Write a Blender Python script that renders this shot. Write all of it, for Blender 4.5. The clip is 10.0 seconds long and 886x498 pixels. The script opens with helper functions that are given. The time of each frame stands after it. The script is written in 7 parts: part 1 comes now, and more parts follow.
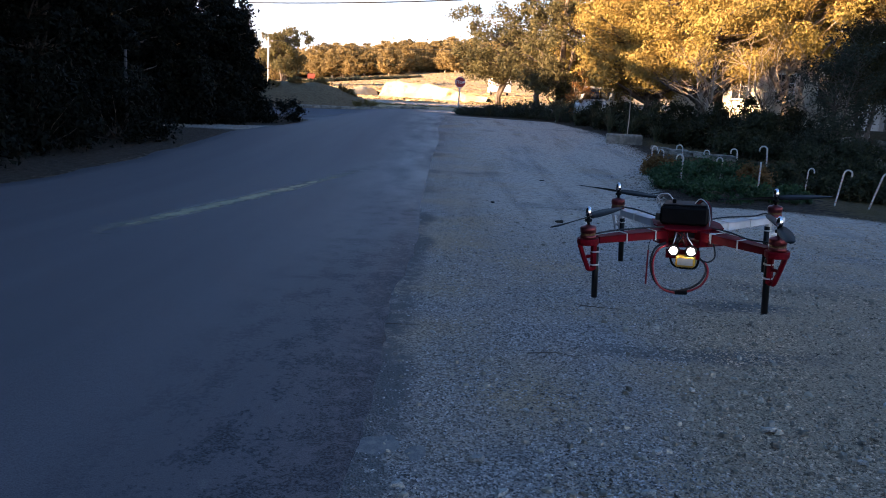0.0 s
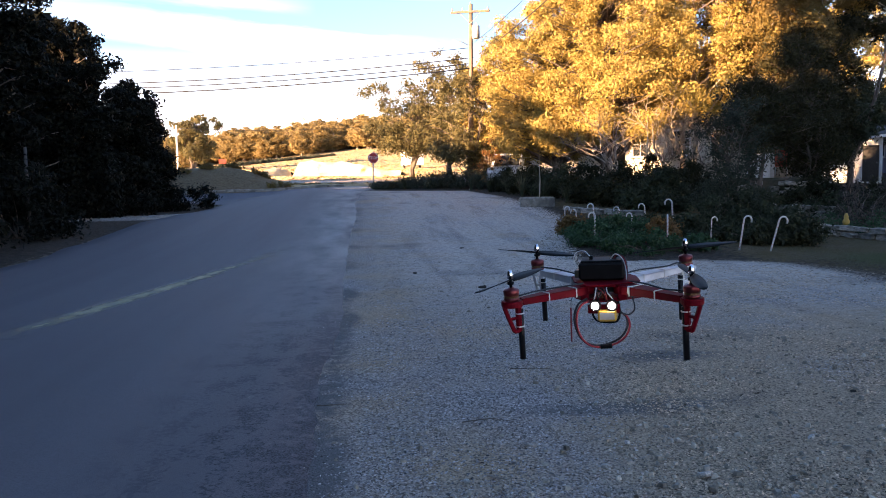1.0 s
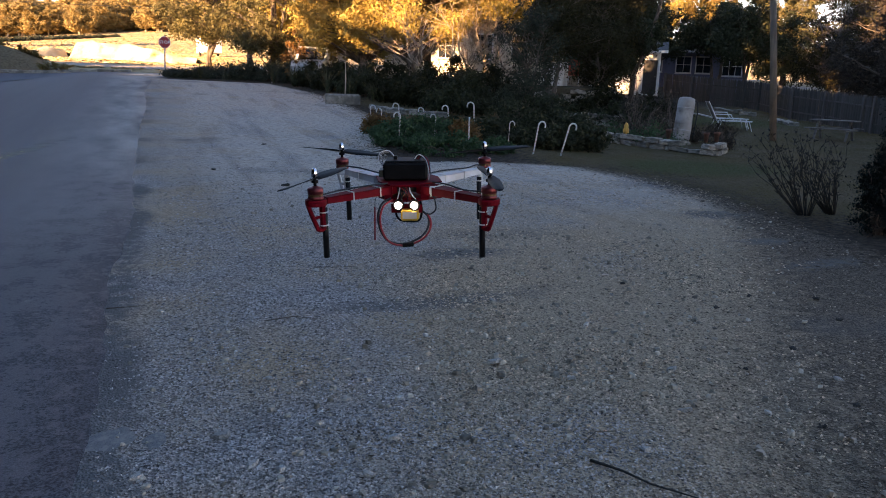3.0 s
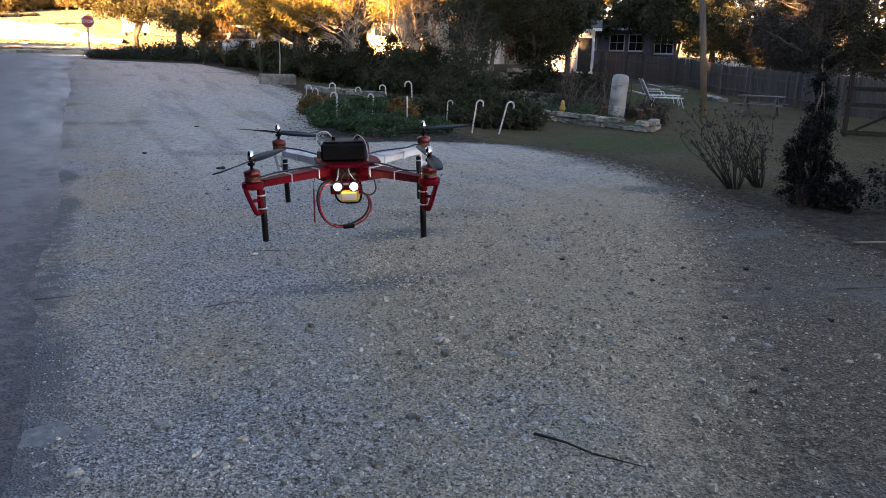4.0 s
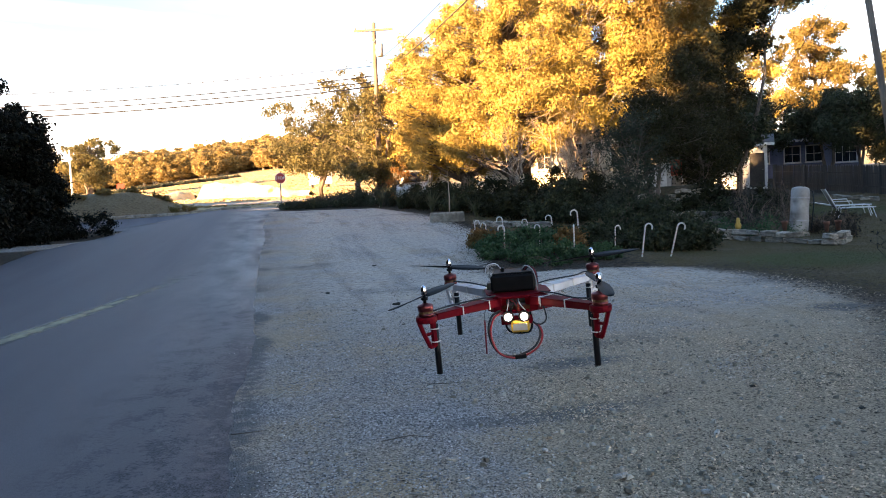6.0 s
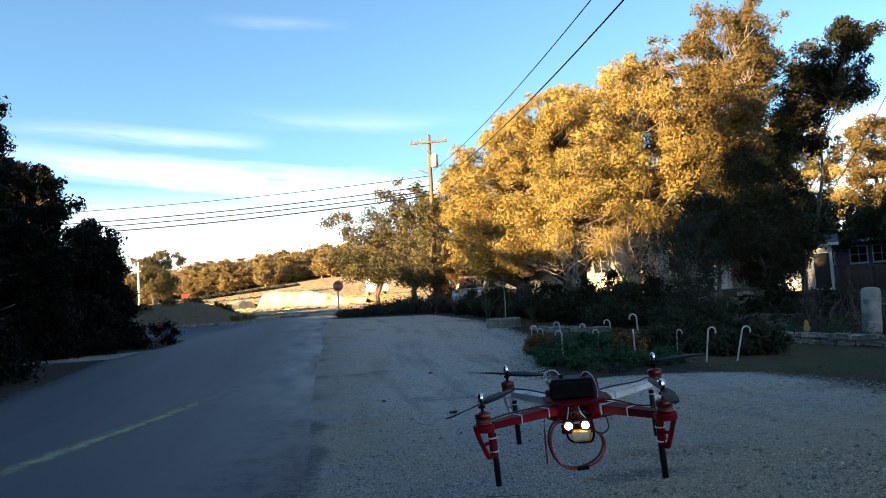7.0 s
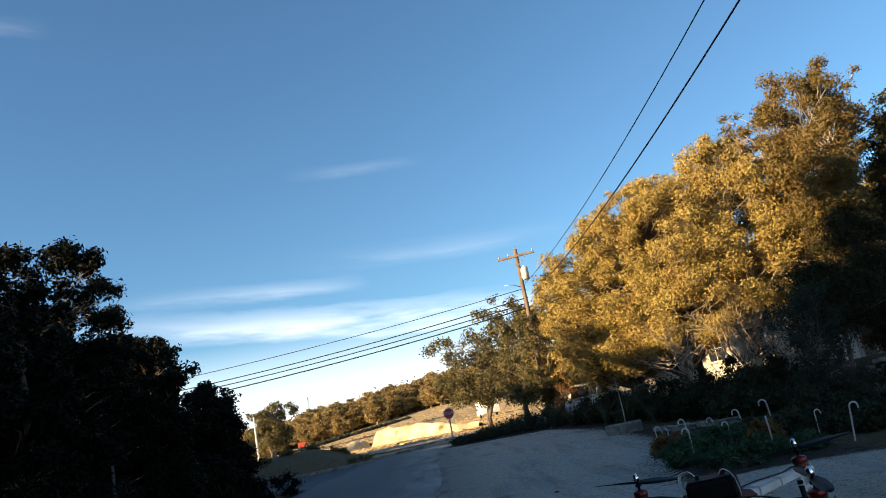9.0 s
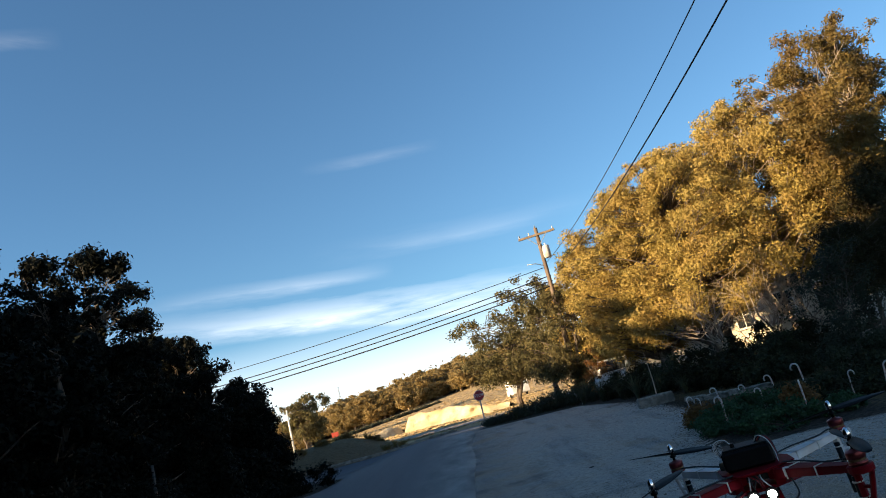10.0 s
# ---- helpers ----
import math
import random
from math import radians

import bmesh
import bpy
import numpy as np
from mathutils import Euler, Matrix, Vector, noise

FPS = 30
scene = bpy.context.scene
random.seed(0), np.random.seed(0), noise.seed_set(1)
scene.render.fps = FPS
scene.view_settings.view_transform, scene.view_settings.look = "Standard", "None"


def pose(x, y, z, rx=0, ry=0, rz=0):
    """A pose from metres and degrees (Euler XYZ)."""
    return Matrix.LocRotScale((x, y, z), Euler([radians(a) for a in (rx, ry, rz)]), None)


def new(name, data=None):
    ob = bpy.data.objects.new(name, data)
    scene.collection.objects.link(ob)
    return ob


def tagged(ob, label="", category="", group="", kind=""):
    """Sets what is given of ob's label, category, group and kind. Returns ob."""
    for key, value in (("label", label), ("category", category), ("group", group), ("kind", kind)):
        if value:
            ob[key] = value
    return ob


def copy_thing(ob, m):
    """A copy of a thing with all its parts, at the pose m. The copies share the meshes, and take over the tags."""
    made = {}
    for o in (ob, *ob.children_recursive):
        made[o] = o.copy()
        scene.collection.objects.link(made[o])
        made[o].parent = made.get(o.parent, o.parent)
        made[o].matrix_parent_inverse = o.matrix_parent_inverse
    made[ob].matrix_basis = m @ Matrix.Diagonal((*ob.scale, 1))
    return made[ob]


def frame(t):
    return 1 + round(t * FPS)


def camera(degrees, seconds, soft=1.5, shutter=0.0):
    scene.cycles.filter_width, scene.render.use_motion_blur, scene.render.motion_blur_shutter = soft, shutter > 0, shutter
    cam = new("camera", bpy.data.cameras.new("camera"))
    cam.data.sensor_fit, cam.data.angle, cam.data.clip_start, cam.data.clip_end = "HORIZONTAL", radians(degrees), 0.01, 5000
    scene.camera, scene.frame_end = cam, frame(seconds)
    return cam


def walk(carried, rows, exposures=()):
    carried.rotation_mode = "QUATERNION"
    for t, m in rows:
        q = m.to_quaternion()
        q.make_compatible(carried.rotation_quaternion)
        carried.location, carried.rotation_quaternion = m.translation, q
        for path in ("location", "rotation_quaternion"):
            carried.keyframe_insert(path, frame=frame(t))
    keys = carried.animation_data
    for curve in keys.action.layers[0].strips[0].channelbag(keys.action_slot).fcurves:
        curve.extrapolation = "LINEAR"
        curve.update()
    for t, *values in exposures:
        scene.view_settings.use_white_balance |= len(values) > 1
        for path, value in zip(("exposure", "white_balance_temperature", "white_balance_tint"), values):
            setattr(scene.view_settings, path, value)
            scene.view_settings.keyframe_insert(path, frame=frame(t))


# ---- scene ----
cam = camera(61.04, 10.0, soft=0.95)
EYE = (0.0, 0.0, 1.6)
PATH = [
    (0.0, pose(*EYE, 79.61, -2.85, 0.56)), (0.5, pose(*EYE, 80.98, 0.22, -3.88)),
    (1.0, pose(*EYE, 85.18, 1.06, -5.84)), (1.5, pose(*EYE, 82.92, 0.65, -9.07)),
    (2.0, pose(*EYE, 79.81, -0.15, -10.86)), (2.5, pose(*EYE, 79.15, -0.49, -13.96)),
    (3.0, pose(*EYE, 77.59, -1.84, -20.37)), (3.2, pose(*EYE, 76.99, -1.86, -21.88)),
    (4.3, pose(*EYE, 76.21, -1.36, -25.37)), (4.5, pose(*EYE, 77.30, -0.78, -25.15)),
    (5.0, pose(*EYE, 79.55, 1.37, -22.42)), (5.5, pose(*EYE, 82.62, 2.45, -17.39)),
    (6.0, pose(*EYE, 86.22, 2.89, -12.69)), (6.2, pose(*EYE, 88.87, 3.50, -10.17)),
    (7.3, pose(*EYE, 95.16, 3.65, -8.39)), (7.5, pose(*EYE, 95.44, 3.75, -8.52)),
    (8.0, pose(*EYE, 96.68, 5.91, -8.10)), (8.5, pose(*EYE, 101.45, 9.31, -4.29)),
    (9.0, pose(*EYE, 104.65, 11.25, 0.25)), (9.5, pose(*EYE, 104.59, 13.31, 2.50)),
    (10.0, pose(*EYE, 103.97, 14.35, 2.72))]
EXPO = [(0.0, 2.45, 6800, 28), (0.5, 2.72, 7100, 30), (1.0, 2.85, 7500, 32), (1.5, 2.45, 7500, 32), (2.0, 2.26, 7300, 30), (2.5, 2.42, 7800, 32), (3.0, 2.82, 8600, 33), (4.5, 3.58, 10300, 35),
        (5.5, 3.55, 10000, 31), (6.2, 3.10, 8400, 24), (7.3, 2.08, 6900, 10), (8.0, 1.90, 6800, 10), (9.0, 1.58, 6650, 10), (10.0, 1.50, 6600, 10)]
walk(cam, PATH, EXPO)

# ---- light: a very low evening sun from behind on the left, and the clear sky ----
SUN_EL, SUN_DIR = radians(13.5), Vector((-0.87, -0.45, 0)).normalized()
toward_sun = Vector((SUN_DIR.x * math.cos(SUN_EL), SUN_DIR.y * math.cos(SUN_EL), math.sin(SUN_EL)))
world = bpy.data.worlds.new("evening_sky")
scene.world = world
world.use_nodes = True
wn, wl = world.node_tree.nodes, world.node_tree.links
wn.clear()
sky = wn.new("ShaderNodeTexSky")
sky.sky_type, sky.sun_disc = "NISHITA", False
sky.sun_elevation, sky.sun_rotation = SUN_EL, math.atan2(SUN_DIR.x, SUN_DIR.y)
sky.air_density, sky.dust_density, sky.ozone_density = 1.0, 0.1, 4.2
tc = wn.new("ShaderNodeTexCoord")
sep = wn.new("ShaderNodeSeparateXYZ")
wl.new(tc.outputs["Generated"], sep.inputs["Vector"])


def wmath(op, a, b=None, c=None, clamp=False):
    x = wn.new("ShaderNodeMath")
    x.operation, x.use_clamp = op, clamp
    for k, q in enumerate((a, b, c)):
        if isinstance(q, (int, float)):
            x.inputs[k].default_value = q
        elif q is not None:
            wl.new(q, x.inputs[k])
    return x.outputs["Value"]


azimuth = wmath("MULTIPLY", wmath("ARCTAN2", sep.outputs["X"], sep.outputs["Y"]), 180 / math.pi)
height = wmath("MULTIPLY", wmath("ARCSINE", sep.outputs["Z"]), 180 / math.pi)
mp = wn.new("ShaderNodeCombineXYZ")
wl.new(wmath("MULTIPLY", azimuth, 0.045), mp.inputs["X"])
wl.new(wmath("MULTIPLY", wmath("MULTIPLY_ADD", azimuth, 0.085, height), 0.30), mp.inputs["Y"])
cn = wn.new("ShaderNodeTexNoise")
cn.inputs["Scale"].default_value, cn.inputs["Detail"].default_value, cn.inputs["Roughness"].default_value = 1.8, 9, 0.58
wl.new(mp.outputs["Vector"], cn.inputs["Vector"])


def streak(az, el, half_length, half_width, slope, amount, ragged=2.4):
    """A wisp of cirrus, frayed by the noise."""
    off = wmath("SUBTRACT", wmath("SUBTRACT", height, el), wmath("MULTIPLY", wmath("SUBTRACT", azimuth, az), slope))
    off = wmath("ABSOLUTE", wmath("ADD", off, wmath("MULTIPLY", wmath("SUBTRACT", cn.outputs["Fac"], 0.5), 2.0 * half_width)))
    across = wmath("SUBTRACT", 1.0, wmath("DIVIDE", off, half_width), clamp=True)
    along = wmath("SUBTRACT", 1.3, wmath("DIVIDE", wmath("ABSOLUTE", wmath("SUBTRACT", azimuth, az)), half_length), clamp=True)
    fray = wmath("MULTIPLY", wmath("SUBTRACT", cn.outputs["Fac"], 0.28), ragged, clamp=True)
    return wmath("MULTIPLY", wmath("MULTIPLY", wmath("MULTIPLY", across, along), fray), amount)


cover = streak(-6.0, 10.4, 17.0, 1.5, -0.085, 0.50, 2.6)
for wisp in ((-13.0, 13.5, 7.5, 0.8, -0.03, 0.20), (-3.0, 21.5, 4.5, 0.55, -0.03, 0.09), (-28.5, 32.4, 3.0, 0.7, 0.05, 0.09), (2.0, 14.6, 9.0, 1.0, -0.05, 0.07),
             (-60.0, 15.0, 22.0, 2.2, 0.03, 0.5), (45.0, 10.5, 12.0, 1.8, 0.03, 0.5), (110.0, 14.0, 40.0, 2.5, 0.0, 0.7), (-140.0, 12.0, 40.0, 2.5, 0.0, 0.7)):
    cover = wmath("ADD", cover, streak(*wisp))
low = wn.new("ShaderNodeMapRange")
low.inputs["From Min"].default_value, low.inputs["From Max"].default_value = 10.0, 0.0
low.inputs["To Max"].default_value = 0.75
wl.new(height, low.inputs["Value"])
cover = wmath("ADD", cover, low.outputs["Result"], clamp=True)
mixc = wn.new("ShaderNodeMix"); mixc.data_type = "RGBA"
mixc.inputs["B"].default_value = (11.5, 11.2, 11.0, 1)
bg = wn.new("ShaderNodeBackground")
bg.inputs["Strength"].default_value = 0.073
wo = wn.new("ShaderNodeOutputWorld")
wl.new(cover, mixc.inputs["Factor"])
tint = wn.new("ShaderNodeMix"); tint.data_type, tint.blend_type = "RGBA", "MULTIPLY"
tint.inputs["Factor"].default_value, tint.inputs["B"].default_value = 1.0, (0.91, 1.02, 0.98, 1)
wl.new(sky.outputs["Color"], tint.inputs["A"])
wl.new(tint.outputs["Result"], mixc.inputs["A"])
wl.new(mixc.outputs["Result"], bg.inputs["Color"])
wl.new(bg.outputs["Background"], wo.inputs["Surface"])

sun_data = bpy.data.lights.new("sun", "SUN")
sun_data.energy, sun_data.angle, sun_data.color = 5.0, radians(0.5), (1.0, 0.73, 0.41)
sun = new("sun", sun_data)
sun.rotation_mode = "QUATERNION"
sun.rotation_quaternion = toward_sun.to_track_quat("Z", "Y")

# ---- materials ----
def mat(name, a, b, scale=8.0, rough=0.8, bump=0.2, c=None, scale2=1.2, metal=0.0, detail=6.0, stretch=(1, 1, 1),
        island=0.0, rnd=0.0, bump_dist=0.02, spec=0.4, wear=(0.45, 0.65), drift=None):
    """A surface with grain (a to b), broad stains (c), relief, and a spread of tone per object or island."""
    m = bpy.data.materials.new(name)
    m.use_nodes = True
    n, l = m.node_tree.nodes, m.node_tree.links
    p = n["Principled BSDF"]
    t = n.new("ShaderNodeTexCoord")
    mp = n.new("ShaderNodeMapping"); mp.inputs["Scale"].default_value = stretch
    l.new(t.outputs["Object"], mp.inputs["Vector"])
    f = n.new("ShaderNodeTexNoise"); f.inputs["Scale"].default_value, f.inputs["Detail"].default_value = scale, detail
    f.inputs["Roughness"].default_value = 0.65
    l.new(mp.outputs["Vector"], f.inputs["Vector"])
    r = n.new("ShaderNodeValToRGB")
    r.color_ramp.elements[0].position, r.color_ramp.elements[1].position = 0.33, 0.67
    r.color_ramp.elements[0].color, r.color_ramp.elements[1].color = (*a, 1), (*b, 1)
    l.new(f.outputs["Fac"], r.inputs["Fac"])
    out = r.outputs["Color"]
    if c is not None:
        g = n.new("ShaderNodeTexNoise"); g.inputs["Scale"].default_value, g.inputs["Detail"].default_value = scale2, 4
        l.new(t.outputs["Object"], g.inputs["Vector"])
        k = n.new("ShaderNodeMapRange"); k.inputs["From Min"].default_value, k.inputs["From Max"].default_value = wear
        if drift:
            sx = n.new("ShaderNodeSeparateXYZ"); l.new(t.outputs["Object"], sx.inputs["Vector"])
            src = g.outputs["Fac"]
            for axis, amount in zip("XY", drift):
                ad = n.new("ShaderNodeMath"); ad.operation = "MULTIPLY_ADD"; ad.inputs[1].default_value = amount
                l.new(sx.outputs[axis], ad.inputs[0]); l.new(src, ad.inputs[2]); src = ad.outputs["Value"]
            l.new(src, k.inputs["Value"])
        else:
            l.new(g.outputs["Fac"], k.inputs["Value"])
        x = n.new("ShaderNodeMix"); x.data_type = "RGBA"; x.inputs["B"].default_value = (*c, 1)
        l.new(k.outputs["Result"], x.inputs["Factor"]); l.new(out, x.inputs["A"])
        out = x.outputs["Result"]
    if island or rnd:
        src = n.new("ShaderNodeNewGeometry").outputs["Random Per Island"] if island else n.new("ShaderNodeObjectInfo").outputs["Random"]
        k = n.new("ShaderNodeMapRange")
        k.inputs["To Min"].default_value, k.inputs["To Max"].default_value = 1 - (island or rnd), 1 + (island or rnd)
        l.new(src, k.inputs["Value"])
        h = n.new("ShaderNodeHueSaturation"); l.new(k.outputs["Result"], h.inputs["Value"]); l.new(out, h.inputs["Color"])
        out = h.outputs["Color"]
    l.new(out, p.inputs["Base Color"])
    p.inputs["Roughness"].default_value, p.inputs["Metallic"].default_value = rough, metal
    p.inputs["Specular IOR Level"].default_value = spec
    if bump:
        bn = n.new("ShaderNodeBump"); bn.inputs["Strength"].default_value, bn.inputs["Distance"].default_value = bump, bump_dist
        l.new(f.outputs["Fac"], bn.inputs["Height"]); l.new(bn.outputs["Normal"], p.inputs["Normal"])
    return m

def leaf_mat(name, a, b, c, through_light=0.35, spec=0.25):
    """Leaves: tone by leaf and by branch, some light shining through."""
    m = bpy.data.materials.new(name)
    m.use_nodes = True
    n, l = m.node_tree.nodes, m.node_tree.links
    p, o = n["Principled BSDF"], n["Material Output"]
    g = n.new("ShaderNodeNewGeometry")
    r = n.new("ShaderNodeValToRGB")
    r.color_ramp.elements[0].color, r.color_ramp.elements[1].color = (*a, 1), (*b, 1)
    l.new(g.outputs["Random Per Island"], r.inputs["Fac"])
    t = n.new("ShaderNodeTexCoord")
    f = n.new("ShaderNodeTexNoise"); f.inputs["Scale"].default_value, f.inputs["Detail"].default_value = 0.7, 4
    l.new(t.outputs["Object"], f.inputs["Vector"])
    k = n.new("ShaderNodeMapRange"); k.inputs["From Min"].default_value, k.inputs["From Max"].default_value = 0.42, 0.66
    l.new(f.outputs["Fac"], k.inputs["Value"])
    x = n.new("ShaderNodeMix"); x.data_type = "RGBA"; x.inputs["B"].default_value = (*c, 1)
    l.new(k.outputs["Result"], x.inputs["Factor"]); l.new(r.outputs["Color"], x.inputs["A"])
    p.inputs["Roughness"].default_value, p.inputs["Specular IOR Level"].default_value = 0.6, spec
    l.new(x.outputs["Result"], p.inputs["Base Color"])
    tr = n.new("ShaderNodeBsdfTranslucent"); l.new(x.outputs["Result"], tr.inputs["Color"])
    s = n.new("ShaderNodeMixShader"); s.inputs["Fac"].default_value = through_light
    l.new(p.outputs["BSDF"], s.inputs[1]); l.new(tr.outputs["BSDF"], s.inputs[2]); l.new(s.outputs["Shader"], o.inputs["Surface"])
    return m

def glow(name, colour, strength):
    m = bpy.data.materials.new(name)
    m.use_nodes = True
    p = m.node_tree.nodes["Principled BSDF"]
    p.inputs["Base Color"].default_value = (*colour, 1)
    p.inputs["Emission Color"].default_value, p.inputs["Emission Strength"].default_value = (*colour, 1), strength
    return m

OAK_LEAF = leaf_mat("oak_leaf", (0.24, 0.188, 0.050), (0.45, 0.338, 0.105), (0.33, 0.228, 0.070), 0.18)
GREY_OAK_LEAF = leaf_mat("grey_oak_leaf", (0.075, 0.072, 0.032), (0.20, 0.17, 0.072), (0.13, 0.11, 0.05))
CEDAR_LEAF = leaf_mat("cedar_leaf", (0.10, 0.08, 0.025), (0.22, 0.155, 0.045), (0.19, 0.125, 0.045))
# the next two carry the shade of their trees in the leaf colour
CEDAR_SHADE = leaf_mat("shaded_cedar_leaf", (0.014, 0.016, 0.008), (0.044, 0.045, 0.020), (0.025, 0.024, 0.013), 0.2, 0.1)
OLIVE_SHADE = leaf_mat("shaded_olive_oak_leaf", (0.022, 0.022, 0.010), (0.070, 0.062, 0.026), (0.050, 0.040, 0.020), 0.3, 0.1)
TWIG_LEAF = leaf_mat("dry_twig_leaf", (0.030, 0.025, 0.021), (0.085, 0.070, 0.055), (0.055, 0.043, 0.036), 0.15, 0.1)
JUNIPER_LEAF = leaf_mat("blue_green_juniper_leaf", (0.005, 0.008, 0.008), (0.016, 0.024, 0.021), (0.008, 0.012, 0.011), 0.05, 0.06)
# near-black: the backlit shade of the roadside belt is put into this colour
SHADED_LEAF = leaf_mat("shade_black_leaf", (0.004, 0.005, 0.004), (0.011, 0.013, 0.008), (0.006, 0.007, 0.005), 0.05, 0.06)
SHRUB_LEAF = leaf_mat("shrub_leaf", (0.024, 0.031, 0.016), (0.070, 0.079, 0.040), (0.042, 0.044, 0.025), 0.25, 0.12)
SAGE_LEAF = leaf_mat("grey_green_leaf", (0.035, 0.045, 0.030), (0.075, 0.085, 0.055), (0.05, 0.055, 0.04), 0.25, 0.15)
IVY_LEAF = leaf_mat("ground_cover_leaf", (0.026, 0.074, 0.034), (0.07, 0.148, 0.062), (0.044, 0.092, 0.045), 0.3)
RUST_LEAF = leaf_mat("autumn_leaf", (0.16, 0.07, 0.02), (0.28, 0.15, 0.05), (0.16, 0.10, 0.04), 0.3)
FIELD_LEAF = leaf_mat("hill_oak_leaf", (0.20, 0.15, 0.06), (0.36, 0.265, 0.11), (0.28, 0.20, 0.085), 0.35)
BARK = mat("bark", (0.07, 0.05, 0.04), (0.20, 0.16, 0.13), 9, 0.95, 0.8, (0.10, 0.08, 0.06), 2.0, stretch=(1, 1, 0.25))
PALE_BARK = mat("pale_bark", (0.30, 0.24, 0.18), (0.46, 0.38, 0.30), 9, 0.95, 0.6, (0.22, 0.17, 0.13), 2.0, stretch=(1, 1, 0.25))
POLE_WOOD = mat("weathered_pole_wood", (0.12, 0.09, 0.07), (0.23, 0.17, 0.125), 10, 0.9, 0.5, (0.10, 0.075, 0.06), 1.0, stretch=(1, 1, 0.06))
GREY_WOOD = mat("grey_weathered_wood", (0.045, 0.041, 0.039), (0.10, 0.093, 0.086), 12, 0.9, 0.5, (0.08, 0.07, 0.065), 1.3, stretch=(1, 1, 0.08), rnd=0.25)
WHITE_PAINT = mat("white_house_paint", (0.66, 0.65, 0.62), (0.80, 0.79, 0.76), 14, 0.6, 0.1, (0.55, 0.53, 0.49), 0.9)
BLUE_PAINT = mat("blue_grey_paint", (0.13, 0.15, 0.24), (0.18, 0.20, 0.30), 12, 0.65, 0.1, (0.11, 0.12, 0.17), 0.8)
CREAM_WALL = mat("cream_wall", (0.62, 0.54, 0.42), (0.76, 0.68, 0.55), 10, 0.8, 0.15, (0.50, 0.42, 0.32), 0.8)
ROOF = mat("grey_shingle", (0.045, 0.043, 0.043), (0.09, 0.086, 0.084), 20, 0.9, 0.5, (0.07, 0.07, 0.07), 0.7)
DARK_GLASS = mat("window_glass", (0.015, 0.018, 0.022), (0.03, 0.035, 0.04), 2, 0.08, 0.0, spec=0.8)
LIMESTONE = mat("limestone", (0.17, 0.15, 0.125), (0.37, 0.335, 0.28), 9, 0.92, 0.7, (0.13, 0.12, 0.10), 2.5, rnd=0.35)
BANK = mat("limestone_bank", (0.55, 0.43, 0.26), (0.80, 0.67, 0.45), 1.1, 0.95, 0.9, (0.40, 0.29, 0.15), 0.4, bump_dist=0.25)
STONE = mat("pale_gravel_stone", (0.30, 0.29, 0.27), (0.52, 0.50, 0.46), 30, 0.9, 0.4, (0.24, 0.22, 0.19), 8, rnd=0.3)
GRAVEL = mat("gravel_chips", (0.15, 0.140, 0.136), (0.49, 0.455, 0.434), 40, 0.92, 0.0, (0.48, 0.352, 0.248), 0.6, island=0.8, wear=(0.42, 0.60), drift=(0.11, -0.04))
CANE_WHITE = mat("white_plastic", (0.46, 0.45, 0.42), (0.58, 0.57, 0.54), 25, 0.45, 0.0, (0.5, 0.48, 0.44), 6)
CANE_RED = mat("faded_red_stripe", (0.42, 0.18, 0.15), (0.55, 0.27, 0.22), 25, 0.45, 0.0, (0.6, 0.45, 0.4), 6)
GALV = mat("galvanised_steel", (0.30, 0.31, 0.32), (0.46, 0.47, 0.48), 14, 0.5, 0.1, (0.22, 0.20, 0.18), 3, metal=0.6)
SIGN_RED = mat("stop_sign_red", (0.42, 0.022, 0.025), (0.52, 0.035, 0.035), 6, 0.45, 0.0, (0.36, 0.03, 0.03), 3)
SIGN_WHITE = mat("sign_white", (0.72, 0.72, 0.72), (0.80, 0.80, 0.80), 6, 0.45, 0.0)
TERRACOTTA = mat("terracotta", (0.11, 0.05, 0.04), (0.17, 0.08, 0.06), 14, 0.9, 0.2, (0.18, 0.09, 0.06), 5)
YELLOW = mat("yellow_glaze", (0.45, 0.25, 0.05), (0.58, 0.34, 0.08), 10, 0.5, 0.1)
WIRE = mat("black_cable", (0.015, 0.015, 0.017), (0.03, 0.03, 0.032), 20, 0.6, 0.0)
RED_BODY = mat("red_vehicle_paint", (0.40, 0.05, 0.03), (0.52, 0.09, 0.05), 5, 0.4, 0.0, (0.36, 0.08, 0.05), 2)
WHITE_BODY = mat("white_vehicle_paint", (0.55, 0.55, 0.55), (0.66, 0.66, 0.65), 5, 0.35, 0.0, (0.45, 0.44, 0.42), 2)
RUBBER = mat("rubber", (0.012, 0.012, 0.013), (0.028, 0.028, 0.03), 30, 0.8, 0.1)
EARTH_BANK = mat("shaded_earth", (0.045, 0.036, 0.026), (0.11, 0.088, 0.062), 14, 0.95, 0.4, (0.05, 0.05, 0.028), 1.5)
TANK_PAINT = mat("grey_tank_paint", (0.24, 0.24, 0.235), (0.38, 0.375, 0.36), 6, 0.6, 0.15, (0.13, 0.12, 0.11), 3.0)
SLING = mat("lounger_sling", (0.20, 0.195, 0.185), (0.28, 0.27, 0.255), 60, 0.85, 0.2, (0.36, 0.34, 0.31), 4)
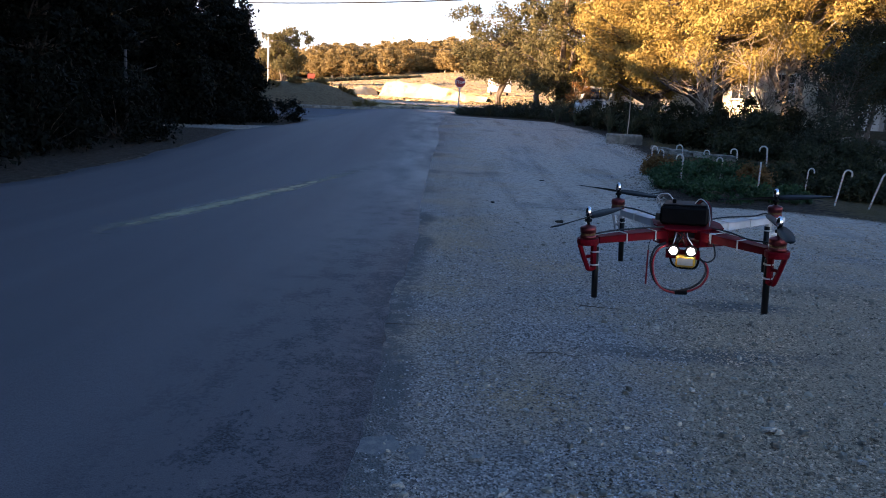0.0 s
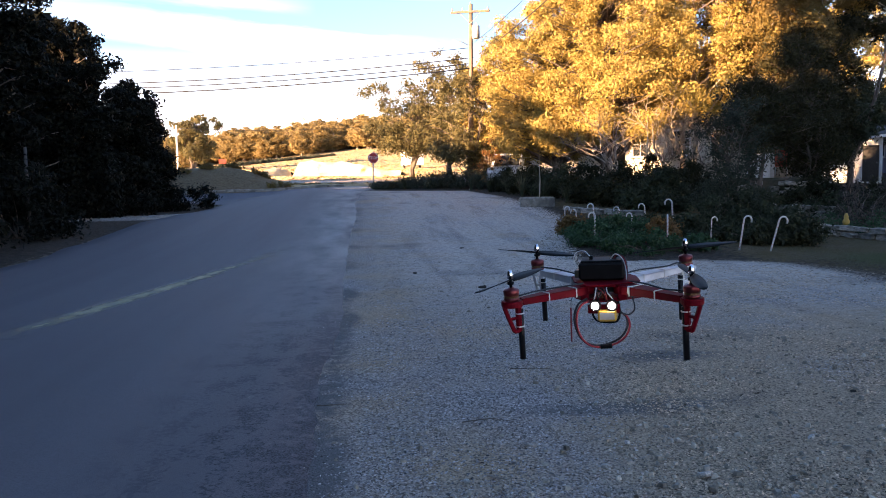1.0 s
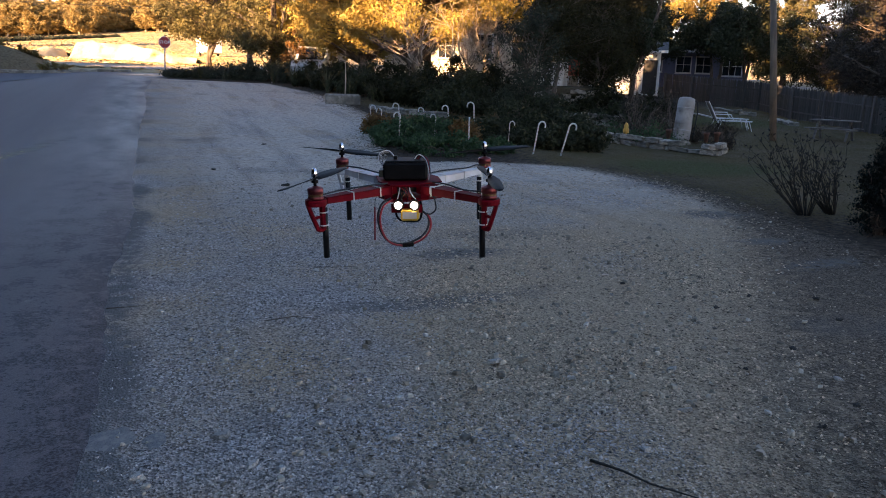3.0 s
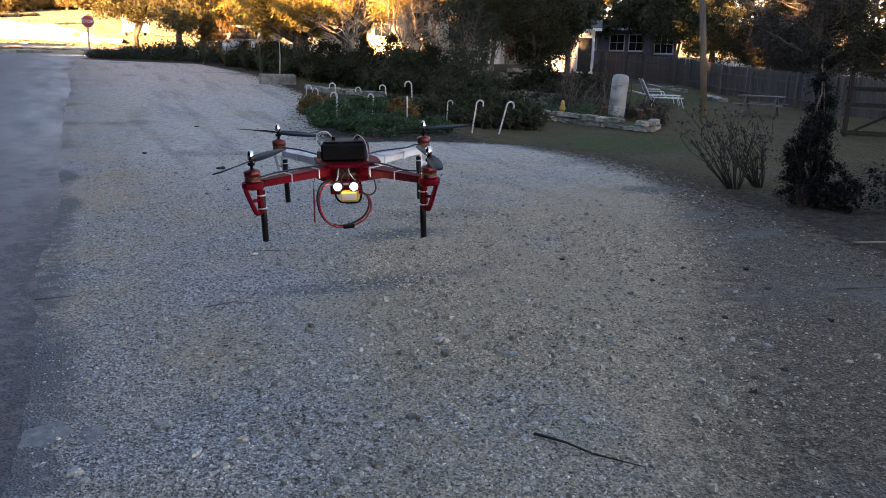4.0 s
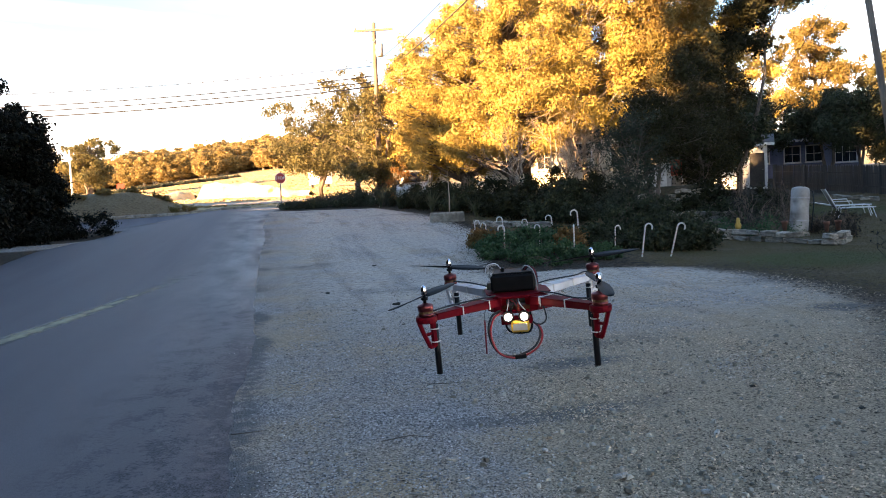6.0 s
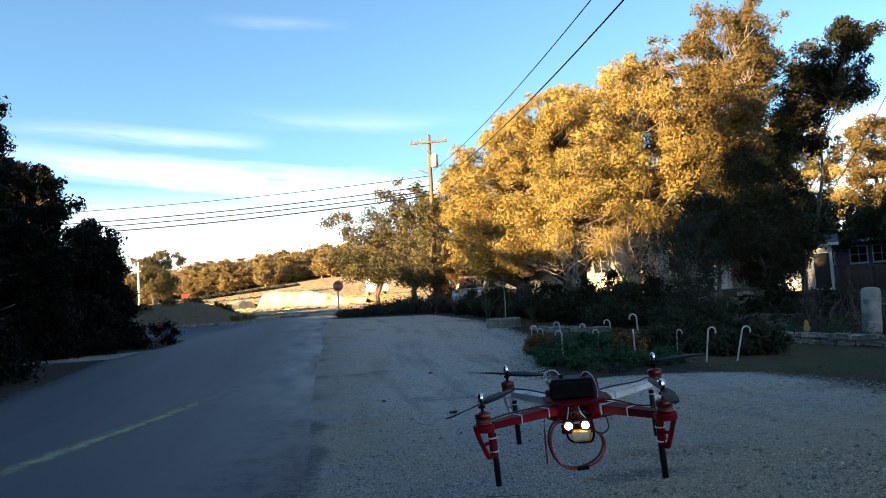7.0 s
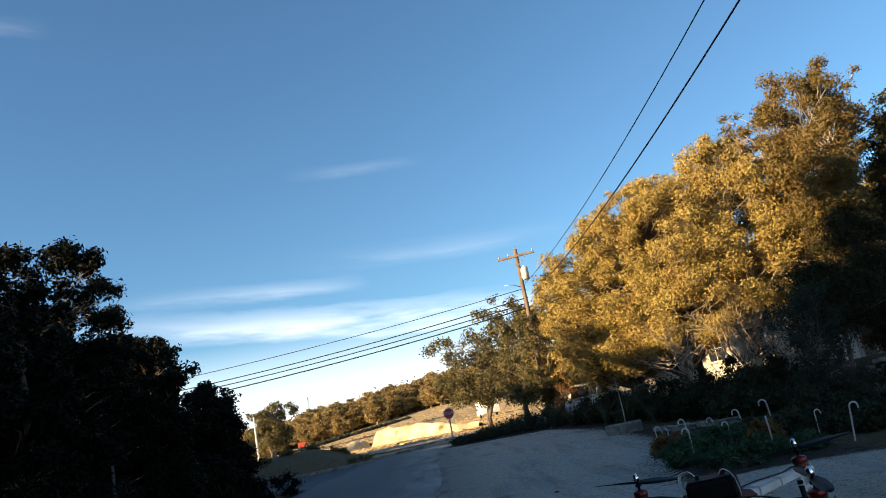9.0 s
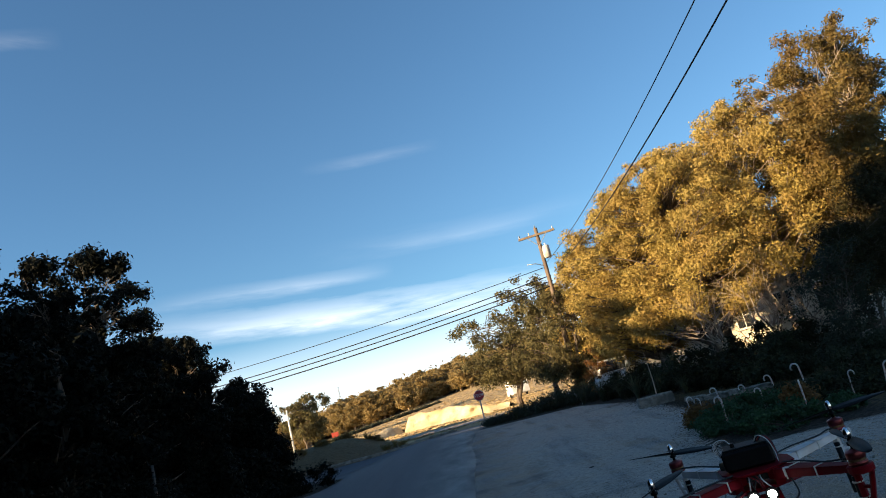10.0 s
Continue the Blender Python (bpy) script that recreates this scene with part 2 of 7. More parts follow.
# the flying machine
F_RED = mat("red_nylon", (0.15, 0.002, 0.007), (0.21, 0.004, 0.011), 60, 0.55, 0.06, (0.13, 0.003, 0.008), 20, spec=0.07)
F_WHITE = mat("white_nylon", (0.60, 0.60, 0.61), (0.70, 0.70, 0.71), 60, 0.42, 0.06, (0.52, 0.51, 0.50), 20)
F_BLACK = mat("black_plastic", (0.003, 0.003, 0.0033), (0.007, 0.007, 0.0075), 50, 0.55, 0.05, spec=0.12)
F_TUBE = mat("black_carbon_tube", (0.004, 0.004, 0.005), (0.009, 0.009, 0.010), 80, 0.42, 0.0, spec=0.25)
F_MOTOR = mat("dark_motor_metal", (0.13, 0.018, 0.022), (0.24, 0.05, 0.05), 60, 0.35, 0.05, metal=0.7)
F_COPPER = mat("motor_windings", (0.10, 0.05, 0.025), (0.22, 0.11, 0.05), 120, 0.5, 0.3, metal=0.6)
F_CHROME = mat("polished_aluminium", (0.72, 0.72, 0.73), (0.82, 0.82, 0.83), 40, 0.16, 0.0, metal=1.0)
F_BOARD = mat("green_black_circuit", (0.012, 0.02, 0.014), (0.05, 0.04, 0.03), 140, 0.4, 0.1)
F_YELLOW = mat("yellow_tape", (0.50, 0.27, 0.02), (0.62, 0.36, 0.04), 30, 0.5, 0.05)
F_LABEL = mat("pale_tape_label", (0.42, 0.40, 0.35), (0.52, 0.50, 0.44), 50, 0.6, 0.0)
F_WIRE_RED = mat("red_wire", (0.24, 0.012, 0.018), (0.32, 0.02, 0.026), 50, 0.45, 0.0)
F_WIRE_WHITE = mat("white_wire", (0.6, 0.6, 0.6), (0.7, 0.7, 0.7), 50, 0.45, 0.0)
F_TIE = mat("clear_cable_tie", (0.55, 0.53, 0.5), (0.66, 0.64, 0.6), 50, 0.4, 0.0)
LED = glow("headlight_led", (1.0, 0.97, 0.92), 6.0)
LED_RED = glow("red_led", (1.0, 0.10, 0.06), 1.2)

# ---- geometry helpers ----
class Geo:
    """Collects vertices and faces of one mesh."""
    def __init__(self):
        self.v, self.f = [], []

    def add(self, verts, faces, m=None):
        k = len(self.v)
        self.v += [tuple(m @ Vector(p)) if m else tuple(p) for p in verts]
        self.f += [tuple(i + k for i in q) for q in faces]
        return self

    def box(self, c, size, m=None, bevel=0.0):
        """A box round c; with bevel its edges and corners are chamfered."""
        h = [s / 2 for s in size]
        b = min(bevel, 0.45 * min(size))
        if b <= 0:
            vs = [(c[0] + i * h[0], c[1] + j * h[1], c[2] + k * h[2]) for i in (-1, 1) for j in (-1, 1) for k in (-1, 1)]
            return self.add(vs, [(0, 1, 3, 2), (4, 6, 7, 5), (0, 4, 5, 1), (2, 3, 7, 6), (0, 2, 6, 4), (1, 5, 7, 3)], m)
        vs, idx = [], {}
        for s in [(i, j, k) for i in (-1, 1) for j in (-1, 1) for k in (-1, 1)]:
            for a in range(3):
                idx[(s, a)] = len(vs)
                vs.append(tuple(c[q] + s[q] * (h[q] if q == a else h[q] - b) for q in range(3)))
        fs = []
        for a in range(3):
            u, w = [q for q in range(3) if q != a]
            for s in (-1, 1):
                ring = []
                for p, r in ((-1, -1), (1, -1), (1, 1), (-1, 1)):
                    t = [0, 0, 0]; t[a], t[u], t[w] = s, p, r
                    ring.append(idx[(tuple(t), a)])
                fs.append(tuple(ring))
            for p in (-1, 1):
                for r in (-1, 1):
                    t0, t1 = [0, 0, 0], [0, 0, 0]
                    t0[a], t0[u], t0[w] = -1, p, r
                    t1[a], t1[u], t1[w] = 1, p, r
                    fs.append((idx[(tuple(t0), u)], idx[(tuple(t1), u)], idx[(tuple(t1), w)], idx[(tuple(t0), w)]))
        for s in [(i, j, k) for i in (-1, 1) for j in (-1, 1) for k in (-1, 1)]:
            fs.append(tuple(idx[(s, a)] for a in range(3)))
        return self.add(vs, fs, m)

    def tube(self, pts, radii, sides=6, cap=True, m=None):
        """A round bar along pts with a radius at each."""
        pts = [Vector(p) for p in pts]
        vs, fs, side = [], [], None
        for i, p in enumerate(pts):
            d = (pts[min(i + 1, len(pts) - 1)] - pts[max(i - 1, 0)]).normalized()
            if side is None:
                side = d.orthogonal().normalized()
            side = (side - d * side.dot(d)).normalized()
            up = d.cross(side)
            r = radii[i] if hasattr(radii, "__len__") else radii
            for k in range(sides):
                a = 2 * math.pi * k / sides
                vs.append(p + side * (r * math.cos(a)) + up * (r * math.sin(a)))
        for i in range(len(pts) - 1):
            for k in range(sides):
                a, b = i * sides + k, i * sides + (k + 1) % sides
                fs.append((a, b, b + sides, a + sides))
        if cap:
            fs.append(tuple(reversed(range(sides))))
            fs.append(tuple(range(len(vs) - sides, len(vs))))
        return self.add(vs, fs, m)

    def lathe(self, prof, sides=16, m=None):
        """A turned body: rows of radius and height."""
        vs, fs = [], []
        for r, z in prof:
            vs += [(r * math.cos(2 * math.pi * k / sides), r * math.sin(2 * math.pi * k / sides), z) for k in range(sides)]
        for i in range(len(prof) - 1):
            for k in range(sides):
                a, b = i * sides + k, i * sides + (k + 1) % sides
                fs.append((a, b, b + sides, a + sides))
        fs += [tuple(reversed(range(sides))), tuple(range(len(vs) - sides, len(vs)))]
        return self.add(vs, fs, m)

    def prism(self, outline, z0, z1, m=None):
        n = len(outline)
        vs = [(x, y, z0) for x, y in outline] + [(x, y, z1) for x, y in outline]
        fs = [tuple(reversed(range(n))), tuple(range(n, 2 * n))] + [(i, (i + 1) % n, n + (i + 1) % n, n + i) for i in range(n)]
        return self.add(vs, fs, m)

    def mesh(self, name, smooth=False):
        me = bpy.data.meshes.new(name)
        me.from_pydata([tuple(p) for p in self.v], [], self.f)
        me.polygons.foreach_set("use_smooth", [smooth] * len(me.polygons))
        me.update()
        return me


def part(name, geo, material, parent=None, label="", m=None, smooth=False):
    """One mesh object under a thing or a part."""
    me = geo.mesh(name, smooth) if isinstance(geo, Geo) else geo
    if not me.materials:
        me.materials.append(material)
    ob = new(name, me)
    if parent:
        ob.parent = parent
    if m is not None:
        ob.matrix_basis = m
    if label:
        tagged(ob, label)
    return ob


def thing(name, label, category, m=None, group="", kind=""):
    ob = new(name)
    if m is not None:
        ob.matrix_basis = m
    return tagged(ob, label, category, group, kind)


def solid(name, geo, material, label, category, m=None, group="", kind="", smooth=False):
    return tagged(part(name, geo, material, None, "", m, smooth), label, category, group, kind)


def soft(pts, n=5):
    """A smooth curve through pts."""
    p = [Vector(q) for q in pts]
    p = [p[0] * 2 - p[1]] + p + [p[-1] * 2 - p[-2]]
    out = []
    for i in range(1, len(p) - 2):
        for k in range(n):
            t = k / n
            out.append(0.5 * (2 * p[i] + (p[i + 1] - p[i - 1]) * t + (2 * p[i - 1] - 5 * p[i] + 4 * p[i + 1] - p[i + 2]) * t ** 2 + (3 * p[i] - p[i - 1] - 3 * p[i + 1] + p[i + 2]) * t ** 3))
    return out + [p[-2]]


def smooth_step(a):
    a = np.clip(a, 0.0, 1.0)
    return a * a * (3 - 2 * a)


def land(x, y):
    """The lie of the land: flat near the eye, climbing gently to the junction and the field beyond, with a hill behind."""
    x, y = np.asarray(x, float), np.asarray(y, float)
    z = 1.5 * smooth_step((y - 12) / 36) + 0.045 * np.clip(y - 50, 0, 120)
    z = z + 14.5 * smooth_step((y - 165) / 165) + 3.0 * np.exp(-((x - 15) / 60) ** 2) * smooth_step((y - 120) / 90)
    z = z + 0.06 * (np.clip(x, -70, 40) + 6) * smooth_step((y - 105) / 80)
    z = z - 0.62 * smooth_step((-x - 2.5) / 6.5) * smooth_step((y - 24) / 16) * (1 - smooth_step((y - 50) / 6))   # the side road falls to the left
    z = z + 1.4 * np.exp(-((x + 11.6) / 4.4) ** 4 - ((y - 57) / 3.4) ** 2)          # earth mound
    z = z + 1.0 * smooth_step((x - 1.5) / 5) * np.exp(-((y - 57) / 9) ** 2)
    z = z + 0.22 * np.exp(-((x - 6.6) / 2.6) ** 2 - ((y - 17.2) / 2.6) ** 2)          # planted bed
    return z


def ground_z(x, y):
    return float(land(x, y))


EDGE_Y = [-60, 4.0, 5.0, 6.2, 8.3, 10.0, 12.0, 13.4, 14.05, 14.3, 15.1, 16.9, 19.0, 21.0, 24, 29, 33.5, 39.5, 41.5, 43]
EDGE_X = [9.5, 6.5, 6.75, 7.2, 7.9, 8.3, 8.5, 8.2, 6.6, 4.9, 4.25, 4.65, 5.3, 5.9, 6.7, 6.8, 6.6, 5.2, 1.2, -0.6]

# ---- ground ----
def bare_soil(x, y):
    """How far the gravel has given way to brown earth, towards the lawn."""
    return smooth_step((x - 1.5 - 0.85 * (y - 2.6)) / 2.2) * np.clip((10.5 - y) / 3, 0, 1)


def grid_lines(spans):
    out = []
    for a, b, step in spans:
        out += list(np.arange(a, b, step))
    return np.array(out + [spans[-1][1]])


def build_ground():
    gx = grid_lines([(-700, -100, 60), (-100, -30, 8), (-30, -12, 1.5), (-12, -2, 0.5), (-2, 11, 0.16), (11, 32, 1.0), (32, 100, 8), (100, 700, 60)])
    gy = grid_lines([(-400, -40, 40), (-40, -4, 4), (-4, 1.5, 0.5), (1.5, 15, 0.16), (15, 45, 0.5), (45, 80, 1.0), (80, 180, 5), (180, 500, 20), (500, 1500, 200)])
    X, Y = np.meshgrid(gx, gy)
    Z = land(X, Y)
    near = np.exp(-(X ** 2 + (Y - 5) ** 2) / 160.0)
    wob = np.array([noise.fractal((x * 0.9, y * 0.9, 0.0), 1.0, 2.0, 4) for x, y in zip(X.ravel(), Y.ravel())]).reshape(X.shape)
    Z = Z + 0.018 * wob * near * (X > -0.2) + 0.10 * wob * (Y > 52) - 0.03 * ((X < -0.5) & (X > -7.3) & (Y < 46))
    n, m = X.shape
    me = bpy.data.meshes.new("ground")
    idx = np.arange(n * m).reshape(n, m)
    quads = np.stack([idx[:-1, :-1], idx[:-1, 1:], idx[1:, 1:], idx[1:, :-1]], -1).reshape(-1, 4)
    me.from_pydata(np.stack([X, Y, Z], -1).reshape(-1, 3).tolist(), [], quads.tolist())
    me.polygons.foreach_set("use_smooth", [True] * len(me.polygons))
    edge = np.interp(Y, EDGE_Y, EDGE_X)
    gravel = np.clip((edge - X) / 0.9 + 0.5, 0, 1) * np.clip((X + 7.7) / 0.5, 0, 1) * (Y < 43.5)
    apron = np.clip(1.6 - np.abs(Y - 31.0) / 2.2, 0, 1) * np.clip((-7.0 - X) / 0.5, 0, 1) * np.clip((X + 13.5) / 2, 0, 1)
    track = np.clip(1.5 - np.abs(Y - 64 + 0.25 * (X + 4)) / 3.0, 0, 1) * (Y > 50)
    gravel = np.maximum(np.maximum(gravel, apron), track)
    grass = np.clip((X - 6.5) / 2, 0, 1) * np.clip((34 - Y) / 4, 0, 1) * np.clip((Y - 5.5 - 0.35 * (X - 8)) / 3, 0, 1)
    field = np.clip((Y - 48) / 3, 0, 1)
    dirt = np.clip((X - 0.25 - 0.42 * Y) / 1.6 + 0.75, 0, 1.3) * np.clip((8.0 - Y + 0.25 * X) / 3, 0, 1) + 0.5 * np.exp(-((X - 0.15) / 0.4) ** 2 - ((Y - 9.5) / 2.6) ** 2) + 0.5 * np.exp(-((X - 0.7) / 0.35) ** 2 - ((Y - 4.3) / 0.5) ** 2)
    soil = bare_soil(X, Y) + 0.9 * np.exp(-((X - np.interp(Y, EDGE_Y, EDGE_X)) / 0.6) ** 2) * (Y < 15)
    moss = np.exp(-((X - 10.8) / 1.9) ** 2 - ((Y - 13.3) / 1.5) ** 2) + 0.7 * np.exp(-((X - 21) / 5) ** 2 - ((Y - 25) / 2.5) ** 2)
    stains = sum(np.exp(-((X - a) / c) ** 2 - ((Y - b) / d) ** 2) for a, b, c, d in ((1.7, 5.1, 0.9, 0.22), (6.9, 8.1, 0.7, 0.4), (6.0, 5.4, 0.7, 0.25), (2.6, 6.6, 0.6, 0.2), (6.2, 6.4, 0.5, 0.2))) + 0.9 * np.exp(-((X + 0.36) / 0.20) ** 2) * (0.35 + 0.65 * (Y < 12))
    mound = np.exp(-((X + 11.4) / 5.4) ** 4 - ((Y - 55.5) / 4.2) ** 2)
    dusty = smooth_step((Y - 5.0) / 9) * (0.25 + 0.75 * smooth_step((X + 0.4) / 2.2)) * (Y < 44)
    for key, val in (("dusty", dusty), ("mound", mound), ("gravel", gravel), ("lawn", grass), ("field", field), ("dirt", dirt), ("stain", stains), ("soil", soil), ("moss", moss)):
        at = me.attributes.new(key, "FLOAT", "POINT")
        at.data.foreach_set("value", np.ascontiguousarray(val.ravel(), dtype=np.float32))
    ob = new("ground", me)
    tagged(ob, "grey gravel lot, dull lawn and dry grass field", "ground", kind="structure")
    mt = bpy.data.materials.new("gravel_and_earth")
    mt.use_nodes = True
    nn, l = mt.node_tree.nodes, mt.node_tree.links
    p = nn["Principled BSDF"]
    p.inputs["Roughness"].default_value, p.inputs["Specular IOR Level"].default_value = 0.95, 0.2
    geo = nn.new("ShaderNodeNewGeometry")
    def tex(scale, detail=5.0, kind="ShaderNodeTexNoise"):
        t = nn.new(kind); t.inputs["Scale"].default_value = scale
        if kind == "ShaderNodeTexNoise":
            t.inputs["Detail"].default_value = detail
        l.new(geo.outputs["Position"], t.inputs["Vector"])
        return t
    def ramp(src, a, b, lo=0.35, hi=0.65):
        r = nn.new("ShaderNodeValToRGB")
        r.color_ramp.elements[0].position, r.color_ramp.elements[1].position = lo, hi
        r.color_ramp.elements[0].color, r.color_ramp.elements[1].color = (*a, 1), (*b, 1)
        l.new(src, r.inputs["Fac"])
        return r.outputs["Color"]
    def mix(fac, a, b):
        x = nn.new("ShaderNodeMix"); x.data_type = "RGBA"
        l.new(fac, x.inputs["Factor"]); l.new(a, x.inputs["A"]); l.new(b, x.inputs["B"])
        return x.outputs["Result"]
    def calc(op, a, b):
        x = nn.new("ShaderNodeMath"); x.operation = op; x.use_clamp = op == "MULTIPLY_ADD"
        for k, q in enumerate((a, b)):
            if isinstance(q, (int, float)):
                x.inputs[k].default_value = q
            else:
                l.new(q, x.inputs[k])
        return x.outputs["Value"]
    def span(src, lo, hi):
        x = nn.new("ShaderNodeMapRange"); x.inputs["From Min"].default_value, x.inputs["From Max"].default_value = lo, hi
        l.new(src, x.inputs["Value"])
        return x.outputs["Result"]
    def zone(key, ragged):
        at = nn.new("ShaderNodeAttribute"); at.attribute_name = key
        return span(calc("ADD", at.outputs["Fac"], calc("MULTIPLY", calc("SUBTRACT", ragged, 0.5), 1.3)), 0.35, 0.65)
    fine, mid, broad = tex(90.0, 3), tex(9.0, 6), tex(0.7, 5)
    cells = tex(85.0, kind="ShaderNodeTexVoronoi")
    chips = ramp(cells.outputs["Color"], (0.09, 0.084, 0.083), (0.61, 0.566, 0.55), 0.2, 0.9)
    dust = ramp(fine.outputs["Fac"], (0.20, 0.187, 0.182), (0.46, 0.426, 0.405))
    grav = mix(calc("MULTIPLY", span(mid.outputs["Fac"], 0.50, 0.66), 0.7), chips, dust)
    tan = mix(span(fine.outputs["Fac"], 0.35, 0.75), ramp(cells.outputs["Color"], (0.13, 0.09, 0.06), (0.72, 0.535, 0.375), 0.15, 0.9), ramp(fine.outputs["Fac"], (0.33, 0.243, 0.165), (0.54, 0.402, 0.285)))
    dirt_at = nn.new("ShaderNodeAttribute"); dirt_at.attribute_name = "dirt"
    grav = mix(span(calc("ADD", broad.outputs["Fac"], calc("MULTIPLY", dirt_at.outputs["Fac"], 0.32)), 0.38, 0.68), grav, tan)
    grav = mix(calc("MULTIPLY", span(tex(42.0, 3).outputs["Fac"], 0.56, 0.68), 0.7), grav, ramp(mid.outputs["Fac"], (0.055, 0.049, 0.045), (0.12, 0.106, 0.094)))
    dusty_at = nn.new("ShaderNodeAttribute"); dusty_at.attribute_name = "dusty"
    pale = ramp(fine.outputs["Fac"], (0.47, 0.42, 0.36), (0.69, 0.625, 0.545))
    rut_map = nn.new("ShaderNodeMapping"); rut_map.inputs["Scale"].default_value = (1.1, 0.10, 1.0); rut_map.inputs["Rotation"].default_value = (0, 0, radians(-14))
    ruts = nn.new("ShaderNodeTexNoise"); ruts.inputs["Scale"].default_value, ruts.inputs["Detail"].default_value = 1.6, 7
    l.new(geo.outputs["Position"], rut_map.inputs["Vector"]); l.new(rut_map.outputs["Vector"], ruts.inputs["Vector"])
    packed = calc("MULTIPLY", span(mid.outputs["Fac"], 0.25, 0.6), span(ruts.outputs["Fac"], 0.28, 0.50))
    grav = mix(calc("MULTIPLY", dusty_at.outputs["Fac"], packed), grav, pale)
    soil_at = nn.new("ShaderNodeAttribute"); soil_at.attribute_name = "soil"
    earth = mix(span(cells.outputs["Distance"], 0.1, 0.5), ramp(fine.outputs["Fac"], (0.065, 0.049, 0.035), (0.165, 0.125, 0.091)), ramp(cells.outputs["Color"], (0.06, 0.046, 0.034), (0.31, 0.24, 0.182), 0.3, 1.0))
    grav = mix(span(calc("ADD", soil_at.outputs["Fac"], calc("MULTIPLY", calc("SUBTRACT", mid.outputs["Fac"], 0.5), 1.1)), 0.30, 0.95), grav, earth)
    stain = tex(0.42, 3)
    dark = ramp(fine.outputs["Fac"], (0.10, 0.098, 0.098), (0.19, 0.185, 0.18))
    stain_at = nn.new("ShaderNodeAttribute"); stain_at.attribute_name = "stain"
    grav = mix(calc("MULTIPLY", span(calc("ADD", stain.outputs["Fac"], calc("MULTIPLY", stain_at.outputs["Fac"], calc("MULTIPLY", mid.outputs["Fac"], 0.7))), 0.60, 0.76), 0.9), grav, dark)
    litter = ramp(mid.outputs["Fac"], (0.024, 0.019, 0.014), (0.075, 0.058, 0.043))
    turf = ramp(fine.outputs["Fac"], (0.058, 0.043, 0.014), (0.118, 0.088, 0.034))
    turf = mix(span(broad.outputs["Fac"], 0.40, 0.62), turf, ramp(mid.outputs["Fac"], (0.080, 0.058, 0.030), (0.135, 0.100, 0.056)))
    moss_at = nn.new("ShaderNodeAttribute"); moss_at.attribute_name = "moss"
    turf = mix(span(calc("ADD", moss_at.outputs["Fac"], calc("MULTIPLY", mid.outputs["Fac"], 0.5)), 0.45, 0.9), turf, ramp(fine.outputs["Fac"], (0.035, 0.045, 0.012), (0.085, 0.095, 0.030)))
    straw = ramp(mid.outputs["Fac"], (0.30, 0.22, 0.115), (0.49, 0.375, 0.225))
    straw = mix(span(broad.outputs["Fac"], 0.5, 0.6), straw, ramp(mid.outputs["Fac"], (0.20, 0.155, 0.08), (0.38, 0.29, 0.16)))
    mound_at = nn.new("ShaderNodeAttribute"); mound_at.attribute_name = "mound"
    straw = mix(span(calc("ADD", mound_at.outputs["Fac"], calc("MULTIPLY", mid.outputs["Fac"], 0.6)), 0.5, 0.8), straw, ramp(mid.outputs["Fac"], (0.11, 0.074, 0.040), (0.235, 0.165, 0.092)))
    col = mix(zone("lawn", mid.outputs["Fac"]), litter, turf)
    col = mix(zone("field", mid.outputs["Fac"]), col, straw)
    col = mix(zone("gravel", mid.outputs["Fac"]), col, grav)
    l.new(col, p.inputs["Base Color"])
    b1 = nn.new("ShaderNodeBump"); b1.inputs["Strength"].default_value, b1.inputs["Distance"].default_value = 1.0, 0.018
    l.new(cells.outputs["Distance"], b1.inputs["Height"])
    b2 = nn.new("ShaderNodeBump"); b2.inputs["Strength"].default_value, b2.inputs["Distance"].default_value = 0.5, 0.03
    l.new(mid.outputs["Fac"], b2.inputs["Height"]); l.new(b1.outputs["Normal"], b2.inputs["Normal"])
    l.new(b2.outputs["Normal"], p.inputs["Normal"])
    me.materials.append(mt)


build_ground()

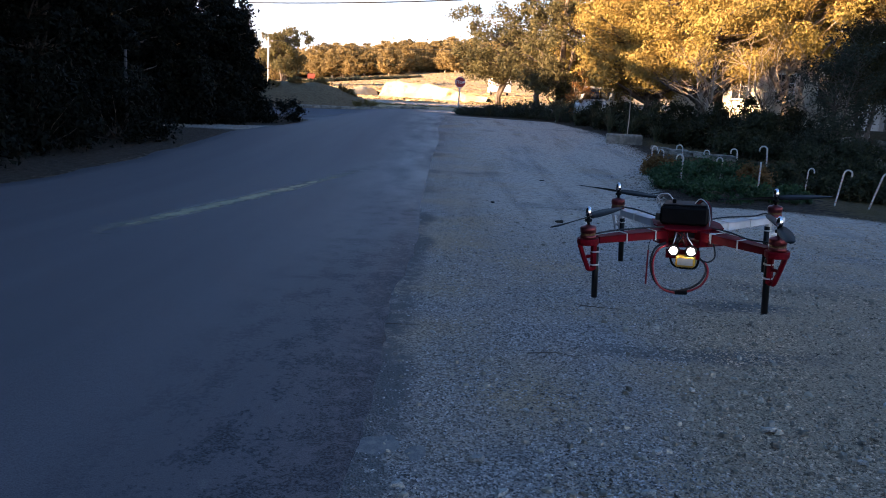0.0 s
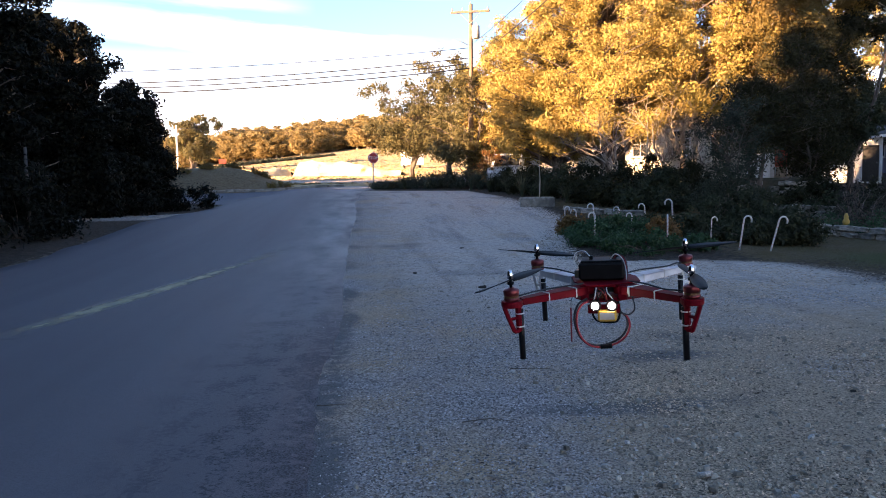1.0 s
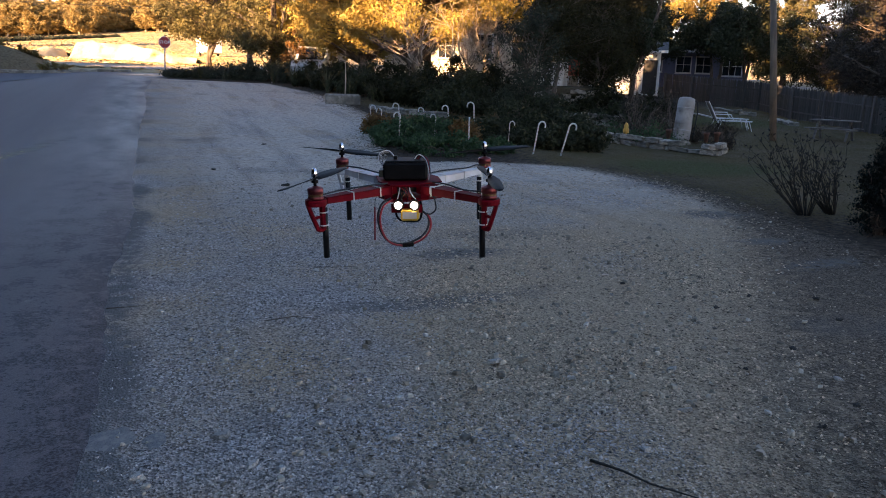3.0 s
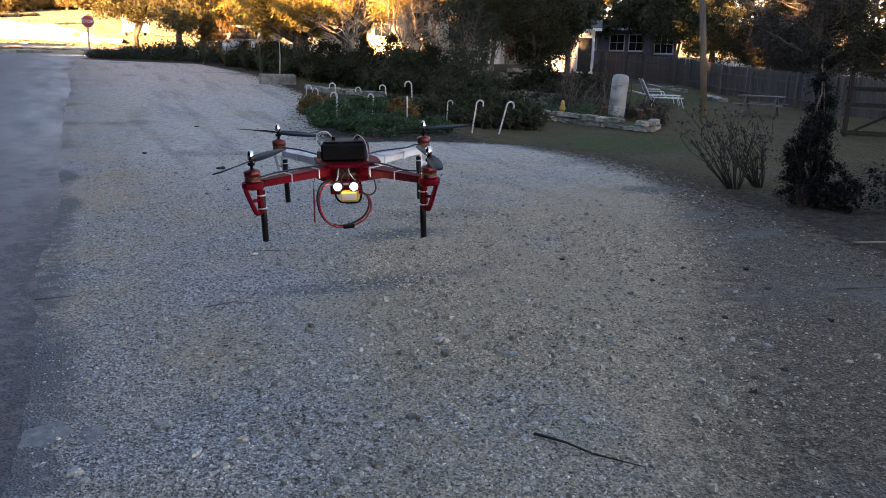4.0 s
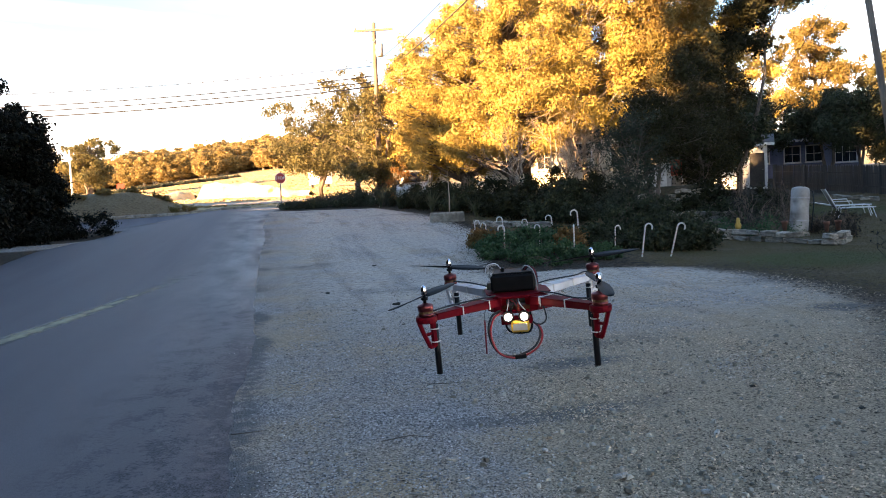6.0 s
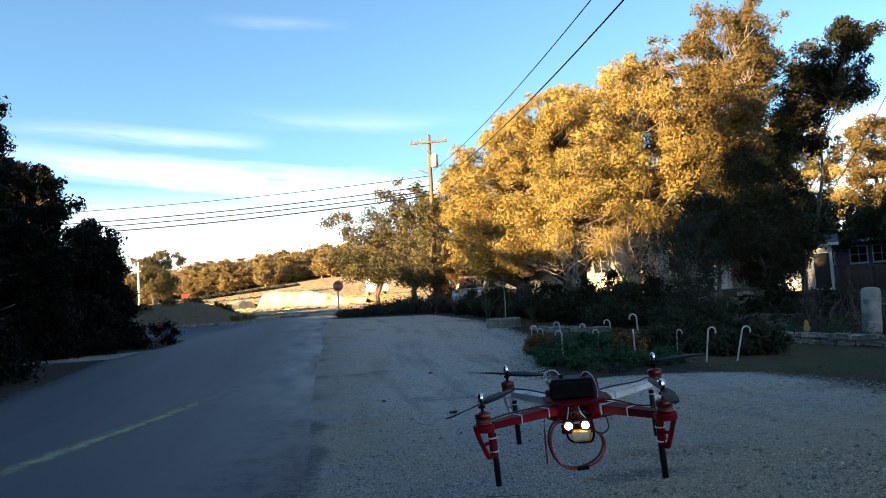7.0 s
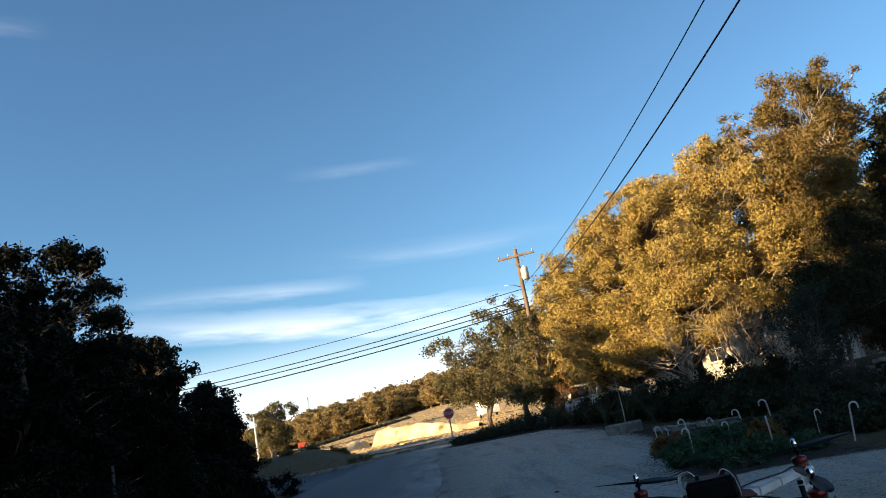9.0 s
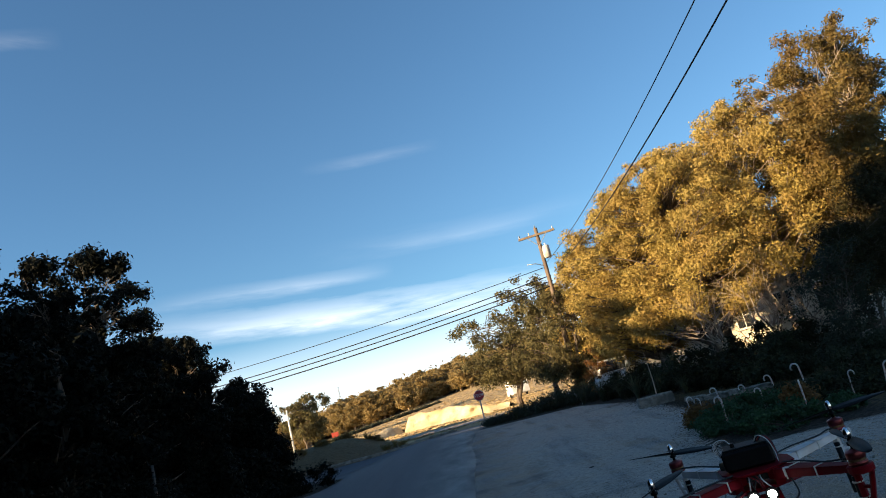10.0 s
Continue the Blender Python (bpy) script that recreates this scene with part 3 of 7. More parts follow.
# ---- roads ----
def asphalt_mat():
    m = bpy.data.materials.new("worn_asphalt")
    m.use_nodes = True
    n, l = m.node_tree.nodes, m.node_tree.links
    p = n["Principled BSDF"]
    p.inputs["Specular IOR Level"].default_value = 0.35
    g = n.new("ShaderNodeNewGeometry")
    def tex(scale, detail, stretch=None):
        t = n.new("ShaderNodeTexNoise"); t.inputs["Scale"].default_value, t.inputs["Detail"].default_value = scale, detail
        if stretch:
            mp = n.new("ShaderNodeMapping"); mp.inputs["Scale"].default_value = stretch
            l.new(g.outputs["Position"], mp.inputs["Vector"]); l.new(mp.outputs["Vector"], t.inputs["Vector"])
        else:
            l.new(g.outputs["Position"], t.inputs["Vector"])
        return t.outputs["Fac"]
    def ramp(src, lo, hi, a, b):
        r = n.new("ShaderNodeValToRGB")
        r.color_ramp.elements[0].position, r.color_ramp.elements[1].position = lo, hi
        r.color_ramp.elements[0].color, r.color_ramp.elements[1].color = (*a, 1), (*b, 1)
        l.new(src, r.inputs["Fac"])
        return r.outputs["Color"]
    def mix(fac, a, b):
        x = n.new("ShaderNodeMix"); x.data_type = "RGBA"
        l.new(fac, x.inputs["Factor"]); l.new(a, x.inputs["A"]); l.new(b, x.inputs["B"])
        return x.outputs["Result"]
    def span(src, lo, hi):
        x = n.new("ShaderNodeMapRange"); x.inputs["From Min"].default_value, x.inputs["From Max"].default_value = lo, hi
        l.new(src, x.inputs["Value"])
        return x.outputs["Result"]
    grain = tex(140, 3)
    base = ramp(grain, 0.3, 0.7, (0.052, 0.050, 0.057), (0.124, 0.118, 0.131))
    lanes = ramp(tex(1.0, 4, (1.3, 0.05, 1)), 0.35, 0.65, (0.074, 0.071, 0.080), (0.114, 0.109, 0.120))
    col = mix(span(grain, 0.2, 0.9), base, lanes)
    tar = ramp(tex(70, 4), 0.38, 0.62, (0.005, 0.006, 0.011), (0.058, 0.062, 0.076))
    sx = n.new("ShaderNodeSeparateXYZ"); l.new(g.outputs["Position"], sx.inputs["Vector"])
    band = span(sx.outputs["X"], -1.8, -0.85)
    speck = n.new("ShaderNodeMath"); speck.operation = "MULTIPLY_ADD"; speck.inputs[1].default_value = 1.0
    l.new(tex(38.0, 5), speck.inputs[0]); l.new(tex(4.2, 8, (1, 0.6, 1)), speck.inputs[2])
    k = n.new("ShaderNodeMath"); k.operation = "MULTIPLY"
    l.new(band, k.inputs[0]); l.new(span(speck.outputs["Value"], 1.00, 1.14), k.inputs[1])
    edge = n.new("ShaderNodeMath"); edge.operation = "MULTIPLY_ADD"; edge.use_clamp = True
    crack = n.new("ShaderNodeMath"); crack.operation = "MULTIPLY"
    l.new(span(sx.outputs["X"], -0.70, -0.48), crack.inputs[0]); l.new(span(tex(11.0, 8), 0.42, 0.54), crack.inputs[1])
    soak = n.new("ShaderNodeMath"); soak.operation = "MULTIPLY_ADD"; soak.inputs[1].default_value = 0.45
    near = n.new("ShaderNodeMath"); near.operation = "MULTIPLY"
    l.new(span(sx.outputs["X"], -1.25, -0.7), near.inputs[0]); l.new(span(sx.outputs["Y"], 11.0, 6.0), near.inputs[1])
    l.new(near.outputs["Value"], soak.inputs[0]); l.new(crack.outputs["Value"], soak.inputs[2])
    l.new(soak.outputs["Value"], edge.inputs[0]); edge.inputs[1].default_value = 0.75
    l.new(k.outputs["Value"], edge.inputs[2])
    col = mix(edge.outputs["Value"], col, tar)
    spill = n.new("ShaderNodeMath"); spill.operation = "MULTIPLY"
    l.new(span(sx.outputs["X"], -1.6, -0.35), spill.inputs[0]); l.new(span(tex(9.0, 12, (1, 0.8, 1)), 0.64, 0.9), spill.inputs[1])
    col = mix(spill.outputs["Value"], col, ramp(grain, 0.3, 0.7, (0.13, 0.126, 0.12), (0.32, 0.31, 0.29)))
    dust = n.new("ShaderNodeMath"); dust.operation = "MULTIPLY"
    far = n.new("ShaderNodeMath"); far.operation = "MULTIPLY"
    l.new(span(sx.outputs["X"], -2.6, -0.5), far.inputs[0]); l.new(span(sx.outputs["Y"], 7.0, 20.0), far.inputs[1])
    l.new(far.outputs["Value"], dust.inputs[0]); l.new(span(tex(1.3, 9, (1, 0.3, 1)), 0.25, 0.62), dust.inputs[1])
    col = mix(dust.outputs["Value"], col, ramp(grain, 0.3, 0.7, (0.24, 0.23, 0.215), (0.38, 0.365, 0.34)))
    l.new(col, p.inputs["Base Color"])
    p.inputs["Roughness"].default_value = 0.72
    b = n.new("ShaderNodeBump"); b.inputs["Strength"].default_value, b.inputs["Distance"].default_value = 0.5, 0.006
    l.new(grain, b.inputs["Height"]); l.new(b.outputs["Normal"], p.inputs["Normal"])
    return m


ASPHALT = asphalt_mat()


def strip(name, left, right, ys, lift, material, label, thick=0.03, kind="structure", category="road"):
    """A paved strip between two edges given as functions of y, lying on the land."""
    g = Geo()
    cols = 14
    for y in ys:
        a, b = left(y), right(y)
        for k in range(cols + 1):
            x = a + (b - a) * k / cols
            e = 0.012 * (1 - abs(2 * k / cols - 1))
            g.v.append((x, y, ground_z(x, y) + lift + e))
        g.v.append((b + 0.03, y, ground_z(b, y) - thick))
        g.v.append((a - 0.03, y, ground_z(a, y) - thick))
    w = cols + 3
    for i in range(len(ys) - 1):
        for k in range(cols + 1):
            g.f.append((i * w + k, i * w + k + 1, (i + 1) * w + k + 1, (i + 1) * w + k))
        g.f.append((i * w + w - 1, i * w, (i + 1) * w, (i + 1) * w + w - 1))
    return solid(name, g, material, label, category, kind=kind, smooth=True)


def ragged(y, x0, amp):
    return x0 + amp * noise.fractal((y * 1.7, x0, 3.1), 1.0, 2.0, 5) + 1.4 * amp * noise.noise((y * 0.35, x0, 9.0)) + 0.16 * float(smooth_step((y - 5) / 8)) * noise.noise((y * 0.17, x0, 4.0))


road_ys = list(np.arange(-40, 2, 1.0)) + list(np.arange(2, 14, 0.07)) + list(np.arange(14, 47, 0.35))
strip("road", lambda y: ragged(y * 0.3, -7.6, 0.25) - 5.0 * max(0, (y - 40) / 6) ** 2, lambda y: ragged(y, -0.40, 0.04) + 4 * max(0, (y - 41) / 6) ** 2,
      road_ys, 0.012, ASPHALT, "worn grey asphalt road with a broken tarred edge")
cross_g = Geo()
for i, x in enumerate(np.arange(-60, 80.1, 2.0)):
    yc = 49.5 + 0.004 * (x - 2) ** 2 * (x > 2) + 0.10 * x * (x < 0)
    for k in range(5):
        y = yc - 3.6 + 7.2 * k / 4
        cross_g.v.append((x, y, ground_z(x, y) + 0.035))
    if i:
        for k in range(4):
            a = (i - 1) * 5 + k
            cross_g.f.append((a, a + 5, a + 6, a + 1))
solid("road_cross", cross_g, ASPHALT, "grey asphalt cross road at the junction", "road", kind="structure", smooth=True)
kerb = Geo()
for i, x in enumerate(np.arange(-14, -1.9, 1.0)):
    y = 53.4 + 0.10 * x
    kerb.box((x, y, ground_z(x, y) + 0.06), (0.99, 0.18, 0.22), pose(0, 0, 0), 0.02)
solid("kerb", kerb, LIMESTONE, "low concrete kerb along the junction", "kerb", kind="structure")

stripe_mat = mat("worn_yellow_line", (0.34, 0.31, 0.21), (0.52, 0.465, 0.29), 25, 0.8, 0.1, (0.27, 0.25, 0.19), 3.2, stretch=(1, 0.25, 1))
sn, sl = stripe_mat.node_tree.nodes, stripe_mat.node_tree.links
across = sn.new("ShaderNodeAttribute"); across.attribute_name = "across"
flake = sn.new("ShaderNodeTexNoise"); flake.inputs["Scale"].default_value, flake.inputs["Detail"].default_value = 3.0, 9
sl.new(sn.new("ShaderNodeNewGeometry").outputs["Position"], flake.inputs["Vector"])
left = sn.new("ShaderNodeMath"); left.operation = "MULTIPLY_ADD"; left.inputs[1].default_value = 1.0
sl.new(across.outputs["Fac"], left.inputs[0]); sl.new(flake.outputs["Fac"], left.inputs[2])
worn = sn.new("ShaderNodeMapRange"); worn.inputs["From Min"].default_value, worn.inputs["From Max"].default_value = 0.50, 1.35
worn.inputs["To Max"].default_value = 0.8
sl.new(left.outputs["Value"], worn.inputs["Value"]); sl.new(worn.outputs["Result"], sn["Principled BSDF"].inputs["Alpha"])
stripe = Geo()
keep_paint = []
stripe_pts = [(-3.85 + 0.185 * (y - 9.5) + 0.003 * (y - 9.5) ** 2, y) for y in np.arange(8.4, 19.4, 0.3)]
for i, (x, y) in enumerate(stripe_pts):
    for s in (-2, -1, 0, 1, 2):
        px = x + s * 0.12
        e = 0.012 * (1 - abs(2 * (px + 7.6) / 7.2 - 1))
        stripe.v.append((px, y, ground_z(px, y) + 0.012 + e + 0.009))
        keep_paint.append((1 - abs(s) / 2) * min(1.0, (y - 8.3) / 2.0, (19.4 - y) / 7.0))
    if i:
        for k in range(4):
            stripe.f.append((5 * i - 5 + k, 5 * i - 4 + k, 5 * i + 1 + k, 5 * i + k))
line = solid("road_line", stripe, stripe_mat, "faded yellow painted line on the asphalt", "road line", kind="structure")
line.data.attributes.new("across", "FLOAT", "POINT").data.foreach_set("value", keep_paint)

# ---- plants ----
def leaf_mesh(name, centres, radii, count, size, seed, flat=0.75, aspect=0.5, up=0.25, tri=False, shell=0.0):
    """A crown: many small folded leaf sprigs spread through clumps."""
    rng = np.random.default_rng(seed)
    centres, radii = np.asarray(centres, float), np.asarray(radii, float)
    pick = rng.choice(len(centres), count, p=radii ** 2 / (radii ** 2).sum())
    u = rng.normal(size=(count, 3)); u /= np.linalg.norm(u, axis=1)[:, None]
    rad = np.clip(np.abs(rng.normal(0.0, 0.55, count)), 0, 1.25)
    if shell:
        rad = np.where(rng.random(count) < shell, np.clip(rng.normal(0.86, 0.16, count), 0.2, 1.3), rad)
    pos = centres[pick] + u * (radii[pick] * rad)[:, None] * np.array([1, 1, flat])
    nrm = u * 0.7 + rng.normal(size=(count, 3)) * 0.55 + np.array([0, 0, up]); nrm /= np.linalg.norm(nrm, axis=1)[:, None]
    t = np.cross(nrm, rng.normal(size=(count, 3))); t /= np.linalg.norm(t, axis=1)[:, None]
    b = np.cross(nrm, t)
    s = (size * (0.55 + 0.9 * rng.random(count)))[:, None]
    fold = nrm * s * 0.18
    v = np.stack([pos - t * s * 0.5, pos + b * s * aspect * 0.5 + fold, pos + t * s * 0.55, pos - b * s * aspect * 0.5 + fold], 1).reshape(-1, 3)
    k = 3 if tri else 4
    if tri:
        v = np.stack([pos - t * s * 0.5 - b * s * aspect * 0.45, pos - t * s * 0.2 + b * s * aspect * 0.6 + fold, pos + t * s * 0.6], 1).reshape(-1, 3)
    me = bpy.data.meshes.new(name)
    me.vertices.add(count * k); me.loops.add(count * k); me.polygons.add(count)
    me.vertices.foreach_set("co", v.ravel())
    me.loops.foreach_set("vertex_index", np.arange(count * k, dtype=np.int32))
    me.polygons.foreach_set("loop_start", np.arange(0, count * k, k, dtype=np.int32))
    me.polygons.foreach_set("loop_total", np.full(count, k, dtype=np.int32))
    me.update(calc_edges=True)
    return me


def limb(g, rng, a, b, r0, r1, wander, sides=5, steps=5):
    a, b = Vector(a), Vector(b)
    pts = []
    for i in range(steps + 1):
        f = i / steps
        p = a.lerp(b, f)
        k = wander * math.sin(math.pi * f)
        pts.append(p + Vector((rng.normal() * k, rng.normal() * k, abs(rng.normal()) * k * 0.6)))
    g.tube(pts, [r0 + (r1 - r0) * i / steps for i in range(steps + 1)], sides)


def make_tree(name, label, m, height, spread, seed, leaf, bark, leaves=24000, size=0.22, puffs=80, base=0.3, shape="round",
              trunk_r=0.22, group="", stems=1, flat=0.75, puff_r=(0.5, 1.0), kind="", category="tree", lean=(0, 0), tri=False, shell=0.55, limbs=999):
    """A tapered trunk with limbs to every clump of a ragged crown."""
    rng = np.random.default_rng(seed)
    cs, rs = [], []
    while len(cs) < puffs:
        f = rng.random()
        z = height * (base + (1 - base) * f)
        if shape == "round":
            w = math.sqrt(max(0.0, 1 - (2 * f - 0.85) ** 2 * 0.75))
        elif shape == "cone":
            w = 1.02 - 0.85 * f
        elif shape == "cedar":
            w = 0.55 + 0.55 * math.sin(math.pi * min(1, f * 1.05)) * (1 + 0.5 * math.sin(9 * f + seed))
        else:
            w = 0.45 + 0.75 * f ** 0.6 if f < 0.85 else 0.9
        a = rng.random() * 2 * math.pi
        q = rng.random() ** 0.42 * spread * w * (0.8 + 0.35 * math.sin(3 * a + seed))
        r = rng.uniform(*puff_r) * (1.1 - 0.45 * f)
        cs.append((q * math.cos(a) + lean[0] * f, q * math.sin(a) + lean[1] * f, z - r * 0.5))
        rs.append(r)
    tree = thing(name, label, category, m, group, kind)
    g = Geo()
    tops = []
    for s in range(stems):
        dx, dy = (rng.normal(0, 0.12 * spread), rng.normal(0, 0.12 * spread)) if stems > 1 else (0, 0)
        top = Vector((dx * 2.2 + lean[0] * 0.7, dy * 2.2 + lean[1] * 0.7, height * 0.82))
        foot = Vector((dx * 0.4, dy * 0.4, -0.15))
        tr = trunk_r / stems ** 0.5
        pts = [foot.lerp(top, i / 7) + Vector((rng.normal() * 0.12, rng.normal() * 0.12, 0)) * (0 < i) * (height / 9) for i in range(8)]
        g.tube(pts, [tr * (1.25 if i == 0 else 1 - 0.88 * i / 7) for i in range(8)], 8)
        tops.append(pts)
    for c, r in list(zip(cs, rs))[:limbs]:
        pts = tops[rng.integers(stems)]
        zt = min(max(c[2] - 0.35 * math.hypot(c[0], c[1]) - 0.3, height * 0.12), height * 0.75)
        k = min(range(8), key=lambda i: abs(pts[i].z - zt))
        rr = max(0.018, trunk_r * 0.32 * (1 - 0.75 * k / 7))
        limb(g, rng, pts[k], c, rr, 0.012, 0.12 * spread * 0.5)
    part("trunk", g, bark, tree, smooth=True)
    part("crown", leaf_mesh("crown", cs, rs, leaves, size, seed, flat, tri=tri, shell=shell), leaf, tree)
    return tree


def on_land(x, y, rz=0.0, sink=0.0):
    return pose(x, y, ground_z(x, y) - sink, 0, 0, rz)

# ---- trees across the lot, lit by the sun ----
make_tree("oak_tree", "golden sunlit oak with a dense rounded crown", on_land(10.0, 39.6), 10.6, 3.6, 11, OAK_LEAF, BARK, 100000, 0.12, 360, 0.20, trunk_r=0.24, tri=True, puff_r=(0.36, 0.8), shell=0.62)
make_tree("oak_tree", "large golden sunlit oak above the dark hedge", on_land(12.2, 37.5), 11.6, 4.6, 12, OAK_LEAF, BARK, 140000, 0.115, 420, 0.26, trunk_r=0.28, tri=True, puff_r=(0.36, 0.8), shell=0.62)
make_tree("oak_tree", "golden oak with pale bare lower branches", on_land(16.4, 37.5), 13.2, 4.4, 13, OAK_LEAF, PALE_BARK, 135000, 0.115, 430, 0.30, trunk_r=0.26, stems=3, tri=True, puff_r=(0.36, 0.8), shell=0.62)
make_tree("oak_tree", "golden oak filling the gap in the grove", on_land(14.2, 41.0), 11.5, 4.0, 19, OAK_LEAF, BARK, 60000, 0.14, 170, 0.46, trunk_r=0.24, tri=True)
make_tree("cedar_tree", "tall ragged cedar, sunlit near the top", on_land(19.4, 33.4), 14.0, 4.1, 14, CEDAR_LEAF, PALE_BARK, 115000, 0.13, 290, 0.44, "spread", trunk_r=0.34, puff_r=(0.45, 0.9), stems=3, tri=True)
# this bough is dark by leaf colour, in place of a cast shadow
make_tree("cedar_tree", "cedar with a spreading upper bough, shade in leaf colour", on_land(22.4, 33.0), 12.9, 1.9, 15, CEDAR_SHADE, BARK, 34000, 0.15, 90, 0.60, "cedar", trunk_r=0.13, puff_r=(0.4, 0.75), lean=(2.3, -2.2), tri=True)
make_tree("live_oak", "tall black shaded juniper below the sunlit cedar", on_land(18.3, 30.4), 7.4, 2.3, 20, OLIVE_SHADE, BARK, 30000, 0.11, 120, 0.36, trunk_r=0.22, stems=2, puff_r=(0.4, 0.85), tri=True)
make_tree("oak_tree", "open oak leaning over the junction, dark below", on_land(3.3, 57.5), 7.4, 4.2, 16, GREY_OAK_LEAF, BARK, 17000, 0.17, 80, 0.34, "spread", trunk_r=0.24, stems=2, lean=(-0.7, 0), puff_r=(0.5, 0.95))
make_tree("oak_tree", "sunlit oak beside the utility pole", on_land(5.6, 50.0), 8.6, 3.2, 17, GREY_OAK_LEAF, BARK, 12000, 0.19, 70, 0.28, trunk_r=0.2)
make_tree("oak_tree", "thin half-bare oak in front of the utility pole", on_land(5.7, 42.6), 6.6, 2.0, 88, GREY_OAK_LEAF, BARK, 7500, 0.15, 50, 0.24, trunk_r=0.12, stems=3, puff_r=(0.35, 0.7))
make_tree("oak_tree", "mid-height oak in the evening sun", on_land(8.6, 45.4), 8.8, 2.6, 18, OAK_LEAF, BARK, 30000, 0.2, 100, 0.2, trunk_r=0.2)
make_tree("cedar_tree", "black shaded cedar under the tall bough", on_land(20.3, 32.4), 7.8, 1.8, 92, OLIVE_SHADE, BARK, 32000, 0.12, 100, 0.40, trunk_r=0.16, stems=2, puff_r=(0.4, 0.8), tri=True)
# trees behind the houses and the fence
# the two grey-leaved ones get their dimmer light from the leaf colour
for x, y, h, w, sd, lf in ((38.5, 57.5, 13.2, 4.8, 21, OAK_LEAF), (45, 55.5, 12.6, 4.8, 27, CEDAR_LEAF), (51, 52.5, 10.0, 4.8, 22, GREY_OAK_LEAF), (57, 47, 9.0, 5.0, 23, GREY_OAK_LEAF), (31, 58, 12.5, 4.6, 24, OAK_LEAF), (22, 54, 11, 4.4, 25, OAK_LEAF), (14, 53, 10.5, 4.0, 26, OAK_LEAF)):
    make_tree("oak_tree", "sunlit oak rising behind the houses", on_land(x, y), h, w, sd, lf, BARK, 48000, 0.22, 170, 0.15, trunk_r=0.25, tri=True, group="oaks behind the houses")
for x, y, h, w, sd in ((43.0, 39.5, 7.4, 3.8, 31), (35.5, 28.8, 7.2, 3.4, 32), (36, 22.8, 8.2, 3.8, 33), (33, 14, 10, 4.6, 34), (44, 31, 9.0, 4.4, 35), (32, 7, 10, 4.6, 36), (43, 23.5, 9.5, 4.6, 37), (41.5, 34.5, 7.0, 3.2, 38), (47, 41.5, 7.5, 4.0, 40), (30.5, 17.5, 6.6, 3.2, 39)):
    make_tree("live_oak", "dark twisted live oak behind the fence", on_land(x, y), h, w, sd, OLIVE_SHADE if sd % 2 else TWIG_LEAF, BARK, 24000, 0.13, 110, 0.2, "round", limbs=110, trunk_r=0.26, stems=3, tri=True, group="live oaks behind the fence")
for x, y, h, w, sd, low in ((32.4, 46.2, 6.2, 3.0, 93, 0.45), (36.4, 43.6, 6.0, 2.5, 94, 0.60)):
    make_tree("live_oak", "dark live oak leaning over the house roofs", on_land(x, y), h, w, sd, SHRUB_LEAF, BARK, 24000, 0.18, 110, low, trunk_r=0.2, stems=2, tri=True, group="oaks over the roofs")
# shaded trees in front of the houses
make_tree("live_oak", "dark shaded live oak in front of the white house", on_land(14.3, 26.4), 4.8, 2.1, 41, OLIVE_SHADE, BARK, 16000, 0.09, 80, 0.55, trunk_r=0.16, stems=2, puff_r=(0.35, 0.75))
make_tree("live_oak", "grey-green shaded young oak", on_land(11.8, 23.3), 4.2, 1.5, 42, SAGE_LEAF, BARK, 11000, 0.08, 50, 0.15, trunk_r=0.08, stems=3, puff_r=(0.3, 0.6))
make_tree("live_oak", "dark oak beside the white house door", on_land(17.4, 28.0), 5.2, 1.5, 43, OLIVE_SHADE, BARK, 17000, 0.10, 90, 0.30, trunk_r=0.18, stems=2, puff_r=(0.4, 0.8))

make_tree("live_oak", "dark live oak spreading over the white house", on_land(21.6, 33.4), 5.4, 2.2, 87, SHRUB_LEAF, BARK, 18000, 0.16, 70, 0.40, trunk_r=0.16, stems=2, puff_r=(0.4, 0.8), tri=True)
make_tree("live_oak", "wide dark live oak overhanging the lawn", on_land(18.5, 6.5), 10.5, 6.0, 44, SHRUB_LEAF, BARK, 40000, 0.2, 150, 0.36, trunk_r=0.34, stems=3, tri=True)
make_tree("live_oak", "dark live oak hanging over the blue-grey house", on_land(34.3, 38.6), 5.8, 2.6, 48, SHRUB_LEAF, BARK, 14000, 0.18, 80, 0.52, trunk_r=0.18, stems=2, tri=True)

# ---- the dark belt of cedars along the far side of the road, partly unseen sun blockers ----
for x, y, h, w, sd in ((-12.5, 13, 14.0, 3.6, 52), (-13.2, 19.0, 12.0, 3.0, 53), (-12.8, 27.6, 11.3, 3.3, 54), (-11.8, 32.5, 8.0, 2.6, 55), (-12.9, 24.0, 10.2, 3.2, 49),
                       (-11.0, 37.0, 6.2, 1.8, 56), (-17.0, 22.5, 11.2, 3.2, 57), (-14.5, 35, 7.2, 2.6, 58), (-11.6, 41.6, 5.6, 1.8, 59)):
    make_tree("cedar_tree", "black silhouetted cedar in a roadside belt", on_land(x, y), h, w, sd, SHADED_LEAF, BARK, 42000, 0.17, 210, 0.04, "round" if h > 6 else "cone", tri=True,
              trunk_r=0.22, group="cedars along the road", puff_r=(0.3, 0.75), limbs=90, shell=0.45)
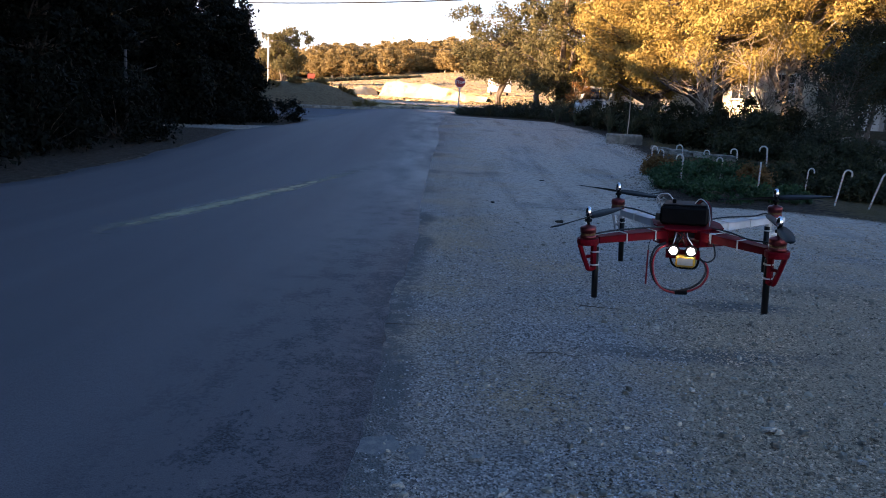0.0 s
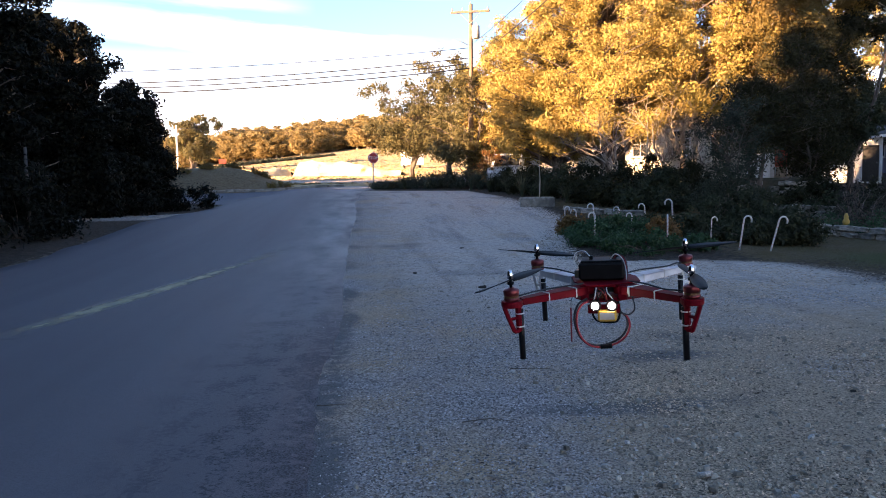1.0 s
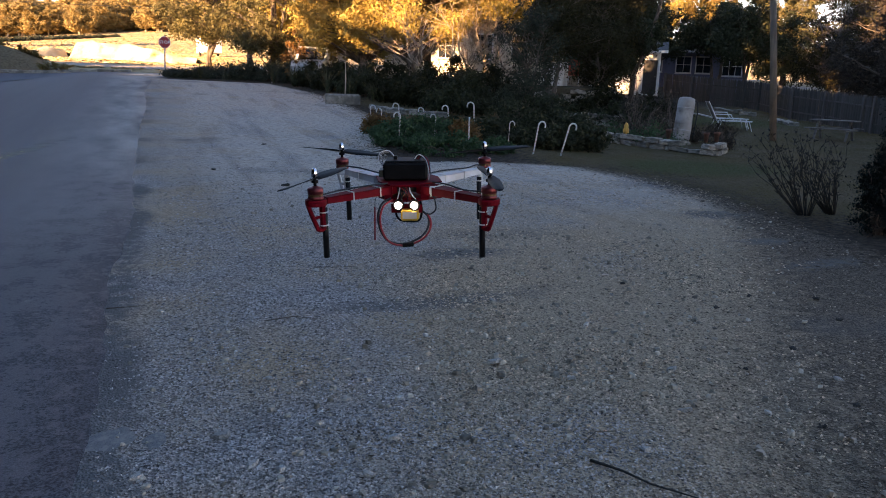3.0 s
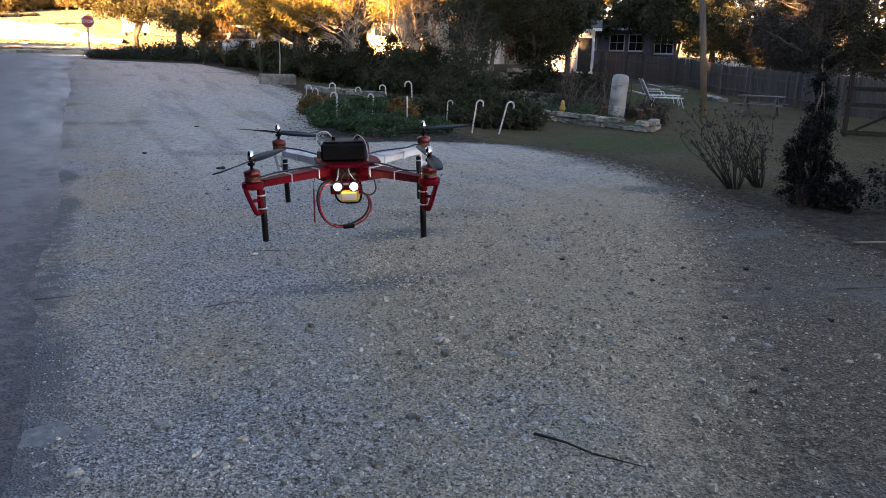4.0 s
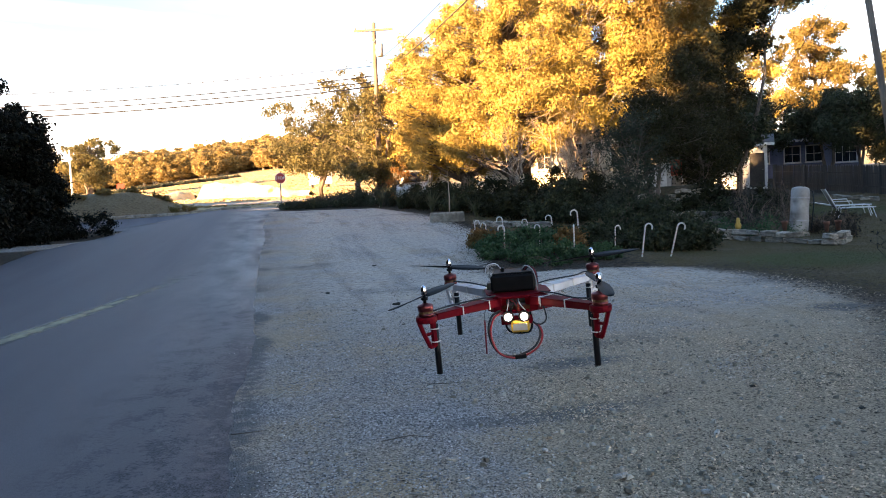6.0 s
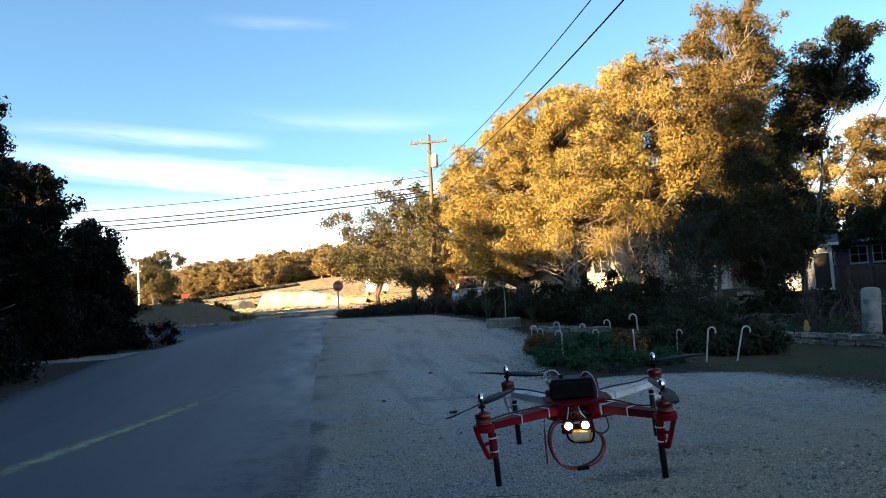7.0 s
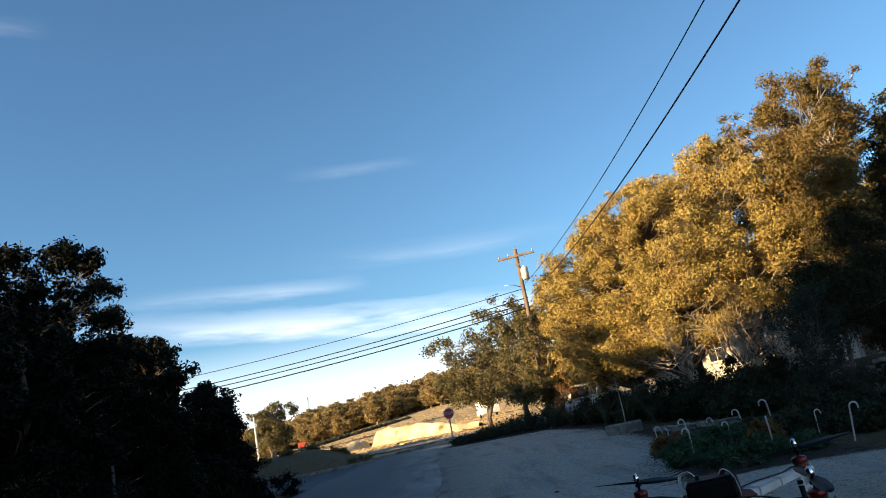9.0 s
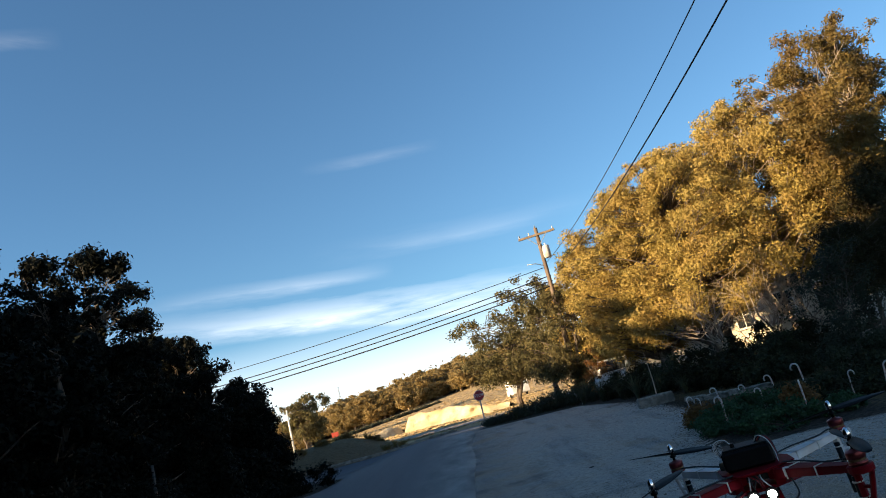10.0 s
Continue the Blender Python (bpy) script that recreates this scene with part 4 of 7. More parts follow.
# unseen cedars, added to keep the sun off the lot, lawn and houses
unseen_front = [(-13, 4.5, 21, 4.4, 61), (-13, -4, 22, 4.6, 62), (-13.5, -12, 25, 4.8, 63), (-14, -21, 25, 4.8, 64), (-15, -31, 22, 4.8, 65), (-13.2, 0.3, 10, 3.2, 71), (-13.3, -8, 11, 3.2, 72), (-13.8, -16.5, 11, 3.2, 73), (-14.5, -26, 11, 3.2, 74), (-12.9, 8.9, 10, 3.0, 75), (-16.5, -21, 12, 3.4, 76), (-16.5, -12.5, 12, 3.4, 77)]
unseen_back = [(-17.5, 26.2, 9, 3.0, 89), (-15.2, 37.6, 8.8, 2.6, 85), (-17.5, 33.5, 10, 3.0, 86), (-15.5, 15.5, 13, 3.4, 83), (-17.5, 19, 10.5, 3.4, 84), (-18, 8, 24, 4.6, 66), (-18, 0, 25.5, 4.8, 67), (-18, -8, 25, 4.8, 68), (-19, -17, 26, 4.8, 69), (-19, -26, 24, 4.6, 60), (-18.5, 14.0, 15.6, 3.7, 50), (-20, -38, 18, 4.6, 51), (-20, 50, 7.5, 3.2, 45), (-25, 48, 8, 3.4, 46), (-19, 44.5, 7, 3, 47), (-27, 55, 7.5, 3.2, 48)]
for x, y, h, w, sd in unseen_front + unseen_back:
    make_tree("cedar_tree", "unseen cedar added to fill out the belt and block sun", on_land(x, y), h, w, sd, SHADED_LEAF, BARK, 8000, 1.45, 130, 0.02, "round", tri=True, limbs=20,
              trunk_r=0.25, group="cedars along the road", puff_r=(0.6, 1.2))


def bush(name, label, x, y, w, d, h, seed, leaf, leaves=6000, size=0.1, puffs=26, group="", rz=0.0, stems=10, bark=BARK, puff_r=(0.22, 0.45)):
    """A shrub: several thin stems and many small leaves in uneven clumps."""
    rng = np.random.default_rng(seed)
    ob = thing(name, label, "shrub", on_land(x, y, rz), group)
    cs, rs, g = [], [], Geo()
    for _ in range(puffs):
        a, q = rng.random() * 2 * math.pi, rng.random() ** 0.5
        px, py = q * math.cos(a) * w / 2, q * math.sin(a) * d / 2
        r = rng.uniform(*puff_r) * min(1.0, h / 0.8)
        pz = max(r * 0.5, h * (0.2 + 0.8 * rng.random()) * (1 - 0.45 * q * q) - r * 0.6)
        pz += ground_z(x + px, y + py) - ground_z(x, y) if rz == 0 else 0
        cs.append((px, py, pz)); rs.append(r)
    for k in range(stems):
        c = cs[rng.integers(len(cs))]
        limb(g, rng, (rng.normal() * 0.01, rng.normal() * 0.01, -0.05), (c[0], c[1], c[2] + rs[0] * rng.uniform(0.0, 0.6)), 0.018, 0.005, 0.06, 4, 4)
        if stems <= 16:
            part("stem", g, bark, ob, smooth=True)
            g = Geo()
    if stems > 16:
        part("branchwork", g, bark, ob, smooth=True)
    part("foliage", leaf_mesh("foliage", cs, rs, leaves, size, seed, 0.8, tri=size > 0.09), leaf, ob)
    return ob


# hedge between the lot and the houses
hedge_rng = np.random.default_rng(7)
for i, (x, y, h) in enumerate(((1.4, 44.5, 0.6), (3.0, 44.0, 0.9), (4.6, 42.8, 1.25), (6.3, 41.0, 1.5), (7.4, 38.2, 1.5), (8.0, 35.6, 1.6), (8.6, 33.2, 1.8), (9.3, 31.0, 1.8),
                               (9.9, 28.8, 1.7), (11.3, 28.0, 1.8), (12.7, 28.9, 1.9), (13.6, 31.0, 2.0), (10.4, 26.4, 1.4), (16.8, 27.0, 1.5), (17.6, 24.2, 1.3), (15.4, 22.6, 1.1), (10.6, 30.6, 2.0), (12.0, 31.2, 2.1))):
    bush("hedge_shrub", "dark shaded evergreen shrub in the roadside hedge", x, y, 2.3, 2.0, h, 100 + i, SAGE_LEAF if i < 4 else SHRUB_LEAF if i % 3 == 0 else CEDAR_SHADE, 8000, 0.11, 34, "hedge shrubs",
         puff_r=(0.3, 0.6))
bush("bare_shrub", "brown twiggy shrub below the utility pole", 6.9, 40.8, 1.7, 1.5, 3.4, 131, RUST_LEAF, 3500, 0.10, 26, stems=46, bark=PALE_BARK)
bush("roadside_bush", "low dark bush at the corner of the road", -8.9, 38.2, 4.0, 2.6, 1.5, 132, SHADED_LEAF, 9000, 0.10, 40)
undergrowth = [(-10.6, 33.5, 3, 1.6), (-9.9, 22.6, 3.2, 2.9), (-10.2, 18.6, 3.0, 2.6), (-10.2, 14.8, 3.0, 2.4), (-10.3, 10.8, 3, 2.4), (-12.4, 29.9, 3, 2.0), (-12.6, 25.0, 3, 2.6), (-13, 37, 3, 2.6), (-10.4, 6.5, 3, 2.4)]
# from here on unseen clumps, added to close the low gaps against the sun
undergrowth += [(-11.0 - 0.06 * max(0, 2 - y), y, 4.5, 5) for y in range(2, -30, -4)]
undergrowth += [(-15.5, y, 4.5, 7) for y in range(-28, 9, 4)]
undergrowth += [(-16, 12, 4.5, 6), (-16, 16, 4.5, 6), (-13, 9, 4.5, 5), (-13, 16, 4.5, 5), (-14, 5, 4.5, 5), (-14, -3, 4.5, 5)]
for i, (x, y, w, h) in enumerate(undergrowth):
    bush("roadside_bush", "black shaded undergrowth, partly unseen fill that blocks the sun", x, y, w, w, h, 140 + i, SHADED_LEAF, 7000 if h < 4.5 else 3200, 0.13 if h < 4.5 else 0.65, 40, "undergrowth along the road", puff_r=(0.4, 0.8))

# ---- far field ----
bank = Geo()
bank_n, bank_rows = 40, 7
for i in range(bank_n + 1):
    f = i / bank_n
    x, y = -7.7 + 11.0 * f, 80.2 - 5.5 * f
    h = 1.5 * min(1.0, 0.35 + f / 0.06) * (1 - 0.8 * max(0, (f - 0.45) / 0.55) ** 1.3) + 0.32 * noise.fractal((x * 0.45, 0.0, 4.0), 1.0, 2.0, 4)
    for k in range(bank_rows + 1):
        g = k / bank_rows
        wob = 0.5 * noise.fractal((x * 0.6, y * 0.6, g * 1.6), 1.0, 2.0, 5) - 0.9 * (1 - g) ** 3
        bank.v.append((x + 0.3 * g, y + 0.5 * g + wob, ground_z(x, y) - 0.1 + (h + 0.1) * g + 0.12 * wob))
    bank.v.append((x + 1.0, y + 4.5, ground_z(x, y + 4.5) + max(0.0, h - 0.6)))
for i in range(bank_n):
    w = bank_rows + 2
    for k in range(bank_rows + 1):
        bank.f.append((i * w + k, (i + 1) * w + k, (i + 1) * w + k + 1, i * w + k + 1))
solid("earth_bank", bank, BANK, "sunlit pale limestone cut bank beside the track", "bank", kind="structure", smooth=True)
for x, y, w, h, sd in ((-20, 84, 6, 0.8, 2),):
    g = Geo()
    g.box((0, 0, h / 2 - 0.1), (w, 1.2, h + 0.2), None, 0.18)
    solid("retaining_wall", g, LIMESTONE, "low shaded limestone retaining wall in the field", "wall", on_land(x, y, -25), "field walls")

side_bank = Geo()
for i in range(17):
    f = i / 16
    x, y = -14.5 + 6.9 * f, 74.6 + 5.9 * f
    h = 0.25 + 0.65 * f + 0.25 * noise.fractal((x * 0.6, 2.0, 1.0), 1.0, 2.0, 4)
    for g in (0.0, 0.3, 0.65, 1.0):
        side_bank.v.append((x - 0.5 * g, y + 0.5 * g + 0.3 * noise.noise((x, g * 3, 0)), ground_z(x, y) - 0.1 + (h + 0.1) * g))
    side_bank.v.append((x - 3.0, y + 4.0, ground_z(x - 3.0, y + 4.0) - 0.05))
    if i:
        for k in range(4):
            side_bank.f.append(((i - 1) * 5 + k, i * 5 + k, i * 5 + k + 1, (i - 1) * 5 + k + 1))
solid("earth_bank", side_bank, BANK, "shaded grey side of the cut bank", "bank", kind="structure", smooth=True)

# oaks on the hillside, three kinds repeated
field_kinds = [make_tree("hill_oak", "sunlit tan oak with a pale trunk on the hillside", on_land(-16, 196), 7.4, 3.4, 70 + i, FIELD_LEAF, PALE_BARK, 2600, 0.50, 70, 0.24, limbs=18,
                         trunk_r=0.24, group="hillside oaks", puff_r=(0.6, 1.1), stems=1 + i % 2, tri=True) for i in range(3)]
hill_rng = np.random.default_rng(5)
for i in range(250):
    f = (i * 37 % 250) / 249
    x = -62 + 92 * f + hill_rng.normal() * 1.2
    y = 196 + 8 * math.sin(2.2 * f + 0.4) + abs(hill_rng.normal()) * 22 - 10 * f
    s = hill_rng.uniform(0.6, 1.1)
    o = copy_thing(field_kinds[i % 3], on_land(x, y, hill_rng.uniform(0, 360)))
    o.scale = (s * 1.3, s * 1.3, s * hill_rng.uniform(0.85, 1.1))
far_rng = np.random.default_rng(8)
fx = far_rng.uniform(-170, 190, 1400)
fy = far_rng.uniform(225, 350, 1400)
far_c = [(x, y, ground_z(x, y) + far_rng.uniform(1.5, 4.2)) for x, y in zip(fx, fy)]
far_woods = leaf_mesh("far_woods", far_c, far_rng.uniform(2.0, 4.0, 1400), 60000, 1.3, 9, 0.8, tri=True)
far_woods.materials.append(FIELD_LEAF)
tagged(new("far_woods", far_woods), "distant sunlit tan woods covering the hill", "woods", kind="stuff")
make_tree("field_oak", "large half-bare grey-green oak by the light pole", on_land(-29.5, 134), 9.6, 5.0, 81, GREY_OAK_LEAF, BARK, 12000, 0.4, 100, 0.3, "spread", trunk_r=0.4, stems=2, puff_r=(0.7, 1.3))
for i, (x, y) in enumerate(((-13.2, 55.5), (-9.5, 57.5), (-7.8, 57.2), (-6.0, 53.9), (-15, 61), (-18, 70), (-14, 72), (-11.5, 56.3), (-5.2, 80.5), (-2.6, 79.2), (0.4, 77.8), (2.6, 76.4), (-8.4, 82.0))):
    bush("field_weed", "dark clump of weeds on the bare field", x, y, 1.6, 1.0, 0.6, 160 + i, CEDAR_LEAF, 1600, 0.12, 14, "field weeds")
# weeds set close and dark to carry the shadow band above the bank
for i in range(11):
    x = -8.6 + 1.15 * i
    bush("field_scrub", "low dark scrub along the top of the cut bank", x, 81.9 - 0.5 * (x + 7.7), 1.9, 1.0, 0.55, 330 + i, SAGE_LEAF, 1500, 0.12, 16, "scrub on the bank")
# this row stands in for a shadow band across the field
for i in range(13):
    f = i / 12
    bush("field_scrub", "grey scrub row standing in for a shadow band", -30 + 21 * f, 163 + 18 * f + 2 * math.sin(5 * f), 4.4, 2.4, 1.0 - 0.3 * f, 350 + i, SAGE_LEAF, 1100, 0.34, 18, "scrub in the field", puff_r=(0.4, 0.8))
grass_rng = np.random.default_rng(12)
tuft_v, tuft_f = [], []
for i in range(6500):
    y = 58 + 125 * grass_rng.random() ** 1.3
    x = grass_rng.uniform(-0.34, 0.14) * y
    if abs(y - 64 + 0.25 * (x + 4)) < 4:
        continue
    z = ground_z(x, y)
    for k in range(3):
        a, h = grass_rng.normal() * 0.5 - 0.5, grass_rng.uniform(0.03, 0.12)
        dx, dy, q = 0.35 * math.cos(a), 0.35 * math.sin(a), len(tuft_v)
        tuft_v += [(x - dx, y - dy, z - 0.05), (x + dx, y + dy, z - 0.05), (x + grass_rng.normal() * 0.2, y + grass_rng.normal() * 0.2, z + h)]
        tuft_f.append((q, q + 1, q + 2))
tuft = Geo().add(tuft_v, tuft_f)
DRY_GRASS = mat("dry_grass", (0.34, 0.25, 0.13), (0.52, 0.40, 0.23), 3, 0.95, 0.0, (0.28, 0.21, 0.11), 0.08, island=0.12)
solid("dry_grass", tuft, DRY_GRASS, "dry tan grass tufts over the field", "grass", kind="stuff")

# ---- poles and wires ----
def utility_pole():
    x, y = 6.25, 44.5
    z0 = ground_z(x, y)
    ob = thing("utility_pole", "brown wooden utility pole with crossarm and transformer", "utility pole", pose(x, y, z0, 0, 0.6, -18))
    part("pole", Geo().tube([(0, 0, -0.3), (0.0, 0, 5), (0.02, 0, 10.5)], [0.16, 0.14, 0.11], 10), POLE_WOOD, ob, smooth=True)
    part("crossarm", Geo().box((0, -0.14, 10.05), (2.3, 0.1, 0.13), None, 0.012), POLE_WOOD, ob)
    for s in (-1, 1):
        part("brace", Geo().tube([(0.0, -0.16, 9.35), (s * 0.6, -0.16, 10.0)], 0.02, 5), GALV, ob, "galvanised flat brace")
    for px in (-1.05, -0.45, 1.05):
        part("insulator", Geo().lathe([(0.02, 10.1), (0.03, 10.13), (0.055, 10.18), (0.03, 10.22), (0.045, 10.26), (0.02, 10.31)], 8, pose(px, -0.14, 0)), GALV, ob, "grey porcelain insulator", smooth=True)
    part("insulator", Geo().lathe([(0.02, 10.5), (0.05, 10.56), (0.03, 10.62), (0.015, 10.7)], 8), GALV, ob, "grey porcelain insulator", smooth=True)
    part("transformer", Geo().lathe([(0.16, 8.5), (0.22, 8.53), (0.22, 9.2), (0.2, 9.26), (0.05, 9.3), (0.05, 9.42)], 14, pose(0.34, -0.12, 0)), WHITE_BODY, ob, "pale grey transformer can", smooth=True)
    part("bracket", Geo().box((0.15, -0.06, 8.9), (0.2, 0.06, 0.5)), GALV, ob, "steel mounting bracket")
    part("street_lamp_arm", Geo().tube([(0, 0, 8.1), (-0.5, -0.2, 8.35), (-1.0, -0.4, 8.4)], 0.025, 5), GALV, ob, "thin steel lamp arm", smooth=True)


def wire(label, a, b, sag, r=0.014):
    a, b = Vector(a), Vector(b)
    pts = [a.lerp(b, i / 24) - Vector((0, 0, sag * 4 * (i / 24) * (1 - i / 24))) for i in range(25)]
    solid("power_line", Geo().tube(pts, r, 5), WIRE, label, "cable", group="power lines", smooth=True)


utility_pole()
for z, r, s in ((9.05, 0.03, 1.5), (8.72, 0.03, 1.45), (8.45, 0.036, 1.5)):
    wire("black power line sagging across the junction", (6.5, 44.4, z), (-48, 47.5, z + 0.4), s, r)
wire("thin upper power line across the junction", (6.2, 44.4, 9.6), (-48, 47.5, 9.7), 1.25, 0.02)
wire("thick black cable running above the lot", (6.7, 44.3, 9.2), (8.9, -2.0, 11.4), 1.15, 0.024)
wire("thin black cable running above the lot", (6.5, 44.3, 9.9), (8.6, -2.0, 12.2), 1.2, 0.017)

lean_pole = thing("utility_pole", "bare weathered pole leaning on the lawn", "utility pole", on_land(18.4, 19.0))
part("pole", Geo().tube([(0, 0, -0.3), (-0.26, 0.24, 3.0), (-0.8, 0.7, 8.5)], [0.115, 0.105, 0.095], 10), POLE_WOOD, lean_pole, smooth=True)
part("cap", Geo().tube([(-0.8, 0.7, 8.5), (-0.81, 0.71, 8.56)], [0.1, 0.07], 8), GALV, lean_pole, "metal pole cap")
wire("service cable from the leaning pole to the house", (17.6, 19.7, 8.5), (25.5, 38.0, 4.2), 0.5, 0.014)
wire("service cable from the leaning pole to the trees", (17.6, 19.7, 8.2), (38.0, 33.0, 6.5), 0.8, 0.012)

lamp_pole = thing("light_pole", "pale slim pole standing in the field", "pole", on_land(-28.6, 119.5))
part("pole", Geo().tube([(0, 0, -0.2), (0, 0, 7.0)], [0.17, 0.12], 8), WHITE_PAINT, lamp_pole, smooth=True)
part("crossarm", Geo().box((0, 0, 6.4), (1.4, 0.1, 0.1)), POLE_WOOD, lamp_pole)
wire("thin cable from the field pole", (-28.6, 119.5, ground_z(-28.6, 119.5) + 6.6), (10, 122, 12.0), 0.8, 0.03)
side_pole = thing("utility_pole", "thin post standing among the dark cedars", "pole", on_land(-9.6, 22.6))
part("pole", Geo().tube([(0, 0, -0.2), (0, 0, 2.6)], [0.05, 0.045], 8), GREY_WOOD, side_pole, smooth=True)

mast = thing("radio_mast", "distant thin lattice radio mast", "radio mast", on_land(-66, 396))
mg = Geo()
for k in range(3):
    a = 2 * math.pi * k / 3
    mg.tube([(0.7 * math.cos(a), 0.7 * math.sin(a), 0), (0.25 * math.cos(a), 0.25 * math.sin(a), 21)], 0.09, 4)
for i in range(14):
    for k in range(3):
        a, b = 2 * math.pi * k / 3, 2 * math.pi * (k + 1) / 3
        r0, r1 = 0.7 - 0.45 * i / 14, 0.7 - 0.45 * (i + 1) / 14
        mg.tube([(r0 * math.cos(a), r0 * math.sin(a), i * 1.5), (r1 * math.cos(b), r1 * math.sin(b), (i + 1) * 1.5)], 0.05, 4)
part("lattice", mg, GALV, mast)

# ---- stop sign ----
def stop_sign():
    ob = thing("stop_sign", "red octagonal stop sign on a steel post", "stop sign", pose(0.45, 45.6, ground_z(0.45, 45.6), 0, 1.0, 4))
    post = Geo()
    post.box((0, 0.018, 1.0), (0.05, 0.006, 2.4), None)
    for s in (-1, 1):
        post.box((s * 0.027, 0.03, 1.0), (0.006, 0.03, 2.4))
        post.box((s * 0.036, 0.045, 1.0), (0.022, 0.005, 2.4))
    part("post", post, GALV, ob, "galvanised channel post")
    oct_pts = lambda r: [(r * math.cos(math.pi / 8 + k * math.pi / 4), r * math.sin(math.pi / 8 + k * math.pi / 4)) for k in range(8)]
    up = pose(0, 0, 1.85, 90, 0, 0)
    part("border", Geo().prism(oct_pts(0.335), 0.0, 0.004, up), SIGN_WHITE, ob, "white reflective border")
    part("panel", Geo().prism(oct_pts(0.312), 0.0045, 0.0075, up), SIGN_RED, ob, "red reflective panel")
    fc = bpy.data.curves.new("word", "FONT")
    fc.body, fc.size, fc.align_x, fc.align_y, fc.extrude = "STOP", 0.235, "CENTER", "CENTER", 0.001
    tmp = new("word", fc)
    me = bpy.data.meshes.new_from_object(tmp.evaluated_get(bpy.context.evaluated_depsgraph_get()))
    bpy.data.objects.remove(tmp)
    me.materials.clear()
    part("word", me, SIGN_WHITE, ob, "white word on the sign", up @ pose(0, 0, 0.0095))
    for z in (1.6, 2.1):
        part("bolt", Geo().tube([(0, -0.008, z), (0, -0.014, z)], 0.012, 6), GALV, ob, "small steel bolt")


stop_sign()

# ---- vehicles ----
def vehicle(name, label, m, paint, van=False):
    ob = thing(name, label, "vehicle", m)
    if van:
        prof = [(-2.3, 0.35), (2.2, 0.35), (2.3, 0.8), (2.1, 1.05), (1.5, 1.15), (0.95, 1.85), (-2.2, 1.95), (-2.35, 1.6)]
    else:
        prof = [(-2.4, 0.4), (2.4, 0.4), (2.45, 0.75), (2.2, 0.98), (1.1, 1.05), (0.6, 1.62), (-0.5, 1.65), (-0.75, 1.05), (-2.4, 1.02)]
    part("body", Geo().prism(prof, -0.85, 0.85, pose(0, 0, 0, 90)), paint, ob)
    for sx in (-1.45, 1.45):
        for sy in (-0.8, 0.8):
            wheel = part("wheel", Geo().lathe([(0.2, -0.1), (0.33, -0.1), (0.36, -0.05), (0.36, 0.05), (0.33, 0.1), (0.2, 0.1)], 16, pose(sx, sy, 0.36, 90)), RUBBER, ob, "black rubber wheel", smooth=True)
            part("rim", Geo().lathe([(0.05, -0.11), (0.19, -0.105), (0.19, 0.105), (0.05, 0.11)], 12, pose(sx, sy, 0.36, 90)), GALV, wheel, "steel wheel rim")
    a = (1.45, 1.0, 1.18, 1.75) if van else (1.05, 0.62, 1.08, 1.56)
    part("windscreen", Geo().add([(a[0] + 0.03, -0.72, a[2]), (a[0] + 0.03, 0.72, a[2]), (a[1] + 0.03, 0.68, a[3]), (a[1] + 0.03, -0.68, a[3])], [(0, 1, 2, 3)]), DARK_GLASS, ob, "dark windscreen")
    for s in (-1, 1):
        part("side_window", Geo().box((-0.05 if not van else 0.2, s * 0.853, 1.38), (0.85 if not van else 1.1, 0.008, 0.4), None, 0.003), DARK_GLASS, ob, "dark side window")
    for s in (-1, 1):
        part("headlight", Geo().box((2.36, s * 0.6, 0.85), (0.08, 0.26, 0.14), None, 0.02), SIGN_WHITE, ob, "clear headlight")
    part("bumper", Geo().box((2.4, 0, 0.5), (0.14, 1.66, 0.16), None, 0.04), GALV, ob, "grey bumper")
    return ob


vehicle("pickup_truck", "small red pickup truck parked in the far field", on_land(-35.0, 191, 100), RED_BODY)
vehicle("van", "white van parked behind the hedge", on_land(8.3, 41.8, -118), WHITE_BODY, True)
trailer = thing("trailer", "white box trailer beyond the junction", "trailer", on_land(6.8, 110, 10))
part("box", Geo().box((0, 0, 1.5), (2.5, 4.0, 2.2), None, 0.06), WHITE_PAINT, trailer)
for s in (-1, 1):
    part("wheel", Geo().lathe([(0.1, -0.1), (0.33, -0.1), (0.35, 0), (0.33, 0.1), (0.1, 0.1)], 14, pose(s * 1.2, 0, 0.35, 0, 90)), RUBBER, trailer, "black rubber wheel")

# ---- houses ----
DOORWAY_DARK = mat("dark_doorway", (0.012, 0.010, 0.009), (0.03, 0.025, 0.022), 12, 0.6, 0.1)
def window(parent, x, z, w, h, cols, rows, y=0.0):
    ob = part("window", Geo().box((x, y + 0.02, z), (w, 0.05, h)), DARK_GLASS, parent, "dark glass window")
    fr = Geo()
    for s in (-1, 1):
        fr.box((x + s * (w / 2 + 0.03), y - 0.035, z), (0.08, 0.07, h + 0.14), None, 0.008)
        fr.box((x, y - 0.035, z + s * (h / 2 + 0.03)), (w - 0.02, 0.07, 0.08), None, 0.008)
    for i in range(1, cols):
        fr.box((x - w / 2 + w * i / cols, y - 0.022, z), (0.035, 0.03, h))
    for i in range(1, rows):
        fr.box((x, y - 0.018, z - h / 2 + h * i / rows), (w, 0.026, 0.03))
    part("frame", fr, WHITE_PAINT, ob, "white painted window frame")
    part("sill", Geo().box((x, y - 0.07, z - h / 2 - 0.09), (w + 0.2, 0.14, 0.05), None, 0.01), WHITE_PAINT, ob, "white window sill")


